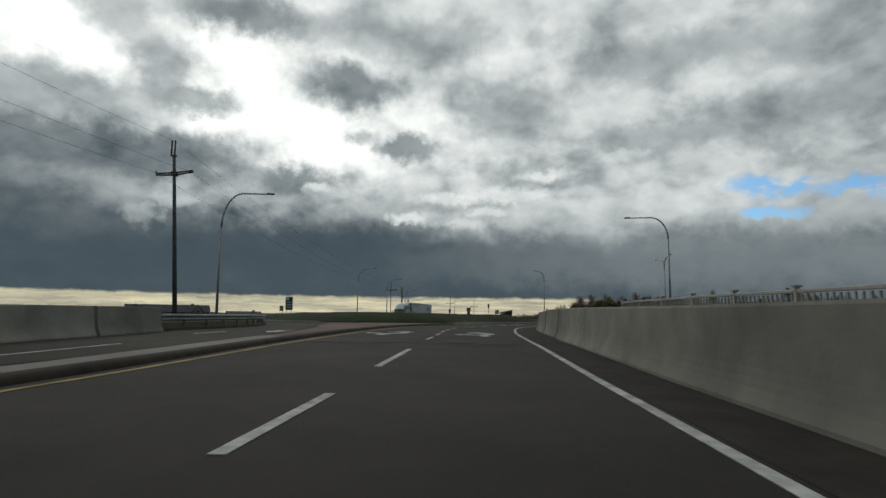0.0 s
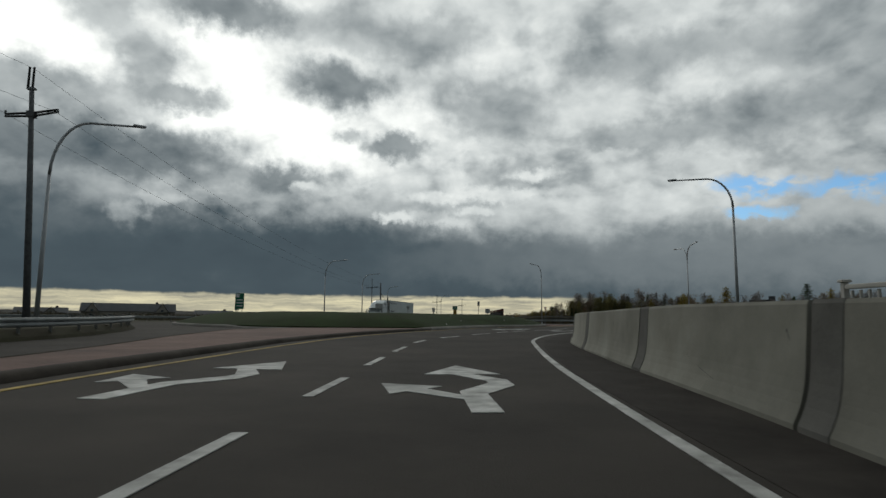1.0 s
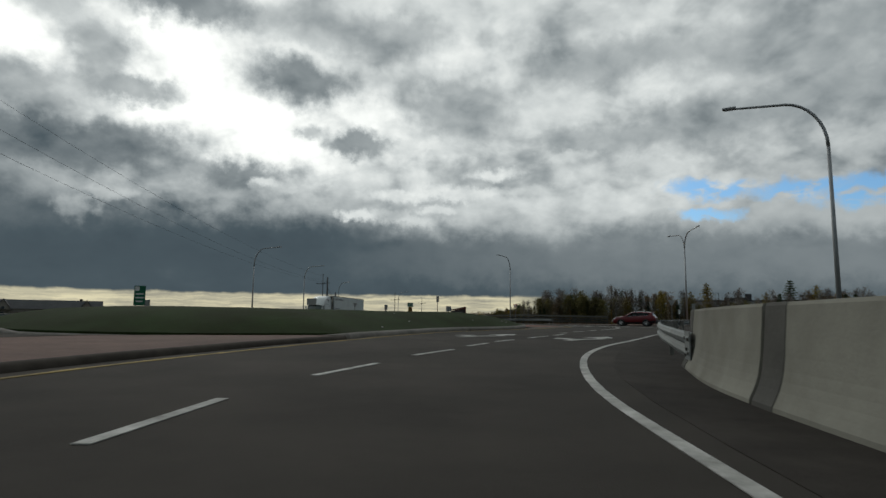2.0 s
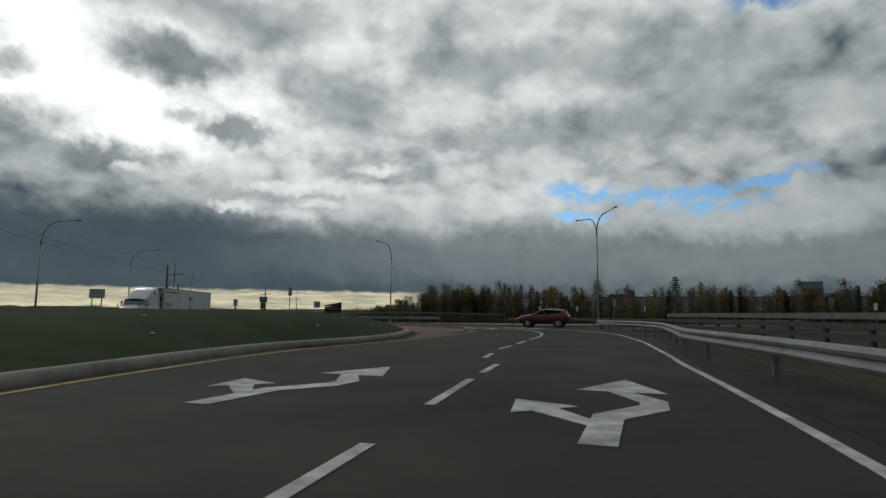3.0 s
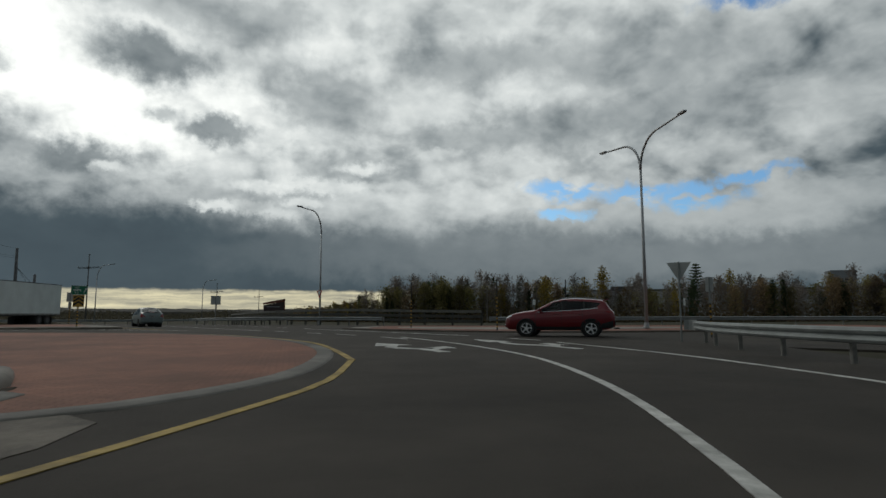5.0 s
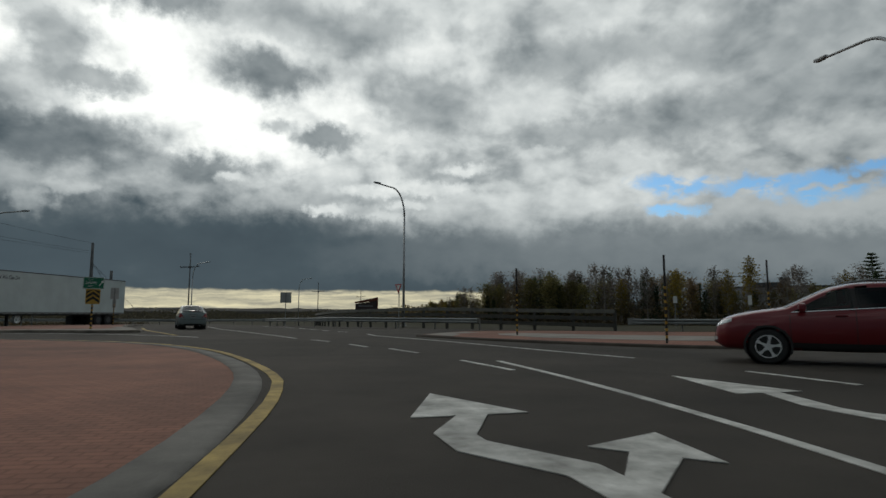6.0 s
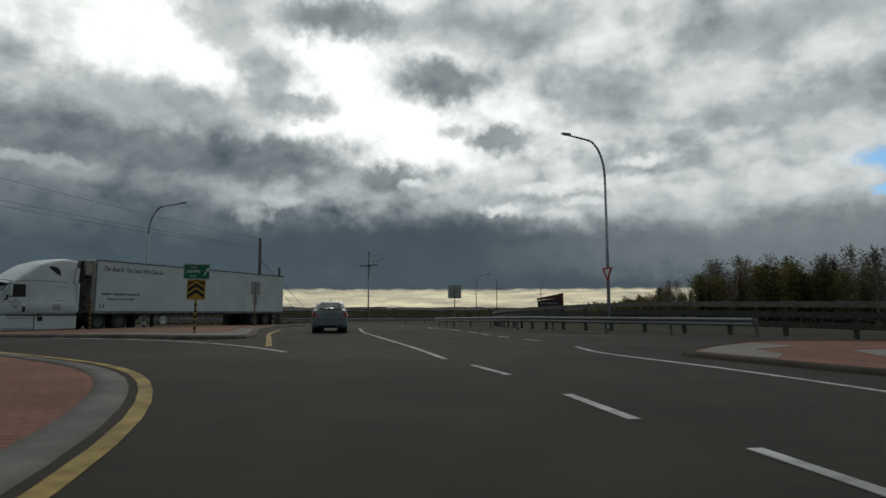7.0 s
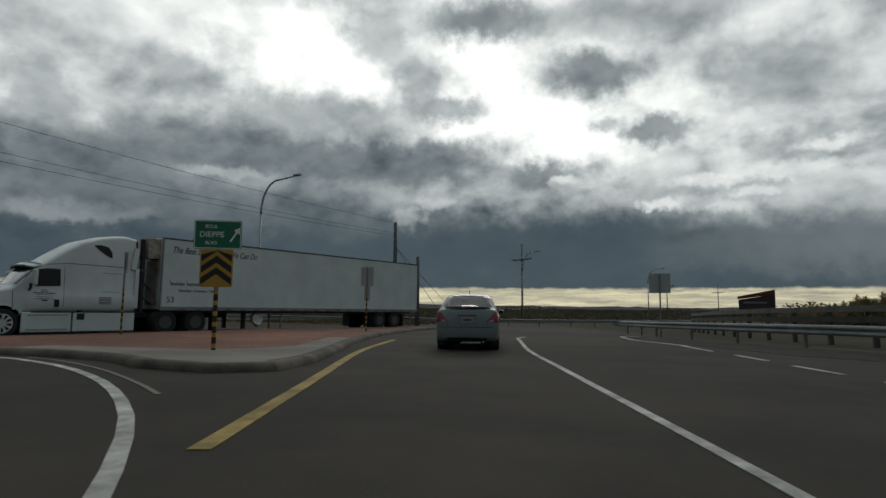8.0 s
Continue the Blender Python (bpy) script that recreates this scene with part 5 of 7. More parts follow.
two_post_sign((4.45, 135.5, 0.0), 0.98, 0.95, 2.0, 10, SIGN_BACK, "square grey back of a sign on one post", (0,))
root, plate = two_post_sign((-34.6, 100.0, gz(100) + 0.2), 1.3, 2.4, 1.7, 8, GREEN_SIGN, "tall green guide sign on two posts")
for z, w in ((0.2, 0.9), (-0.25, 1.0), (-0.7, 0.8)):
    part("lettering_bar", boxed((0, -0.014, z), (w, 0.004, 0.16)), WHITE_SIGN, plate)
part("route_shield", panel(0.5, 0.55, 0.004, 0.1), WHITE_SIGN, plate, at=pose(-0.3, -0.014, 0.85))
two_post_sign((-11.7, 89.3, 0.0), 0.98, 0.66, 1.95, 12, SIGN_BACK, "grey back of a low wide sign by the roundabout")
two_post_sign((-14.0, 129.0, 0.0), 1.2, 0.7, 2.6, 190, SIGN_BACK, "grey back of a wide sign on two posts")
two_post_sign((-42.0, 118.0, 0.0), 0.9, 1.1, 2.0, 170, SIGN_BACK, "grey back of a sign across the roundabout")


def dark_board():
    root = tagged(empty("roadside_board", pose(9.1, 188, gz(188), 0, 0, 8)), "dark slanted roadside board with a dull red edge", "billboard")
    bm = rings(bmesh.new(), [[(-1.9, y, 1.95), (2.0, y, 1.95), (2.0, y, 4.0), (-1.9, y, 3.35)] for y in (-0.15, 0.15)])
    part("board", bm, DARK_BOARD, root)
    bm = rings(bmesh.new(), [[(-2.0, y, 3.42), (2.1, y, 3.98), (2.1, y, 4.6), (-2.0, y, 3.75)] for y in (-0.22, 0.22)])
    part("trim", bm, RED_BOARD, root, "dull red top panel")
    part("end_post", boxed((2.03, 0, 3.2), (0.2, 0.46, 2.7), bevel=0.02), RED_BOARD, root, "dull red end post")
    part("lettering_bar", boxed((-0.1, -0.16, 3.0), (2.6, 0.01, 0.16)), TOWER, root, "faded pale line of writing")
    for x in (-1.7, -0.6, 0.6, 1.8):
        part("leg", boxed((x, 0.1, 0.9), (0.14, 0.14, 2.6), bevel=0.01), DARK_BOARD, root)
    return root


dark_board()



# ---- vehicles ----
def hull(top, belt, base, wide, tumble, crown, ys, square=2.2):
    """A vehicle's skin: rings along y from curves of roof line, belt line, sill and half-width."""
    loops = []
    for y in ys:
        t, b, z0, w = (float(np.interp(y, *zip(*c))) for c in (top, belt, base, wide))
        zs, ze = min(b, t - crown - 0.01), t - crown
        half = []
        for f, k in ((0, 0.86), (0.08, 0.94), (0.2, 0.975), (0.38, 0.995), (0.55, 1.0), (0.7, 0.995), (0.85, 0.982), (1.0, 0.955)):
            half.append((w * k, z0 + (zs - z0) * f))
        xb = w * 0.955
        for f in (0.25, 0.5, 0.75, 1.0):
            half.append((xb - tumble * (ze - zs) * f, zs + (ze - zs) * f))
        xe = half[-1][0]
        for k in range(1, 8):
            a = math.pi / 2 * k / 8
            half.append((xe * math.cos(a) ** (2 / square), ze + crown * math.sin(a) ** (2 / square)))
        loops.append([(-x, y, z) for x, z in half] + [(0, y, t)] + [(x, y, z) for x, z in reversed(half)])
    return rings(bmesh.new(), loops)


def stations(y0, y1, step=0.055):
    mid = [y0 + 0.14 + (y1 - y0 - 0.28) * k / int((y1 - y0) / step) for k in range(int((y1 - y0) / step) + 1)]
    return [y0, y0 + 0.008, y0 + 0.025, y0 + 0.05, y0 + 0.085] + mid + [y1 - 0.085, y1 - 0.05, y1 - 0.025, y1 - 0.008, y1]


def cast(tree, way, a, z, s):
    """Where a line meets the skin: from the side, rear, front or outwards round a corner (a in degrees)."""
    if way == "side":
        o, d = Vector((s * 4, a, z)), Vector((-s, 0, 0))
    elif way == "rear":
        o, d = Vector((a, -9, z)), Vector((0, 1, 0))
    elif way == "front":
        o, d = Vector((a, 9, z)), Vector((0, -1, 0))
    elif way == "tail":
        o, d = Vector((s * 0.3, -1.72, z)), Vector((s * math.sin(radians(a)), -math.cos(radians(a)), 0))
    else:
        o, d = Vector((s * 0.25, 1.72, z)), Vector((s * math.sin(radians(a)), math.cos(radians(a)), 0))
    p, n, i, dist = tree.ray_cast(o, d)
    if p is None:
        return None
    if way in ("tail", "nose"):
        d = -d
    return p - d * 0.0, -d


def along(pts, u):
    pts = [Vector(p) for p in pts]
    x = u * (len(pts) - 1)
    i = min(int(x), len(pts) - 2)
    return pts[i].lerp(pts[i + 1], x - i)


def decal(tree, way, low, high, s=1, lift=0.006, n=(14, 6), shrink=0.0, deep=0.0):
    """A panel that follows the skin between a lower and an upper line."""
    mid = sum((Vector(p) for p in list(low) + list(high)), Vector((0, 0))) / (len(low) + len(high))
    bm = bmesh.new()
    grid = []
    for i in range(n[0] + 1):
        col = []
        for j in range(n[1] + 1):
            q = along(low, i / n[0]).lerp(along(high, i / n[0]), j / n[1])
            q = q.lerp(mid, shrink)
            hit = cast(tree, way, q.x, q.y, s)
            col.append(bm.verts.new(hit[0] + hit[1] * lift) if hit else None)
        grid.append(col)
    for i in range(n[0]):
        for j in range(n[1]):
            q = (grid[i][j], grid[i + 1][j], grid[i + 1][j + 1], grid[i][j + 1])
            if None not in q:
                bm.faces.new(q)
    bmesh.ops.remove_doubles(bm, verts=bm.verts, dist=0.0008)
    if deep:
        ext = bmesh.ops.solidify(bm, geom=bm.faces, thickness=deep)
    bmesh.ops.recalc_face_normals(bm, faces=bm.faces)
    return bm


def border(tree, way, low, high, s=1, lift=0.005, width=0.12):
    """The black rim round a pane."""
    outline = [along(low, k / 14) for k in range(15)] + [along(high, 1 - k / 14) for k in range(15)]
    mid = sum(outline, Vector((0, 0))) / len(outline)
    bm = bmesh.new()
    ring = []
    for q in outline:
        pair = []
        for f in (-0.015, width / 2, width):
            c = q.lerp(mid, f)
            hit = cast(tree, way, c.x, c.y, s)
            pair.append(bm.verts.new(hit[0] + hit[1] * lift) if hit else None)
        ring.append(pair)
    for k in range(len(ring)):
        for j in (0, 1):
            q = (ring[k][j], ring[(k + 1) % len(ring)][j], ring[(k + 1) % len(ring)][j + 1], ring[k][j + 1])
            if None not in q and len({v.co.to_tuple(4) for v in q}) == 4:
                bm.faces.new(q)
    return bm


def wheel(root, at, r, w, side, rim_mat, spokes=5, name="wheel"):
    """A tyre with a spoked rim; side is where the outer face looks, -1 or 1."""
    tyre = part(name, lathe([(-w / 2, r * 0.62), (-w / 2, r * 0.9), (-w * 0.36, r), (w * 0.36, r), (w / 2, r * 0.9), (w / 2, r * 0.62)], 32), RUBBER, root, smooth=False, at=pose(*at))
    bm = lathe([(side * w * 0.1, 0.0), (side * w * 0.1, r * 0.63), (side * w * 0.46, r * 0.66), (side * w * 0.5, r * 0.60), (side * w * 0.2, r * 0.56), (side * w * 0.2, 0.0)], 28)
    part("rim_well", bm, BLACK, tyre)
    bm = lathe([(side * w * 0.40, r * 0.58), (side * w * 0.52, r * 0.61), (side * w * 0.52, r * 0.66), (side * w * 0.40, r * 0.66)], 28)
    bm2 = bmesh.new()
    for k in range(spokes):
        for off in (-0.09, 0.09):
            q = pose(0, 0, 0, 360 * k / spokes + 10) @ pose(side * w * 0.44, 0, r * 0.36, off * 130)
            bmesh.ops.create_cube(bm2, size=1, matrix=q @ Matrix.Diagonal((w * 0.14, r * 0.11, r * 0.56, 1)))
    part("rim", bm, rim_mat, tyre)
    part("spokes", bm2, rim_mat, tyre)
    part("hub_cap", lathe([(side * w * 0.36, 0), (side * w * 0.36, r * 0.17), (side * w * 0.52, r * 0.14), (side * w * 0.53, 0)], 16), rim_mat, tyre)
    return tyre


def car(name, m, label, paint_mat, skin, panes, axle, half_track, wheel_r, rim_mat, lip_mat):
    """panes: name, direction, lower line, upper line, glass, see-through."""
    root = tagged(empty(name, m), label, "car")
    bm = skin
    bm.normal_update()
    tree = BVHTree.FromBMesh(bm)
    dead = set()
    for f in bm.faces:
        c = f.calc_center_median()
        for y in (axle, -axle):
            if abs(c.x) > 0.42 and math.hypot(c.y - y, c.z - wheel_r) < wheel_r * 1.13:
                dead.add(f)
        for pname, way, low, high, mat in panes:
            outline = [along(low, k / 12) for k in range(13)] + [along(high, 1 - k / 12) for k in range(13)]
            mid = sum(outline, Vector((0, 0))) / len(outline)
            poly = [tuple(q.lerp(mid, 0.07)) for q in outline]
            if way == "side":
                if abs(f.normal.x) > 0.5 and inside(c.y, c.z, poly):
                    dead.add(f)
            elif (c.y < 0 if way == "rear" else c.y > 0) and abs(f.normal.y) > 0.15 and f.normal.z > 0.1 and inside(c.x, c.z, poly):
                dead.add(f)
    bmesh.ops.delete(bm, geom=list(dead), context="FACES")
    part("body", bm, paint_mat, root, smooth=True)
    for pname, way, low, high, mat in panes:
        for s in ((-1, 1) if way == "side" else (1,)):
            ob = part(pname, decal(tree, way, low, high, s, 0.007, shrink=0.01), mat, root, smooth=True)
            ob.visible_shadow = False
            part("rim_band", border(tree, way, low, high, s, 0.004), BLACK, ob)
    for y in (axle, -axle):
        for s in (-1, 1):
            arch = lathe([(s * 0.37, 0), (s * 0.37, wheel_r * 1.13), (s * (half_track - 0.01), wheel_r * 1.13), (s * (half_track - 0.01), wheel_r * 1.16), (s * 0.35, wheel_r * 1.16), (s * 0.35, 0)], 36)
            part("wheel_arch", arch, BLACK, root, at=pose(0, y, wheel_r))
            lip = lathe([(s * (half_track - 0.03), wheel_r * 1.09), (s * (half_track + 0.008), wheel_r * 1.10), (s * (half_track + 0.006), wheel_r * 1.22), (s * (half_track - 0.03), wheel_r * 1.23)], 36)
            for v in [v for v in lip.verts if v.co.z < -wheel_r * 0.42]:
                lip.verts.remove(v)
            part("arch_lip", lip, lip_mat, root, at=pose(0, y, wheel_r))
            wheel(root, (s * (half_track - 0.105), y, wheel_r), wheel_r, 0.2, s, rim_mat)
    bm = bmesh.new()
    for s in (-0.36, 0.36):
        for y0, z0 in ((0.2, 0.56), (-0.7, 0.52)):
            box(bm, (s, y0 - 0.2, z0 + 0.22), (0.46, 0.14, 0.56), (12, 0, 0), 0.05)
            box(bm, (s, y0 - 0.29, z0 + 0.60), (0.25, 0.09, 0.16), (8, 0, 0), 0.04)
    part("seats", bm, INTERIOR, root, "dark cloth seats with headrests")
    part("cabin_floor", boxed((0, -0.1, 0.62), (1.3, 2.6, 0.06)), INTERIOR, root)
    return root, tree


def mirrored(s, pts):
    return [(s * x, z) for x, z in pts]


def sedan():
    top = [(-2.23, 0.80), (-2.215, 0.93), (-2.19, 1.04), (-2.15, 1.095), (-2.05, 1.115), (-1.78, 1.135), (-1.55, 1.22), (-1.0, 1.44), (-0.75, 1.495), (-0.45, 1.525), (0.0, 1.53), (0.35, 1.50), (0.55, 1.45),
           (1.0, 1.19), (1.36, 1.0), (1.5, 0.965), (1.8, 0.90), (2.05, 0.81), (2.17, 0.71), (2.23, 0.58)]
    belt = [(-2.23, 0.98), (-1.6, 1.0), (0, 0.945), (1.3, 0.89), (2.2, 0.8)]
    base = [(-2.23, 0.40), (-2.2, 0.30), (-2.1, 0.25), (-1.7, 0.21), (0, 0.19), (1.8, 0.22), (2.15, 0.28), (2.23, 0.38)]
    wide = [(-2.23, 0.70), (-2.215, 0.745), (-2.18, 0.79), (-2.1, 0.825), (-1.9, 0.842), (-1.4, 0.848), (1.2, 0.848), (1.7, 0.83), (2.0, 0.77), (2.15, 0.68), (2.23, 0.5)]
    skin = hull(top, belt, base, wide, 0.40, 0.085, stations(-2.23, 2.23))
    rear_low, rear_high = [(-0.66, 1.14), (-0.35, 1.125), (0, 1.12), (0.35, 1.125), (0.66, 1.14)], [(-0.52, 1.445), (-0.3, 1.465), (0, 1.47), (0.3, 1.465), (0.52, 1.445)]
    wind_low, wind_high = [(-0.70, 0.985), (-0.35, 1.02), (0, 1.03), (0.35, 1.02), (0.70, 0.985)], [(-0.53, 1.375), (-0.3, 1.415), (0, 1.425), (0.3, 1.415), (0.53, 1.375)]
    door_low = [(-0.28, 0.985), (0.3, 0.965), (0.95, 0.95)]
    panes = [("rear_window", "rear", rear_low, rear_high, CAR_GLASS), ("windscreen", "front", wind_low, wind_high, CAR_GLASS),
             ("front_side_window", "side", door_low, [(-0.24, 1.385), (0.2, 1.375), (0.62, 1.19)], CAR_GLASS),
             ("rear_side_window", "side", [(-1.28, 1.03), (-0.8, 1.005), (-0.36, 0.985)], [(-1.0, 1.28), (-0.7, 1.36), (-0.32, 1.385)], CAR_GLASS)]
    root, tree = car("silver_car", pose(0.82, 121.4, 0.01, 0, 0, 22.5), "silver-grey compact saloon car with dark wheels, on the road", SILVER_PAINT, skin, panes, 1.3, 0.84, 0.305, BLACK, SILVER_PAINT)
    for s in (-1, 1):
        lamp = part("tail_light", decal(tree, "tail", [(20, 0.735), (50, 0.73), (66, 0.76), (80, 0.84)], [(30, 0.86), (46, 1.04), (66, 1.04), (82, 0.95)], s, 0.012, (16, 8)), RED_LENS, root, "swept red tail light", smooth=True)
        part("reversing_lens", decal(tree, "tail", [(22, 0.742), (30, 0.739), (37, 0.737)], [(26, 0.775), (31, 0.79), (37, 0.80)], s, 0.016), DULL_PLATE, lamp)
        mirror = part("door_mirror", boxed((s * 0.92, 0.78, 1.01), (0.17, 0.1, 0.12), (0, 0, s * 8), 0.045), SILVER_PAINT, root)
        part("mirror_glass", boxed((s * 0.92, 0.727, 1.01), (0.13, 0.012, 0.085), (0, 0, s * 8), 0.004), DARK_GLASS, mirror)
        for y in (-0.62, 0.28):
            part("door_handle", boxed((s * 0.852, y, 0.86), (0.03, 0.17, 0.035), bevel=0.01), SILVER_PAINT, root)
        for line in ([(0.98, 0.3), (0.98, 0.93)], [(-0.31, 0.3), (-0.31, 0.96)]):
            part("door_seam", decal(tree, "side", [(line[0][0] - 0.006, 0.3), (line[0][0] - 0.006, line[1][1])], [(line[0][0] + 0.006, 0.3), (line[0][0] + 0.006, line[1][1])], s, 0.003, (8, 1)), BLACK, root)
        part("headlight", decal(tree, "nose", [(20, 0.60), (45, 0.62), (70, 0.66)], [(20, 0.69), (45, 0.74), (70, 0.76)], s, 0.008), CLEAR_LENS, root, smooth=True)
        part("mud_guard", boxed((s * 0.72, -1.68, 0.2), (0.2, 0.03, 0.2)), BLACK, root)
        part("boot_seam", decal(tree, "rear", mirrored(s, [(0.50, 0.62), (0.53, 0.74), (0.70, 1.0)]), mirrored(s, [(0.51, 0.62), (0.54, 0.74), (0.71, 1.0)]), 1, 0.003, (10, 1)), BLACK, root)
    part("exhaust", tube(bmesh.new(), [(0.42, -2.08, 0.23), (0.42, -2.2, 0.23)], 0.03, 0.03, 10), CHROME, root)
    spoiler = rings(bmesh.new(), [[(x, y0 + bend, z0), (x, y0 + bend + 0.02, z0 + 0.035), (x, y0 + bend + 0.17, z0 + 0.03), (x, y0 + bend + 0.18, z0 - 0.01)] for x, y0, z0, bend in
                                   ((-0.62, -2.1, 1.075, 0.07), (-0.45, -2.16, 1.11, 0.02), (0, -2.19, 1.12, 0), (0.45, -2.16, 1.11, 0.02), (0.62, -2.1, 1.075, 0.07))])
    part("boot_spoiler", spoiler, ROOFING, root, "slim boot lid spoiler")
    part("brake_strip", boxed((0, -2.188, 1.125), (0.34, 0.02, 0.018), bevel=0.004), RED_SIGN, root)
    plate = part("number_plate", boxed((0, -2.247, 0.80), (0.30, 0.015, 0.15), (-4, 0, 0), 0.005), DULL_PLATE, root, "white plate with dark bars")
    part("plate_bar", boxed((0, -2.257, 0.795), (0.22, 0.004, 0.05), (-4, 0, 0)), INK, plate)
    part("chrome_strip", boxed((0, -2.25, 0.915), (0.5, 0.03, 0.022), bevel=0.006), ROOFING, root)
    part("bumper_crease", decal(tree, "rear", [(-0.72, 0.60), (0, 0.60), (0.72, 0.60)], [(-0.72, 0.612), (0, 0.612), (0.72, 0.612)], 1, 0.003, (20, 1)), BLACK, root)
    part("lower_trim", decal(tree, "rear", [(-0.5, 0.26), (0, 0.26), (0.5, 0.26)], [(-0.54, 0.33), (0, 0.34), (0.54, 0.33)], 1, 0.006), BLACK, root, "dark lower bumper panel")
    part("underbody", boxed((0, -0.1, 0.27), (1.2, 3.9, 0.1), bevel=0.02), BLACK, root)
    # black strip laid on the skin as the shade below the spoiler
    part("spoiler_shadow_gap", decal(tree, "rear", [(-0.6, 1.055), (0, 1.07), (0.6, 1.055)], [(-0.6, 1.085), (0, 1.10), (0.6, 1.085)], 1, 0.004, (20, 1)), BLACK, root, "painted shadow line under the boot spoiler")
    part("antenna", tube(bmesh.new(), [(0, -0.72, 1.45), (0, -0.88, 1.66)], 0.009, 0.004, 6), BLACK, root)
    return root


def suv():
    top = [(-2.28, 0.95), (-2.26, 1.04), (-2.2, 1.12), (-2.08, 1.26), (-1.98, 1.43), (-1.9, 1.545), (-1.78, 1.59), (-1.4, 1.635), (-0.9, 1.668), (-0.5, 1.672), (-0.15, 1.645), (0.17, 1.575), (0.4, 1.475), (0.68, 1.33), (0.98, 1.175),
           (1.12, 1.15), (1.5, 1.10), (1.85, 1.03), (2.05, 0.965), (2.17, 0.89), (2.24, 0.80), (2.27, 0.70), (2.29, 0.58)]
    belt = [(-2.28, 1.17), (-1.7, 1.17), (-0.5, 1.10), (0.9, 1.02), (1.8, 0.95), (2.29, 0.85)]
    base = [(-2.28, 0.46), (-2.22, 0.40), (-2.0, 0.33), (-1.6, 0.29), (0, 0.27), (1.8, 0.29), (2.1, 0.30), (2.29, 0.42)]
    wide = [(-2.28, 0.78), (-2.25, 0.83), (-2.15, 0.875), (-1.9, 0.905), (-1.4, 0.92), (1.3, 0.92), (1.75, 0.905), (2.05, 0.86), (2.2, 0.76), (2.29, 0.60)]
    skin = hull(top, belt, base, wide, 0.40, 0.085, stations(-2.28, 2.29))
    panes = [("rear_window", "rear", [(-0.62, 1.24), (0, 1.22), (0.62, 1.24)], [(-0.56, 1.49), (0, 1.52), (0.56, 1.49)], DARK_GLASS),
             ("windscreen", "front", [(-0.72, 1.14), (-0.35, 1.18), (0, 1.19), (0.35, 1.18), (0.72, 1.14)], [(-0.56, 1.50), (-0.3, 1.54), (0, 1.55), (0.3, 1.54), (0.56, 1.50)], CAR_GLASS),
             ("front_side_window", "side", [(-0.13, 1.125), (0.35, 1.10), (0.86, 1.07)], [(-0.10, 1.525), (0.14, 1.475), (0.46, 1.31)], TINTED_SIDE),
             ("rear_side_window", "side", [(-1.02, 1.18), (-0.6, 1.155), (-0.2, 1.13)], [(-1.02, 1.515), (-0.6, 1.535), (-0.17, 1.53)], DARK_GLASS),
             ("quarter_window", "side", [(-1.56, 1.25), (-1.35, 1.205), (-1.09, 1.185)], [(-1.72, 1.44), (-1.4, 1.485), (-1.09, 1.515)], DARK_GLASS)]
    root, tree = car("red_suv", pose(23.4, 92.05, 0.01, 0, 0, 59.0) @ Matrix.Diagonal((1, 1, 0.965, 1)), "dark red compact SUV with silver alloy wheels on the side road", RED_PAINT, skin, panes, 1.33, 0.915, 0.355, ALLOY, BLACK)
    for s in (-1, 1):
        part("roof_rail", tube(bmesh.new(), [(s * 0.56, -1.6, 1.60), (s * 0.58, -1.4, 1.655), (s * 0.58, -0.4, 1.69), (s * 0.57, -0.05, 1.64)], 0.02, 0.02, 8), STEEL, root, "silver roof rail")
        part("tail_light", decal(tree, "tail", [(34, 1.02), (50, 1.0), (66, 1.03)], [(34, 1.08), (50, 1.11), (74, 1.09)], s, 0.02, (12, 5)), RED_LENS, root, "dark red tail light", smooth=True)
        part("headlight", decal(tree, "nose", [(20, 0.74), (42, 0.77), (68, 0.86)], [(20, 0.81), (42, 0.88), (68, 0.93)], s, 0.01), CLEAR_LENS, root, "pale wrap-round headlight", smooth=True)
        part("door_mirror", boxed((s * 1.0, 0.72, 1.15), (0.2, 0.14, 0.16), (0, 0, s * 8), 0.05), RED_PAINT, root)
        for y in (-0.88, 0.08):
            part("door_handle", boxed((s * 0.918, y, 0.98), (0.03, 0.2, 0.04), bevel=0.012), RED_PAINT, root)
        for y, z1 in ((0.93, 1.0), (-0.15, 1.09), (-1.0, 1.12)):
            part("door_seam", decal(tree, "side", [(y - 0.006, 0.42), (y - 0.006, z1)], [(y + 0.006, 0.42), (y + 0.006, z1)], s, 0.003, (8, 1)), BLACK, root)
        part("sill_trim", decal(tree, "side", [(-0.93, 0.28), (0, 0.28), (0.93, 0.28)], [(-0.93, 0.44), (0, 0.43), (0.93, 0.44)], s, 0.008, (10, 3)), BLACK, root, "black plastic sill")
        part("fog_lamp", decal(tree, "nose", [(16, 0.47), (40, 0.47)], [(16, 0.54), (40, 0.54)], s, 0.008), CLEAR_LENS, root)
        part("window_strip", decal(tree, "side", [(-1.62, 1.225), (-1.2, 1.165), (-0.5, 1.125), (0.9, 1.045)], [(-1.62, 1.245), (-1.2, 1.183), (-0.5, 1.141), (0.9, 1.061)], s, 0.009, (24, 1)), CHROME, root)
    for s in (-1, 1):
        for y0, y1, z0, z1 in ((-0.22, -0.11, 1.135, 1.525), (-1.1, -1.01, 1.185, 1.52)):
            part("pillar_trim", decal(tree, "side", [(y0, z0 + 0.005), (y1, z0)], [(y0, z1), (y1, z1)], s, 0.005, (2, 6)), BLACK, root, "gloss black window pillar")
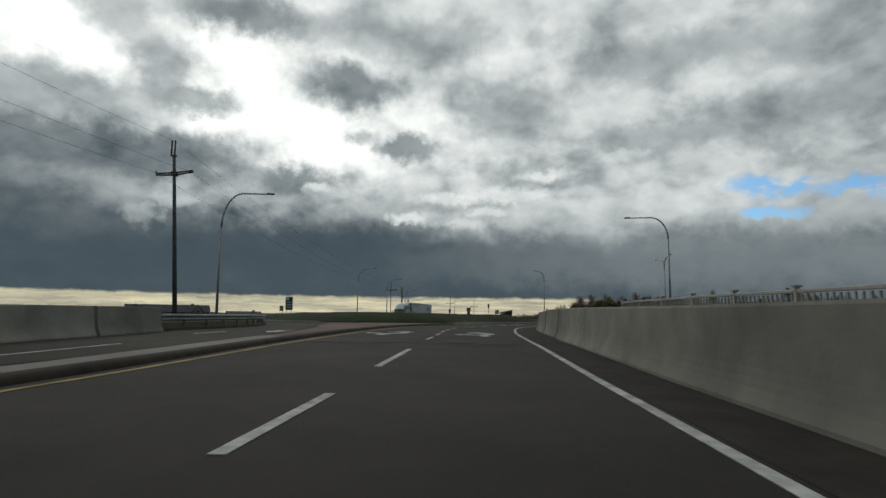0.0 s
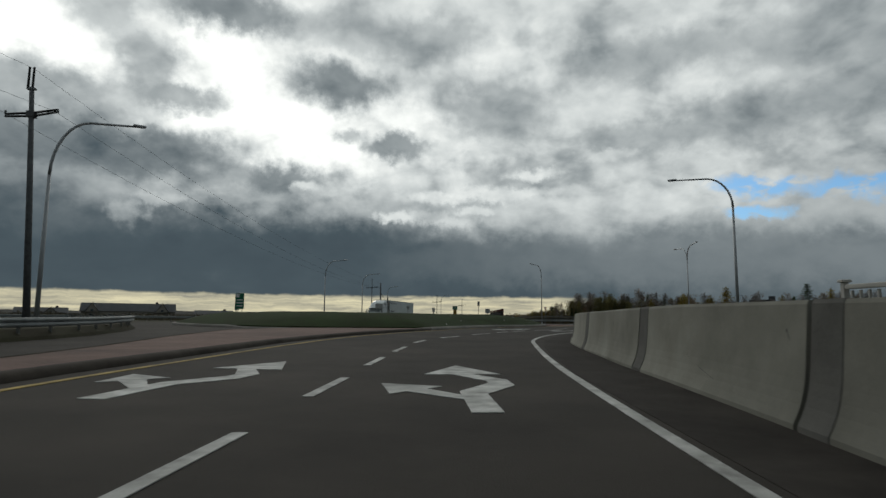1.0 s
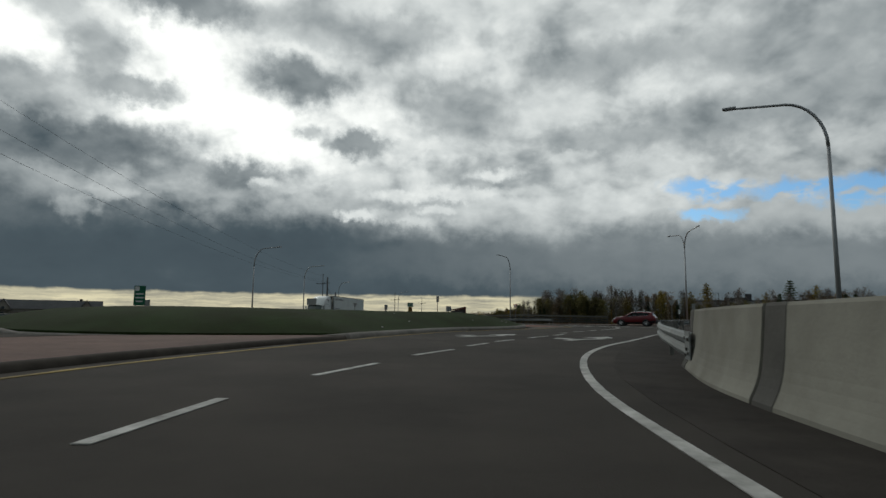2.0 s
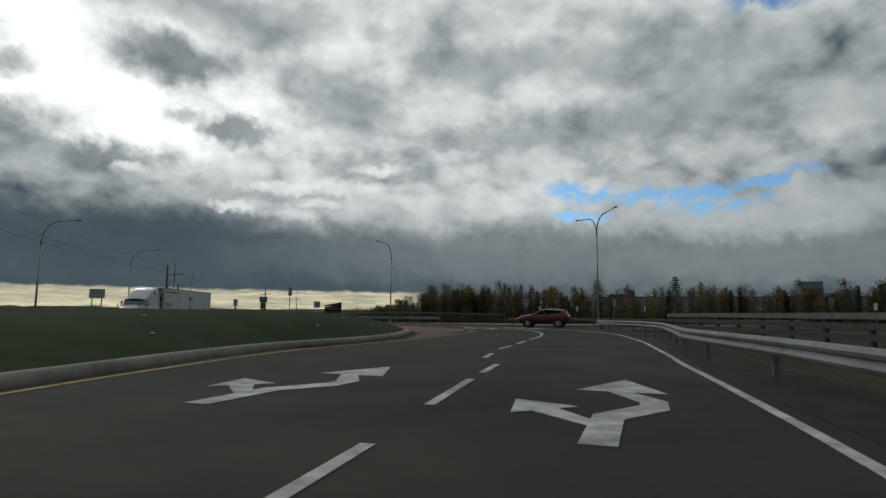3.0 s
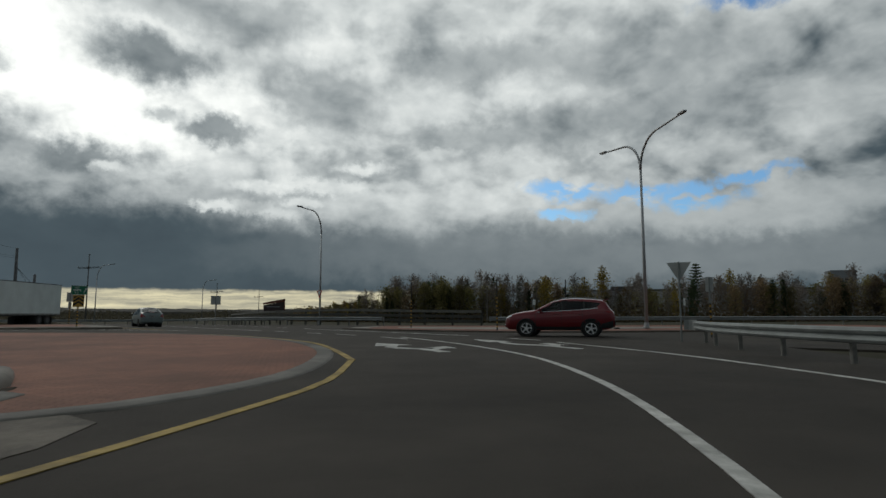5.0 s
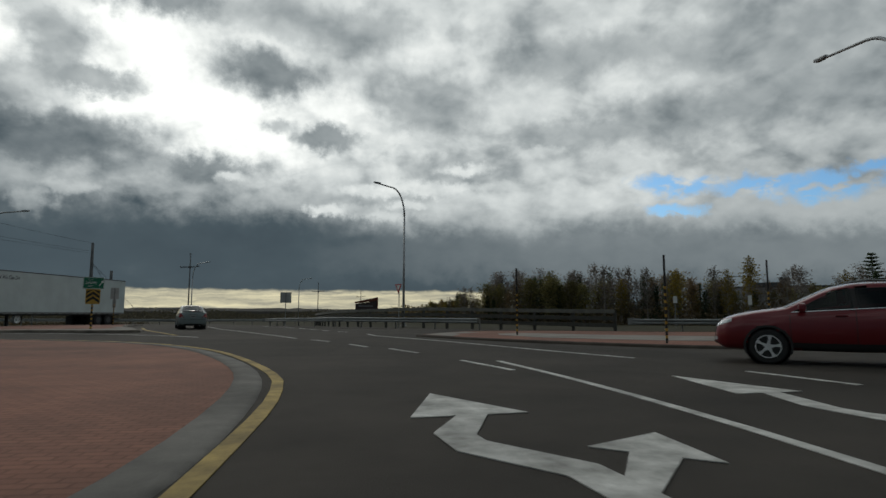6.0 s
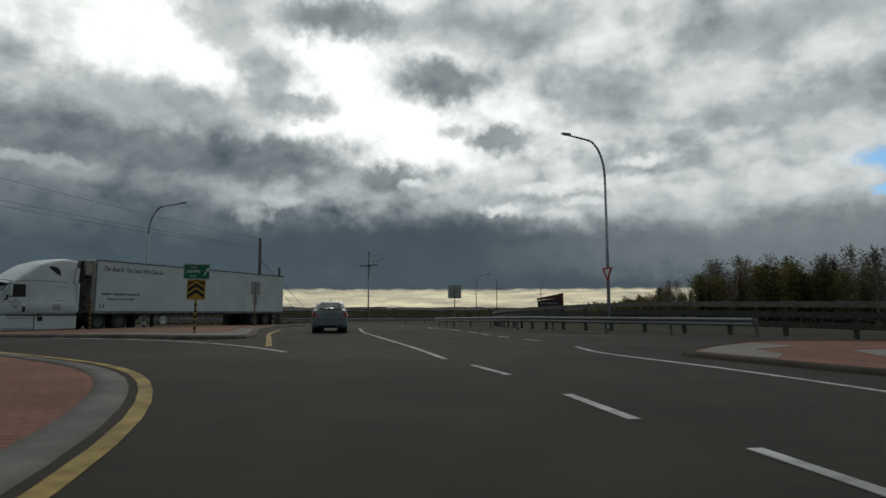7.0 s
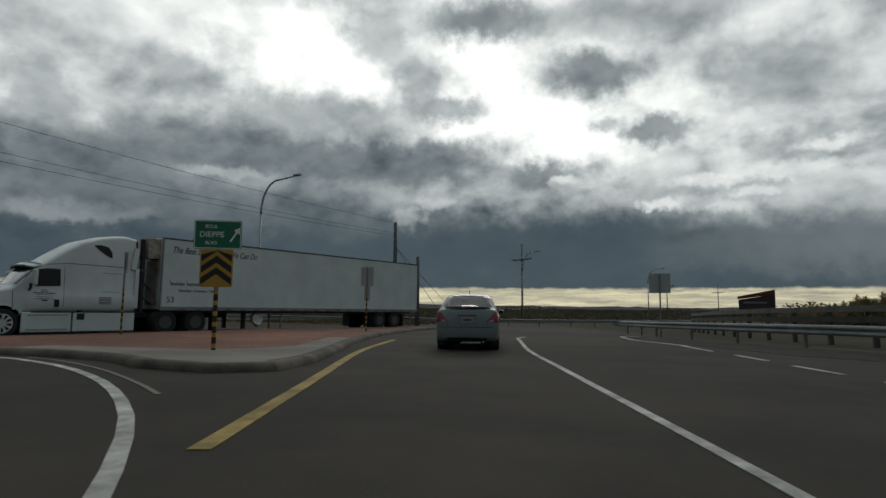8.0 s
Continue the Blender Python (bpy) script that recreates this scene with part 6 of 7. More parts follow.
    part("rear_bumper", decal(tree, "rear", [(-0.8, 0.38), (0, 0.38), (0.8, 0.38)], [(-0.82, 0.70), (0, 0.68), (0.82, 0.70)], 1, 0.02), BLACK, root, "black plastic rear bumper")
    for s in (-1, 1):
        part("bumper_corner", decal(tree, "side", [(-2.2, 0.40), (-1.74, 0.36)], [(-2.22, 0.70), (-1.76, 0.56)], s, 0.012), BLACK, root)
    part("tow_bar", boxed((0, -2.34, 0.36), (0.1, 0.22, 0.06), bevel=0.01), BLACK, root)
    part("front_bumper", decal(tree, "front", [(-0.66, 0.40), (0, 0.38), (0.66, 0.40)], [(-0.6, 0.56), (0, 0.58), (0.6, 0.56)], 1, 0.01), BLACK, root, "black lower front bumper")
    part("grille", decal(tree, "front", [(-0.5, 0.66), (0, 0.62), (0.5, 0.66)], [(-0.52, 0.74), (0, 0.72), (0.52, 0.74)], 1, 0.01), BLACK, root)
    part("underbody", boxed((0, 0, 0.36), (1.3, 3.9, 0.12), bevel=0.02), BLACK, root)
    part("rear_spoiler", boxed((0, -1.93, 1.585), (1.12, 0.24, 0.045), (-14, 0, 0), 0.02), RED_PAINT, root)
    return root


sedan()
suv()


def truck():
    root = tagged(empty("lorry", pose(-15.74, 123.17, -0.12, 0, 0, 170.2) @ Matrix.Scale(1.03, 4)), "long-nosed white lorry with a white box trailer, crossing the junction", "lorry")
    top = [(1.5, 4.0), (1.83, 4.06), (2.2, 4.04), (2.74, 3.95), (3.52, 3.69), (4.23, 3.21), (4.71, 2.84), (4.95, 2.72), (5.1, 2.60), (5.70, 1.88), (5.9, 1.82), (6.4, 1.73), (6.85, 1.55), (7.05, 1.34), (7.22, 1.05)]
    belt = [(1.5, 1.7), (5.3, 1.7), (6.0, 1.6), (7.2, 1.2)]
    base = [(1.5, 0.93), (5.4, 0.93), (5.5, 0.62), (7.2, 0.55)]
    wide = [(1.5, 1.235), (4.9, 1.235), (5.3, 1.21), (5.7, 1.15), (6.1, 1.14), (6.7, 1.12), (7.0, 1.0), (7.15, 0.85), (7.22, 0.7)]
    skin = hull(top, belt, base, wide, 0.035, 0.2, stations(1.5, 7.22, 0.075), 2.9)
    skin.normal_update()
    tree = BVHTree.FromBMesh(skin)
    bmesh.ops.delete(skin, geom=[f for f in skin.faces if abs(f.calc_center_median().x) > 0.5 and math.hypot(f.calc_center_median().y - 5.98, f.calc_center_median().z - 0.5) < 0.66], context="FACES")
    part("tractor_body", skin, TRUCK_PAINT, root, "white aerodynamic sleeper cab and hood", smooth=True)
    part("windscreen", decal(tree, "front", [(-1.13, 1.90), (-0.6, 1.93), (0, 1.95), (0.6, 1.93), (1.13, 1.90)], [(-1.12, 2.46), (-0.6, 2.56), (0, 2.6), (0.6, 2.56), (1.12, 2.46)], 1, 0.012, (24, 8)), SCREEN_GLASS, root, smooth=True)
    visor = rings(bmesh.new(), [[(-1.16, y, z), (-0.6, y + 0.1, z + 0.08), (0, y + 0.14, z + 0.1), (0.6, y + 0.1, z + 0.08), (1.16, y, z)] for y, z in ((4.92, 2.70), (4.92, 2.64), (5.2, 2.54), (5.22, 2.58), (5.06, 2.66))], closed=False, caps=False)
    part("sun_visor", visor, TRUCK_PAINT, root, "white sun visor over the windscreen")
    # added black sheet that paints the visor's underside as shaded
    part("visor_shade", rings(bmesh.new(), [[(-1.14, y, z), (0, y + 0.12, z + 0.08), (1.14, y, z)] for y, z in ((4.98, 2.60), (5.19, 2.53))], closed=False, caps=False), BLACK, root)
    for s in (-1, 1):
        win = part("side_window", decal(tree, "side", [(4.25, 1.90), (4.6, 1.88), (5.02, 1.87)], [(4.27, 2.52), (4.7, 2.53), (5.12, 2.46)], s, 0.012), BLACK, root, "dark door window")
        part("window_rim", border(tree, "side", [(4.25, 1.90), (4.6, 1.88), (5.02, 1.87)], [(4.27, 2.52), (4.7, 2.53), (5.12, 2.46)], s, 0.014), BLACK, win)
        part("vent_window", decal(tree, "side", [(2.44, 3.06), (2.62, 3.13), (2.9, 3.32), (3.12, 3.5)], [(2.46, 3.30), (2.6, 3.50), (2.85, 3.56), (3.14, 3.54)], s, 0.01), BLACK, root, "dark sleeper window")
        arch = lathe([(s * 0.52, 0), (s * 0.52, 0.66), (s * 1.13, 0.66), (s * 1.13, 0.69), (s * 0.5, 0.69), (s * 0.5, 0)], 36)
        part("wheel_arch", arch, BLACK, root, at=pose(0, 5.98, 0.5))
        lip = lathe([(s * 1.1, 0.65), (s * 1.15, 0.65), (s * 1.15, 0.72), (s * 1.1, 0.74)], 36)
        for v in [v for v in lip.verts if v.co.z < -0.1]:
            lip.verts.remove(v)
        part("arch_lip", lip, TRUCK_PAINT, root, at=pose(0, 5.98, 0.5))
        wheel(root, (s * 1.0, 5.98, 0.52), 0.52, 0.30, s, ALLOY, 10)
        for y in (0.17, -1.2):
            tyre = part("wheel", lathe([(-0.3, 0.3), (-0.3, 0.46), (-0.24, 0.52), (0.24, 0.52), (0.3, 0.46), (0.3, 0.3)], 30), RUBBER, root, at=pose(s * 0.93, y, 0.52))
            part("hub", lathe([(s * 0.31, 0.23), (s * 0.31, 0.27), (s * 0.2, 0.29), (s * 0.1, 0.12), (s * 0.24, 0.1), (s * 0.24, 0)], 24), ROOFING, tyre, "dark dished wheel centre")
            part("hub_cap", lathe([(s * 0.24, 0.085), (s * 0.3, 0.075), (s * 0.31, 0)], 14), STEEL, tyre, "dull steel hub cap")
            nuts = bmesh.new()
            for k in range(10):
                a = k * math.pi / 5
                box(nuts, (s * 0.16, math.cos(a) * 0.19, math.sin(a) * 0.19), (0.05, 0.03, 0.03))
            part("wheel_nuts", nuts, ALLOY, tyre)
        mirror = part("mirror", boxed((s * 1.42, 5.16, 2.18), (0.2, 0.16, 0.55), bevel=0.05), TRUCK_PAINT, root, "tall white door mirror")
        part("mirror_glass", boxed((s * 1.42, 5.07, 2.18), (0.16, 0.02, 0.48), bevel=0.01), BLACK, mirror)
        part("mirror_arm", tube(bmesh.new(), [(s * 1.2, 5.25, 1.72), (s * 1.42, 5.28, 1.78), (s * 1.42, 5.28, 1.95)], 0.04, 0.05, 8), BLACK, root)
        part("hood_mirror", tube(bmesh.new(), [(s * 1.02, 6.5, 1.6), (s * 1.16, 6.55, 1.85), (s * 1.16, 6.55, 2.05)], 0.03, 0.06, 8), BLACK, root)
        part("headlight", decal(tree, "side", [(6.75, 1.02), (7.05, 0.98)], [(6.65, 1.32), (7.0, 1.26)], s, 0.01), CLEAR_LENS, root)
        # outlines of the door, the roof fairing and the hood
        for pts, wd in (([(4.12, 0.96), (4.12, 2.62)], 0.016), ([(5.7, 0.96), (5.72, 1.75)], 0.018), ([(5.1, 2.64), (5.25, 2.62), (5.35, 2.55)], 0.02)):
            v = [Vector(p) for p in pts]
            side = Vector((v[-1].y - v[0].y, v[0].x - v[-1].x)).normalized() * wd / 2
            part("panel_seam", decal(tree, "side", [tuple(p - side) for p in v], [tuple(p + side) for p in v], s, 0.004, (10, 1)), BLACK, root)
        part("panel_seam", decal(tree, "side", [(2.0, 2.72), (4.0, 2.75), (5.1, 2.63)], [(2.0, 2.742), (4.0, 2.772), (5.1, 2.652)], s, 0.005, (20, 1)), BLACK, root)
        part("panel_seam", decal(tree, "side", [(2.02, 2.44), (2.75, 2.46)], [(2.02, 2.455), (2.75, 2.475)], s, 0.005, (6, 1)), STAINED, root)
        part("panel_seam", decal(tree, "side", [(2.1, 1.72), (2.8, 1.72)], [(2.1, 1.735), (2.8, 1.735)], s, 0.005, (6, 1)), STAINED, root)
        part("side_skirt", boxed((s * 1.19, 2.62, 0.56), (0.1, 2.28, 0.72), bevel=0.03), TRUCK_PAINT, root, "white skirt panel between the wheels")
        step = part("step_panel", boxed((s * 1.18, 4.62, 0.56), (0.12, 1.62, 0.74), bevel=0.05), TRUCK_PAINT, root, "white skirt with cab steps")
        part("step_slot", boxed((s * 1.245, 4.6, 0.82), (0.012, 1.3, 0.05), bevel=0.004), DULL_PLATE, step)
        part("step_slot", boxed((s * 1.245, 4.6, 0.29), (0.012, 1.34, 0.05), bevel=0.004), DULL_PLATE, step)
        part("skirt_gap", boxed((s * 1.2, 3.3, 0.92), (0.08, 3.7, 0.03)), BLACK, root)
        part("cab_vent", decal(tree, "side", [(3.42, 0.94), (3.6, 0.94)], [(3.4, 1.0), (3.62, 1.0)], s, 0.012), BLACK, root)
        part("filler_flap", boxed((s * 1.243, 3.5, 0.76), (0.014, 0.27, 0.24), bevel=0.006), BLACK, root, "black oval flap")
        part("step_handle", decal(tree, "side", [(4.26, 1.12), (4.42, 1.10)], [(4.26, 1.38), (4.44, 1.40)], s, 0.012), BLACK, root, "dark door handle recess")
        for z, w, hgt in ((1.73, 0.2, 0.02), (1.67, 0.26, 0.025), (1.60, 0.72, 0.035), (1.545, 0.5, 0.02), (1.47, 0.5, 0.018), (1.40, 0.62, 0.018), (1.33, 0.2, 0.05)):
            part("lettering_bar", decal(tree, "side", [(4.75 - w / 2, z), (4.75 + w / 2, z)], [(4.75 - w / 2, z + hgt), (4.75 + w / 2, z + hgt)], s, 0.006, (4, 1)), INK, root)
        for k, z in enumerate((1.48, 1.42, 1.36, 1.30, 1.24)):
            part("lettering_bar", decal(tree, "side", [(2.42, z), (2.88, z)], [(2.42, z + 0.03), (2.88, z + 0.03)], s, 0.006, (4, 1)), STAINED if k % 2 else INK, root)
        part("fairing_edge", boxed((s * 1.19, 1.56, 3.1), (0.06, 0.2, 0.9), (7, 0, 0), 0.015), TRUCK_PAINT, root, "white trailing fairing")
        part("side_extender", boxed((s * 1.2, 1.46, 1.9), (0.05, 0.16, 1.6), bevel=0.015), TRUCK_PAINT, root)
    part("grille", decal(tree, "front", [(-0.55, 0.75), (0, 0.75), (0.55, 0.75)], [(-0.6, 1.4), (0, 1.45), (0.6, 1.4)], 1, 0.01), CHROME, root)
    for k in range(6):
        part("grille_slat", decal(tree, "front", [(-0.55, 0.8 + 0.1 * k), (0.55, 0.8 + 0.1 * k)], [(-0.55, 0.84 + 0.1 * k), (0.55, 0.84 + 0.1 * k)], 1, 0.016, (6, 1)), BLACK, root)
    part("bumper", boxed((0, 7.1, 0.5), (2.1, 0.3, 0.36), bevel=0.08), TRUCK_PAINT, root)
    part("chassis", boxed((0, 1.6, 0.82), (0.95, 9.6, 0.26), bevel=0.02), BLACK, root)
    part("cab_back", boxed((0, 1.5, 2.4), (2.3, 0.06, 2.9), bevel=0.02), BLACK, root)
    for s in (-1, 1):
        part("exhaust_stack", tube(bmesh.new(), [(s * 1.08, 1.22, 0.9), (s * 1.08, 1.22, 3.97)], 0.1, 0.1, 14), BLACK, root, "black exhaust stack")
        part("exhaust_clamp", tube(bmesh.new(), [(s * 1.08, 1.22, 2.6), (s * 1.08, 1.22, 2.72)], 0.125, 0.125, 14), ROOFING, root)
    for z in (2.9, 2.3):
        part("air_hose", tube(bmesh.new(), smooth_line([(-0.5, 1.4, z), (-0.62, 0.95, z - 0.7), (-0.6, 0.5, z - 1.0), (-0.55, 0.22, z - 0.5)], 0.1), 0.03, 0.03, 6), BLACK, root)
    # the trailer
    L = 17.0
    nose = 0.49
    box_part = part("trailer_box", boxed((0, -L / 2 + nose, 2.59), (2.58, L, 3.06), bevel=0.03), TRAILER_SKIN, root, "plain white trailer box")
    for s in (-1, 1):
        part("bottom_rail", boxed((s * 1.285, -L / 2 + nose, 1.10), (0.05, L, 0.16), bevel=0.01), STEEL, box_part)
        part("top_rail", boxed((s * 1.285, -L / 2 + nose, 4.09), (0.04, L, 0.07), bevel=0.01), ROOFING, box_part)
        for k in range(22):
            part("reflector", boxed((s * 1.314, -0.5 - 0.76 * k, 1.07), (0.006, 0.3, 0.05)), STAINED, box_part)
        for k in range(13):
            part("panel_joint", boxed((s * 1.2905, -0.9 - 1.22 * k, 2.66), (0.004, 0.008, 2.7)), TRAILER_SKIN, box_part)
        part("corner_frame", boxed((s * 1.275, 0.47, 2.66), (0.06, 0.07, 2.9), bevel=0.01), STEEL, box_part)
        for y in (-13.1, -14.45):
            tyre = part("wheel", lathe([(-0.3, 0.3), (-0.3, 0.46), (-0.24, 0.52), (0.24, 0.52), (0.3, 0.46), (0.3, 0.3)], 26), RUBBER, root, at=pose(s * 0.93, y, 0.52))
            part("hub", lathe([(s * 0.31, 0.23), (s * 0.31, 0.27), (s * 0.2, 0.29), (s * 0.1, 0.12), (s * 0.24, 0.1), (s * 0.24, 0)], 20), ROOFING, tyre, "dark dished wheel centre")
            part("hub_cap", lathe([(s * 0.24, 0.085), (s * 0.3, 0.075), (s * 0.31, 0)], 14), STEEL, tyre, "dull steel hub cap")
        part("landing_leg", boxed((s * 0.8, -3.9, 0.66), (0.16, 0.16, 1.0), bevel=0.01), BLACK, root)
        part("mud_flap", boxed((s * 0.93, -12.4, 0.5), (0.62, 0.03, 0.75)), BLACK, root)
        part("mud_flap", boxed((s * 0.93, -15.2, 0.5), (0.62, 0.03, 0.75)), BLACK, root)
        part("mud_flap", boxed((s * 0.93, -2.2, 0.5), (0.62, 0.03, 0.75)), BLACK, root)
    part("bogie", boxed((0, -13.8, 0.95), (1.1, 3.8, 0.3), bevel=0.02), BLACK, root)
    part("spare_wheel", lathe([(-0.14, 0), (-0.12, 0.1), (-0.06, 0.14), (-0.05, 0.22), (-0.12, 0.26), (-0.12, 0.29), (0.14, 0.29), (0.14, 0)], 22), WHITE_SIGN, root, "pale spare wheel rim under the trailer", at=pose(-0.9, -4.6, 0.64))
    part("cross_member", boxed((0, -8, 0.98), (2.3, 16.0, 0.12)), BLACK, root)
    part("rear_bumper", boxed((0, -16.1, 0.6), (2.3, 0.12, 0.12), bevel=0.01), STEEL, root)
    part("front_unit", boxed((-0.72, 0.74, 3.62), (0.8, 0.55, 0.86), bevel=0.03), STREAKED, root, "rust-streaked pale box on the trailer front")
    part("front_panel", boxed((-0.62, 0.53, 2.2), (1.0, 0.08, 1.9), bevel=0.02), GRIMY, box_part, "grimy trailer front")
    lettering("lettering", "The Best Is The Least We Can Do", 0.40, INK, box_part, pose(-1.296, -2.05, 3.62, 90, 0, -90) @ Matrix.Diagonal((0.76, 1, 1, 1)), 0.35, "dark slanting script")
    lettering("lettering", "53", 0.36, INK, box_part, pose(-1.296, 0.05, 1.46, 90, 0, -90))
    # the company's two lines, as illegible strokes
    rnd = random.Random(12)
    for y0, z, w, hgt in ((0.1, 2.1, 2.5, 0.17), (-0.3, 1.83, 1.8, 0.12)):
        y = y0
        while y > y0 - w:
            word = rnd.uniform(0.45, 0.75)
            pts = [(-1.292, y, z + hgt * 1.2)]
            while y > y0 - w and word > 0:
                y, word = y - 0.045, word - 0.045
                pts += [(-1.292, y, z), (-1.292, y - 0.035, z + hgt * rnd.uniform(0.45, 0.9))]
            part("lettering_bar", tube(bmesh.new(), pts, 0.013, 0.013, 4), INK, box_part)
            y -= 0.14
    return root


truck()


# ---- woods, buildings and the distance ----
def quads(name, centres, size, mat, rnd, flat_bias=0.0):
    """Many small leaf faces round the given centres."""
    verts, faces = [], []
    for c, s in centres:
        a = Vector((rnd.gauss(0, 1), rnd.gauss(0, 1), rnd.gauss(0, 1) * (1 - flat_bias))).normalized()
        b = a.cross(Vector((rnd.gauss(0, 1), rnd.gauss(0, 1), rnd.gauss(0, 1)))).normalized()
        a, b = a * size * s, b * size * s * rnd.uniform(0.5, 0.9)
        k = len(verts)
        verts += [tuple(c - a), tuple(c + b * 0.6), tuple(c + a), tuple(c - b)]
        faces.append((k, k + 1, k + 2, k + 3))
    me = bpy.data.meshes.new(name)
    me.from_pydata(verts, [], faces)
    me.materials.append(mat)
    return me


def broadleaf(seed, h, spread, mat, leaves, bark, label, twiggy=0.0):
    rnd = random.Random(seed)
    root = tagged(empty("tree"), label, "tree", "roadside trees")
    bm = tube(bmesh.new(), [(0, 0, -0.3), (rnd.gauss(0, 0.08), rnd.gauss(0, 0.08), h * 0.45), (rnd.gauss(0, 0.2), rnd.gauss(0, 0.2), h * 0.97)], 0.02 * h, 0.01, 7)
    centres = []
    limbs = 15
    for k in range(limbs):
        z0 = h * (0.22 + 0.7 * k / limbs)
        a = k * 2.4 + rnd.uniform(-0.5, 0.5)
        reach = spread * (0.45 + 0.55 * math.sin(math.pi * min(1, 0.25 + 0.75 * k / limbs))) * rnd.uniform(0.6, 1.15)
        tip = Vector((math.cos(a) * reach, math.sin(a) * reach, z0 + reach * rnd.uniform(0.7, 1.3)))
        base_p = Vector((0, 0, z0))
        mid_p = base_p.lerp(tip, 0.5) + Vector((0, 0, -0.08 * reach))
        tube(bm, [base_p, mid_p, tip], 0.007 * h * (1 - 0.5 * k / limbs), 0.006, 5)
        for j in range(3):
            s = base_p.lerp(tip, rnd.uniform(0.4, 0.9))
            e = s + Vector((rnd.gauss(0, 0.5), rnd.gauss(0, 0.5), rnd.uniform(0.4, 1.0))) * spread * 0.45
            tube(bm, [s, e], 0.0025 * h, 0.004, 4)
        for j in range(leaves // limbs):
            t = rnd.uniform(0.3, 1.1)
            c = base_p.lerp(tip, t) + Vector((max(-1.5, min(1.5, rnd.gauss(0, 1))), max(-1.5, min(1.5, rnd.gauss(0, 1))), max(-1.6, min(1.3, rnd.gauss(0, 1.2))))) * spread * 0.3
            centres.append((c, rnd.uniform(0.6, 1.3)))
    for j in range(leaves // 8):
        centres.append((Vector((rnd.gauss(0, 0.14) * spread, rnd.gauss(0, 0.14) * spread, h * rnd.uniform(0.8, 1.04))), rnd.uniform(0.5, 1.0)))
    part("trunk", bm, bark, root)
    share("crown", quads("crown", centres, 0.13, mat, rnd), root, Matrix.Identity(4))
    return root


def conifer(seed, h, spread, label, gaps=0.0):
    rnd = random.Random(seed)
    root = tagged(empty("conifer"), label, "tree", "roadside trees")
    part("trunk", tube(bmesh.new(), [(0, 0, -0.3), (0, 0, h * 0.5), (0, 0, h)], 0.018 * h, 0.01, 7), BARK, root)
    centres = []
    tiers = int(h * 2.2)
    for k in range(tiers):
        f = k / tiers
        z = h * (0.1 + 0.9 * f)
        r = spread * (1 - f) ** 0.85 * rnd.uniform(0.7, 1.15) + 0.12
        for b in range(9):
            a = b * 0.698 + k * 1.1 + rnd.uniform(-0.25, 0.25)
            if rnd.random() < gaps:
                continue
            rr = r * rnd.uniform(0.6, 1.1)
            for j in range(7):
                t = (j + 0.5) / 7
                centres.append((Vector((math.cos(a) * rr * t + rnd.gauss(0, 0.13), math.sin(a) * rr * t + rnd.gauss(0, 0.13), z - 0.3 * rr * t + rnd.gauss(0, 0.16))), rnd.uniform(0.7, 1.2)))
    share("crown", quads("crown", centres, 0.16, CONIFER, rnd, 0.5), root, Matrix.Identity(4))
    return root


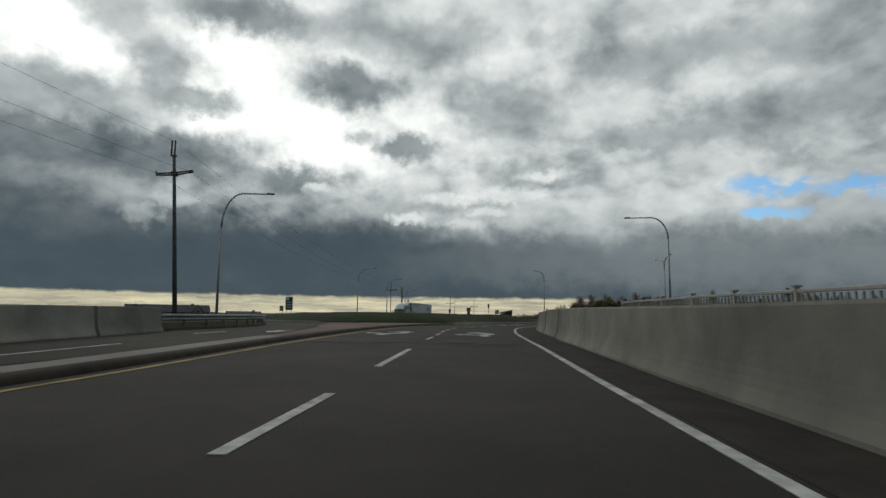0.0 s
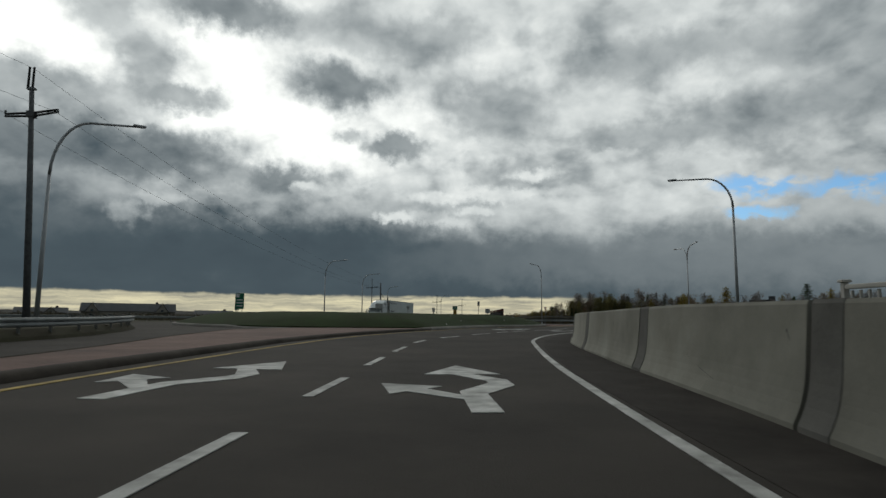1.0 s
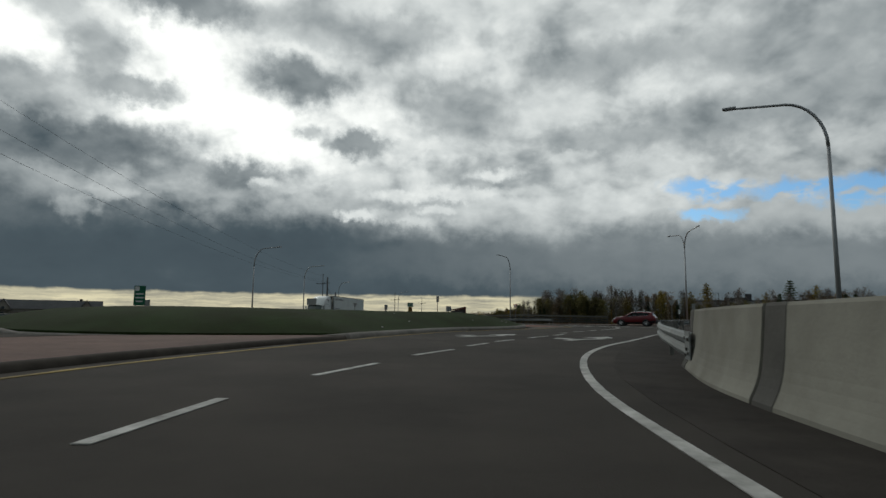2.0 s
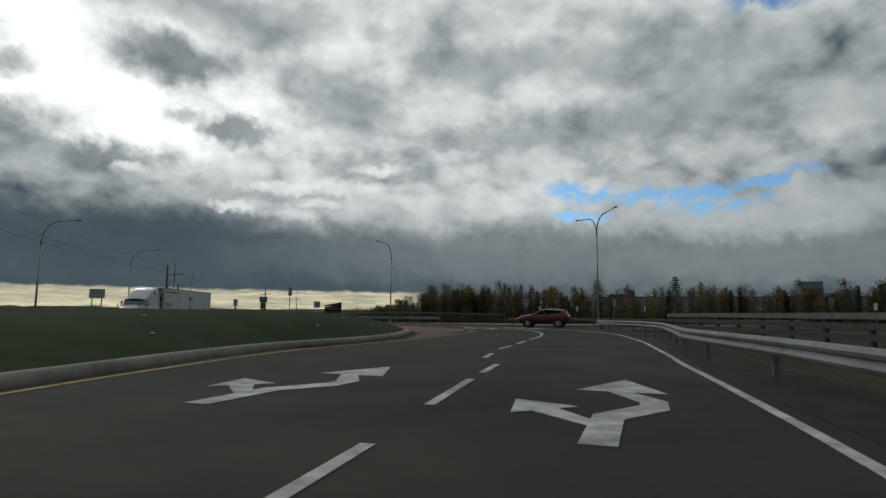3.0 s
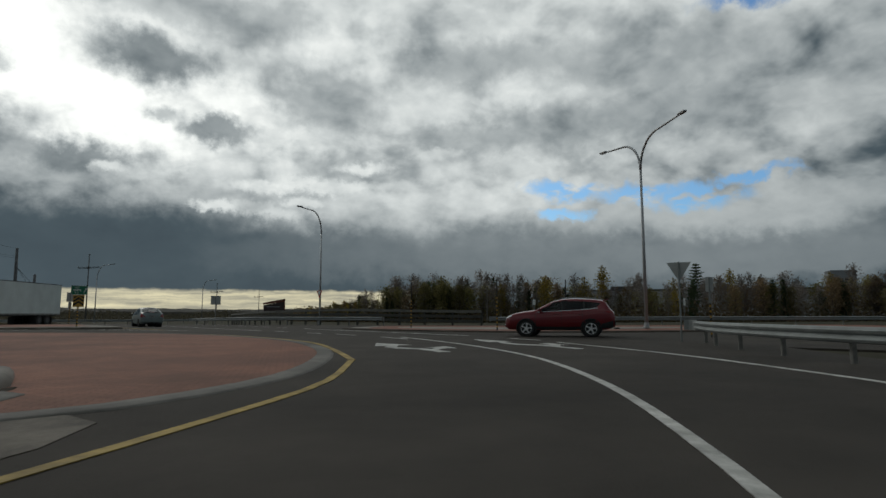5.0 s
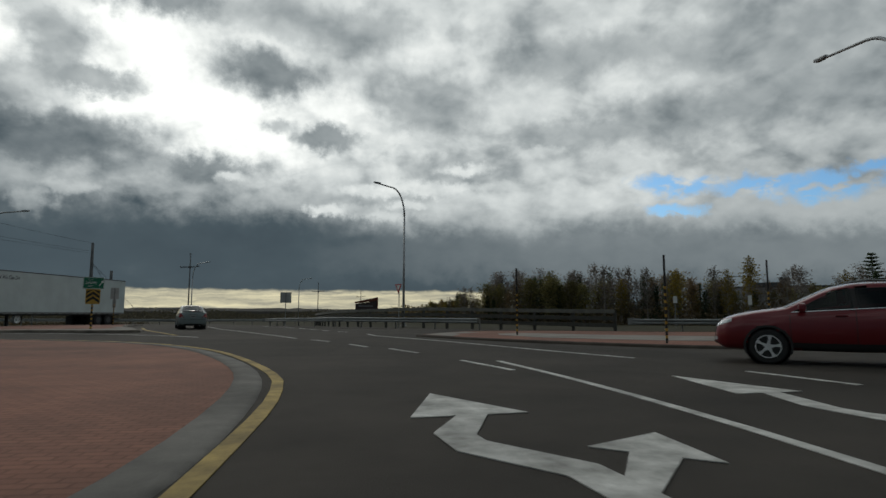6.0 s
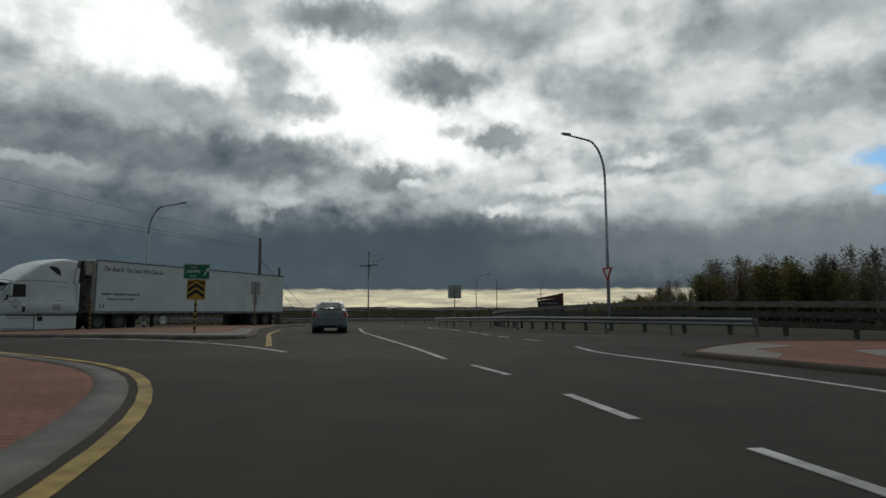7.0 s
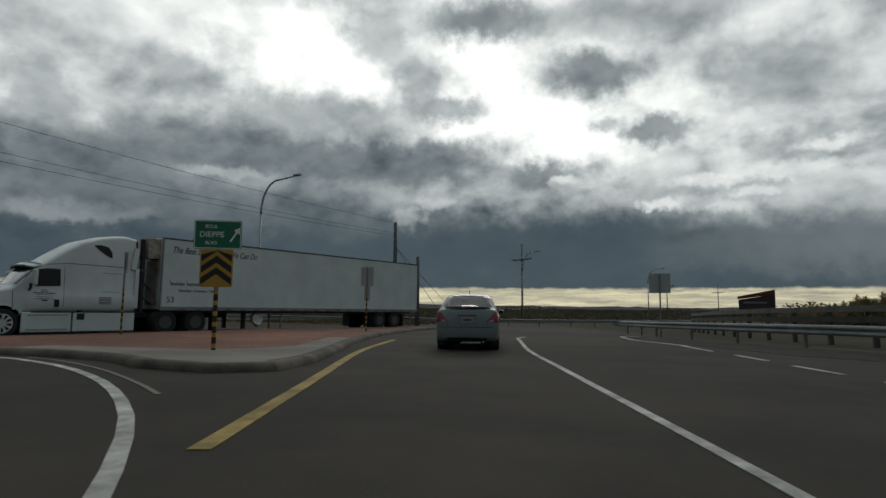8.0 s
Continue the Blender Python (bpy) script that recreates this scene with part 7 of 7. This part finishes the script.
def woods():
    rnd = random.Random(11)
    kinds = [
        broadleaf(1, 7.8, 1.15, LEAF_GOLD, 1100, BIRCH, "slender birch with thinning golden leaves"),
        broadleaf(2, 7.0, 1.45, LEAF_OLIVE, 1500, BARK, "roadside tree with dull olive autumn leaves"),
        broadleaf(3, 6.8, 1.4, LEAF_RUST, 1200, BARK, "roadside tree with sparse rust-brown leaves"),
        broadleaf(4, 7.6, 1.3, TWIGS, 700, BIRCH, "nearly bare grey-brown tree"),
        broadleaf(5, 6.2, 1.6, LEAF_OLIVE, 1500, BARK, "bushy roadside tree with olive leaves"),
        conifer(6, 7.2, 1.35, "dark green spruce among the autumn trees"),
        conifer(7, 5.6, 1.4, "small dark green spruce"),
        broadleaf(8, 8.0, 1.35, TWIGS, 800, BIRCH, "tall bare twiggy tree"),
    ]
    edge = smooth_line([(16, 214), (24, 192), (36, 177), (50, 165), (66, 157), (84, 149), (102, 137), (118, 121), (132, 99), (142, 74)], 0.85)
    used = set()
    stand = []
    for p in edge:
        stand += [p] * (4 if p.x < 44 else 3 if p.x < 62 else 2)
    for i, p in enumerate(stand):
        k = rnd.choices(range(8), (2, 3, 2.6, 5, 2.4, 3.2, 2.4, 4.5))[0]
        back = rnd.choice((0, 1, 2, 3, 5, 8, 12))
        q = p + Vector((0.55, 0.83, 0)) * back + Vector((rnd.gauss(0, 1), rnd.gauss(0, 1), 0))
        grow = float(np.interp(p.x, (16, 24, 30, 36, 50, 60, 100, 130), (0.32, 0.62, 0.98, 1.06, 0.98, 0.9, 0.95, 1.2))) * rnd.uniform(0.72, 1.12) * (1 + 0.012 * back)
        m = pose(q.x, q.y, gz(q.y) - 0.05, 0, 0, rnd.uniform(0, 360))
        t = kinds[k]
        if k not in used:
            t.matrix_basis = m
            t.scale = (grow, grow, grow)
            used.add(k)
        else:
            c = copy_thing(t, m)
            c.scale = (grow, grow, grow)
    for k, t in enumerate(kinds):
        if k not in used:
            t.matrix_basis = pose(60 + 3 * k, 172, gz(172))
    pine = tagged(empty("pine", pose(86.9, 164.8, gz(164))), "tall dark pine with ragged flat tiers", "tree", "roadside trees")
    bm = tube(bmesh.new(), [(0, 0, -0.3), (0.1, 0, 6), (0, 0, 11.0)], 0.2, 0.03, 8)
    tufts = []
    for k in range(13):
        z, r = 3.6 + 0.58 * k, (2.0, 2.5, 2.3, 2.7, 2.2, 2.5, 1.9, 2.2, 1.6, 1.7, 1.1, 0.9, 0.5)[k]
        for a in range(7):
            w, rr = a * 0.9 + k * 0.7, r * rnd.uniform(0.65, 1.1)
            tip = Vector((math.cos(w) * rr, math.sin(w) * rr, z + 0.18 * rr))
            tube(bm, [(0, 0, z - 0.1), tip], 0.035, 0.012, 4)
            for j in range(34):
                f = rnd.uniform(0.3, 1.05)
                tufts.append((Vector((0, 0, z)).lerp(tip, f) + Vector((rnd.gauss(0, 0.2), rnd.gauss(0, 0.2), abs(rnd.gauss(0, 0.09)))), rnd.uniform(0.7, 1.2)))
    part("trunk", bm, BARK, pine)
    share("crown", quads("crown", tufts, 0.17, CONIFER, rnd, 0.6), pine, Matrix.Identity(4))
    pine.scale = (0.78, 0.78, 1.0)
    for x, y, g in ((64.8, 160.9, 1.22), (60.0, 158.5, 0.95), (77, 158, 0.95), (55, 163, 1.0)):
        c = copy_thing(kinds[0], pose(x, y, gz(y), 0, 0, x * 7))
        c.scale = (g, g, g)


woods()


def scrub():
    """Undergrowth: low brush along the edge of the woods and in the verges."""
    rnd = random.Random(3)
    centres = []
    edge = smooth_line([(12, 216), (24, 188), (36, 174), (50, 162), (66, 154), (84, 146), (102, 134), (118, 118), (134, 96), (146, 70)], 1.0)
    for i in range(42000):
        p = rnd.choice(edge) + Vector((rnd.gauss(0, 1.2), rnd.gauss(0, 1.2), 0)) + Vector((0.55, 0.83, 0)) * rnd.uniform(0, 16)
        top = 2.6 + 1.6 * noise.noise(Vector((p.x * 0.15, p.y * 0.15, 0)))
        centres.append((Vector((p.x, p.y, gz(p.y) + rnd.random() ** 1.6 * 1.1 * top)), rnd.uniform(0.7, 1.8)))
    tagged(new("undergrowth", quads("undergrowth", centres, 0.2, SCRUB, rnd)), "brown autumn undergrowth at the edge of the woods", "undergrowth", kind="stuff")
    centres = []
    for i in range(9000):
        a, r = rnd.uniform(0.1, 1.0), rnd.uniform(3, 60)
        x, y = rnd.choice(((rnd.uniform(-45, -22), rnd.uniform(150, 175)), (rnd.uniform(-60, -18), rnd.uniform(44, 62)), (rnd.uniform(-34, -16), rnd.uniform(16, 45))))
        if not inside(x, y, ROAD_EDGE):
            centres.append((Vector((x, y, gz(y) + abs(rnd.gauss(0, 0.10)))), rnd.uniform(0.4, 0.9)))
    tagged(new("verge_weeds", quads("verge_weeds", centres, 0.2, SCRUB, rnd)), "dry brown weeds on the verges", "weeds", kind="stuff")


scrub()


def far_brush():
    """The belt of brush and low trees across the fields."""
    rnd = random.Random(4)
    centres = []
    for i in range(44000):
        a = radians(rnd.uniform(-75, 9))
        r = rnd.uniform(150, 230) if a < radians(-2) else rnd.uniform(190, 250)
        x, y = math.sin(a) * r, 80 + math.cos(a) * r
        if inside(x, y, ROAD_EDGE) or y < 176:
            continue
        top = 1.9 + 1.5 * noise.noise(Vector((x * 0.06, y * 0.06, 2)))
        centres.append((Vector((x, y, gz(y) + rnd.random() ** 1.6 * 1.1 * top)), rnd.uniform(0.7, 1.7)))
    tagged(new("field_brush", quads("field_brush", centres, 0.22, FIELD_BRUSH, rnd)), "brown brush and low trees across the fields", "brush", kind="stuff")


far_brush()


def far_hills():
    bm = bmesh.new()
    for r, h, seed in ((620, 6.5, 2), (1100, 14.5, 9)):
        rows = []
        for k in range(241):
            a = radians(-100 + 200 * k / 240)
            top = h * (0.80 + 0.30 * noise.noise(Vector((a * 7, seed, 0))) + 0.14 * noise.noise(Vector((a * 60, seed, 2))) + 0.08 * noise.noise(Vector((a * 260, seed, 5))))
            x, y = math.sin(a) * r, 60 + math.cos(a) * r
            rows.append([(x, y, -2.0), (x * 1.01, 60 + (y - 60) * 1.01, top * 0.7), (x * 1.03, 60 + (y - 60) * 1.03, top), (x * 1.3, 60 + (y - 60) * 1.3, -2.0)])
        rings(bm, rows, closed=False, caps=False)
    return tagged(part("backdrop", bm, HILL), "low wooded hills on the horizon", "hills", kind="structure")


far_hills()


def factory():
    a, b = Vector((78, 196, 0)), Vector((196, 128, 0))
    d = (b - a)
    turn = math.degrees(math.atan2(d.y, d.x))
    root = tagged(empty("factory", pose(a.x, a.y, gz(190), 0, 0, turn)), "long low grey-clad factory building behind the trees", "building")
    L = d.length
    part("wall", boxed((L / 2, 12, 3.3), (L, 24, 6.6 + 0.6)), CLADDING, root)
    part("parapet", boxed((L / 2, 12, 7.0), (L + 0.3, 24.3, 0.35), bevel=0.03), ROOFING, root, "dark roof edge")
    for k in range(30):
        part("cladding_rib", boxed((2 + k * L / 31, -0.05, 3.3), (0.16, 0.12, 6.6)), CLADDING, root)
    for x, w, h in ((10.4, 5.2, 1.0), (13.9, 1.7, 2.0), (29.5, 1.6, 1.5), (33.0, 2.3, 1.3), (64, 3.2, 1.0), (92, 2.2, 1.4), (112, 3.0, 1.6)):
        part("roof_unit", boxed((x, 6, 7.1 + h / 2), (w, 3, h), bevel=0.05), ROOFING, root, "dark rooftop ventilation unit")
    for x in (16, 45, 83):
        part("loading_door", boxed((x, -0.06, 2.0), (4, 0.14, 4)), SIDING, root)
    frame_bm = bmesh.new()
    for x in (4.2, 6.4):
        tube(frame_bm, [(x, 2, 7.0), (x, 2, 9.3)], 0.06, 0.06, 6)
    tube(frame_bm, [(4.2, 2, 9.3), (6.4, 2, 9.3)], 0.06, 0.06, 6)
    part("roof_gantry", frame_bm, ROOFING, root)
    tower = tagged(empty("tower_block", pose(150, 190, gz(190), 0, 0, -34)), "pale tower block with rows of dark windows", "building")
    part("wall", boxed((0, 0, 6), (5.6, 5.6, 12.6)), TOWER, tower)
    part("roof", boxed((0, 0, 12.4), (5.8, 5.8, 0.3), bevel=0.03), TOWER, tower)
    for r in range(3):
        for c in range(4):
            w = part("window", boxed((-1.95 + 1.3 * c, -2.82, 5.5 + 2.2 * r), (1.0, 0.08, 1.3), bevel=0.01), RAIL_PAINT, tower)
            part("pane", boxed((-1.95 + 1.3 * c, -2.865, 5.5 + 2.2 * r), (0.86, 0.02, 1.16)), DARK_PANE, w)


factory()


def house(x, y, w, d, h, roof_h, turn, gable, label):
    root = tagged(empty("house", pose(x, y, gz(y), 0, 0, turn)), label, "house", "distant houses")
    part("wall", boxed((0, 0, h / 2 - 0.2), (w, d, h + 0.4)), SIDING, root)
    o = 0.5
    roof = part("roof", rings(bmesh.new(), [[(-w / 2 - o, -d / 2 - o, h), (-w / 2 - o, 0, h + roof_h), (-w / 2 - o, d / 2 + o, h)], [(w / 2 + o, -d / 2 - o, h), (w / 2 + o, 0, h + roof_h), (w / 2 + o, d / 2 + o, h)]]), ROOFING, root, "dark shingled roof")
    part("chimney", boxed((w * 0.3, 0.4, h + roof_h), (0.9, 0.9, 1.2), bevel=0.03), BARK, roof)
    for gx in gable:
        gw = 4.2
        g = part("gable", rings(bmesh.new(), [[(gx - gw / 2, yy, h - 0.3), (gx, yy, h + roof_h * 0.95), (gx + gw / 2, yy, h - 0.3)] for yy in (-d / 2 - 1.2, 0)]), SIDING, root, "pale front gable")
        for s in (-1, 1):
            part("gable_roof", rings(bmesh.new(), [[(gx + s * (gw / 2 + 0.4), yy, h - 0.6), (gx, yy, h + roof_h * 0.95 + 0.06), (gx, yy, h + roof_h * 0.95 + 0.28), (gx + s * (gw / 2 + 0.4), yy, h - 0.36)] for yy in (-d / 2 - 1.5, 0)]), ROOFING, root)
        w0 = part("window", boxed((gx, -d / 2 - 1.22, h + 0.3), (1.2, 0.1, 1.0)), RAIL_PAINT, root)
        part("pane", boxed((gx, -d / 2 - 1.28, h + 0.3), (1.0, 0.03, 0.8)), DARK_PANE, w0)
    for k in range(5):
        w0 = part("window", boxed((-w * 0.4 + k * w * 0.2, -d / 2 - 0.02, h * 0.55), (1.4, 0.1, 1.2)), RAIL_PAINT, root)
        part("pane", boxed((-w * 0.4 + k * w * 0.2, -d / 2 - 0.08, h * 0.55), (1.2, 0.03, 1.0)), DARK_PANE, w0)
    return root


house(-128, 232, 31, 11, 3.3, 3.1, 30, (-12, 11), "distant low house with a dark roof and gables")
house(-158, 226, 16, 10, 2.6, 2.0, 34, (3,), "distant low house with a dark roof")
house(-104, 252, 14, 10, 2.4, 1.8, 26, (), "small distant house with a dark roof")
house(-196, 215, 18, 10, 2.6, 2.2, 36, (-4,), "distant low house with a dark roof")

# ---- litter in the grass ----
rnd = random.Random(8)
for x, y, s in ((3.2, 64.6, 0.035), (5.6, 68.9, 0.03), (6.0, 69.5, 0.025), (-0.6, 57.6, 0.05), (-1.6, 52.4, 0.04), (4.4, 69.6, 0.03), (-1.5, 60.5, 0.035)):
    bm = bmesh.new()
    bmesh.ops.create_icosphere(bm, subdivisions=2, radius=s)
    for v in bm.verts:
        v.co = Vector((v.co.x * 1.5, v.co.y, v.co.z * 0.5)) * (1 + 0.45 * noise.noise(v.co * 14))
    tagged(part("litter", bm, LITTER, at=pose(x, y, mound_height(x, y) + s * 0.3, 0, 0, rnd.uniform(0, 180))), "crumpled pale scrap of litter in the grass", "litter", "litter")
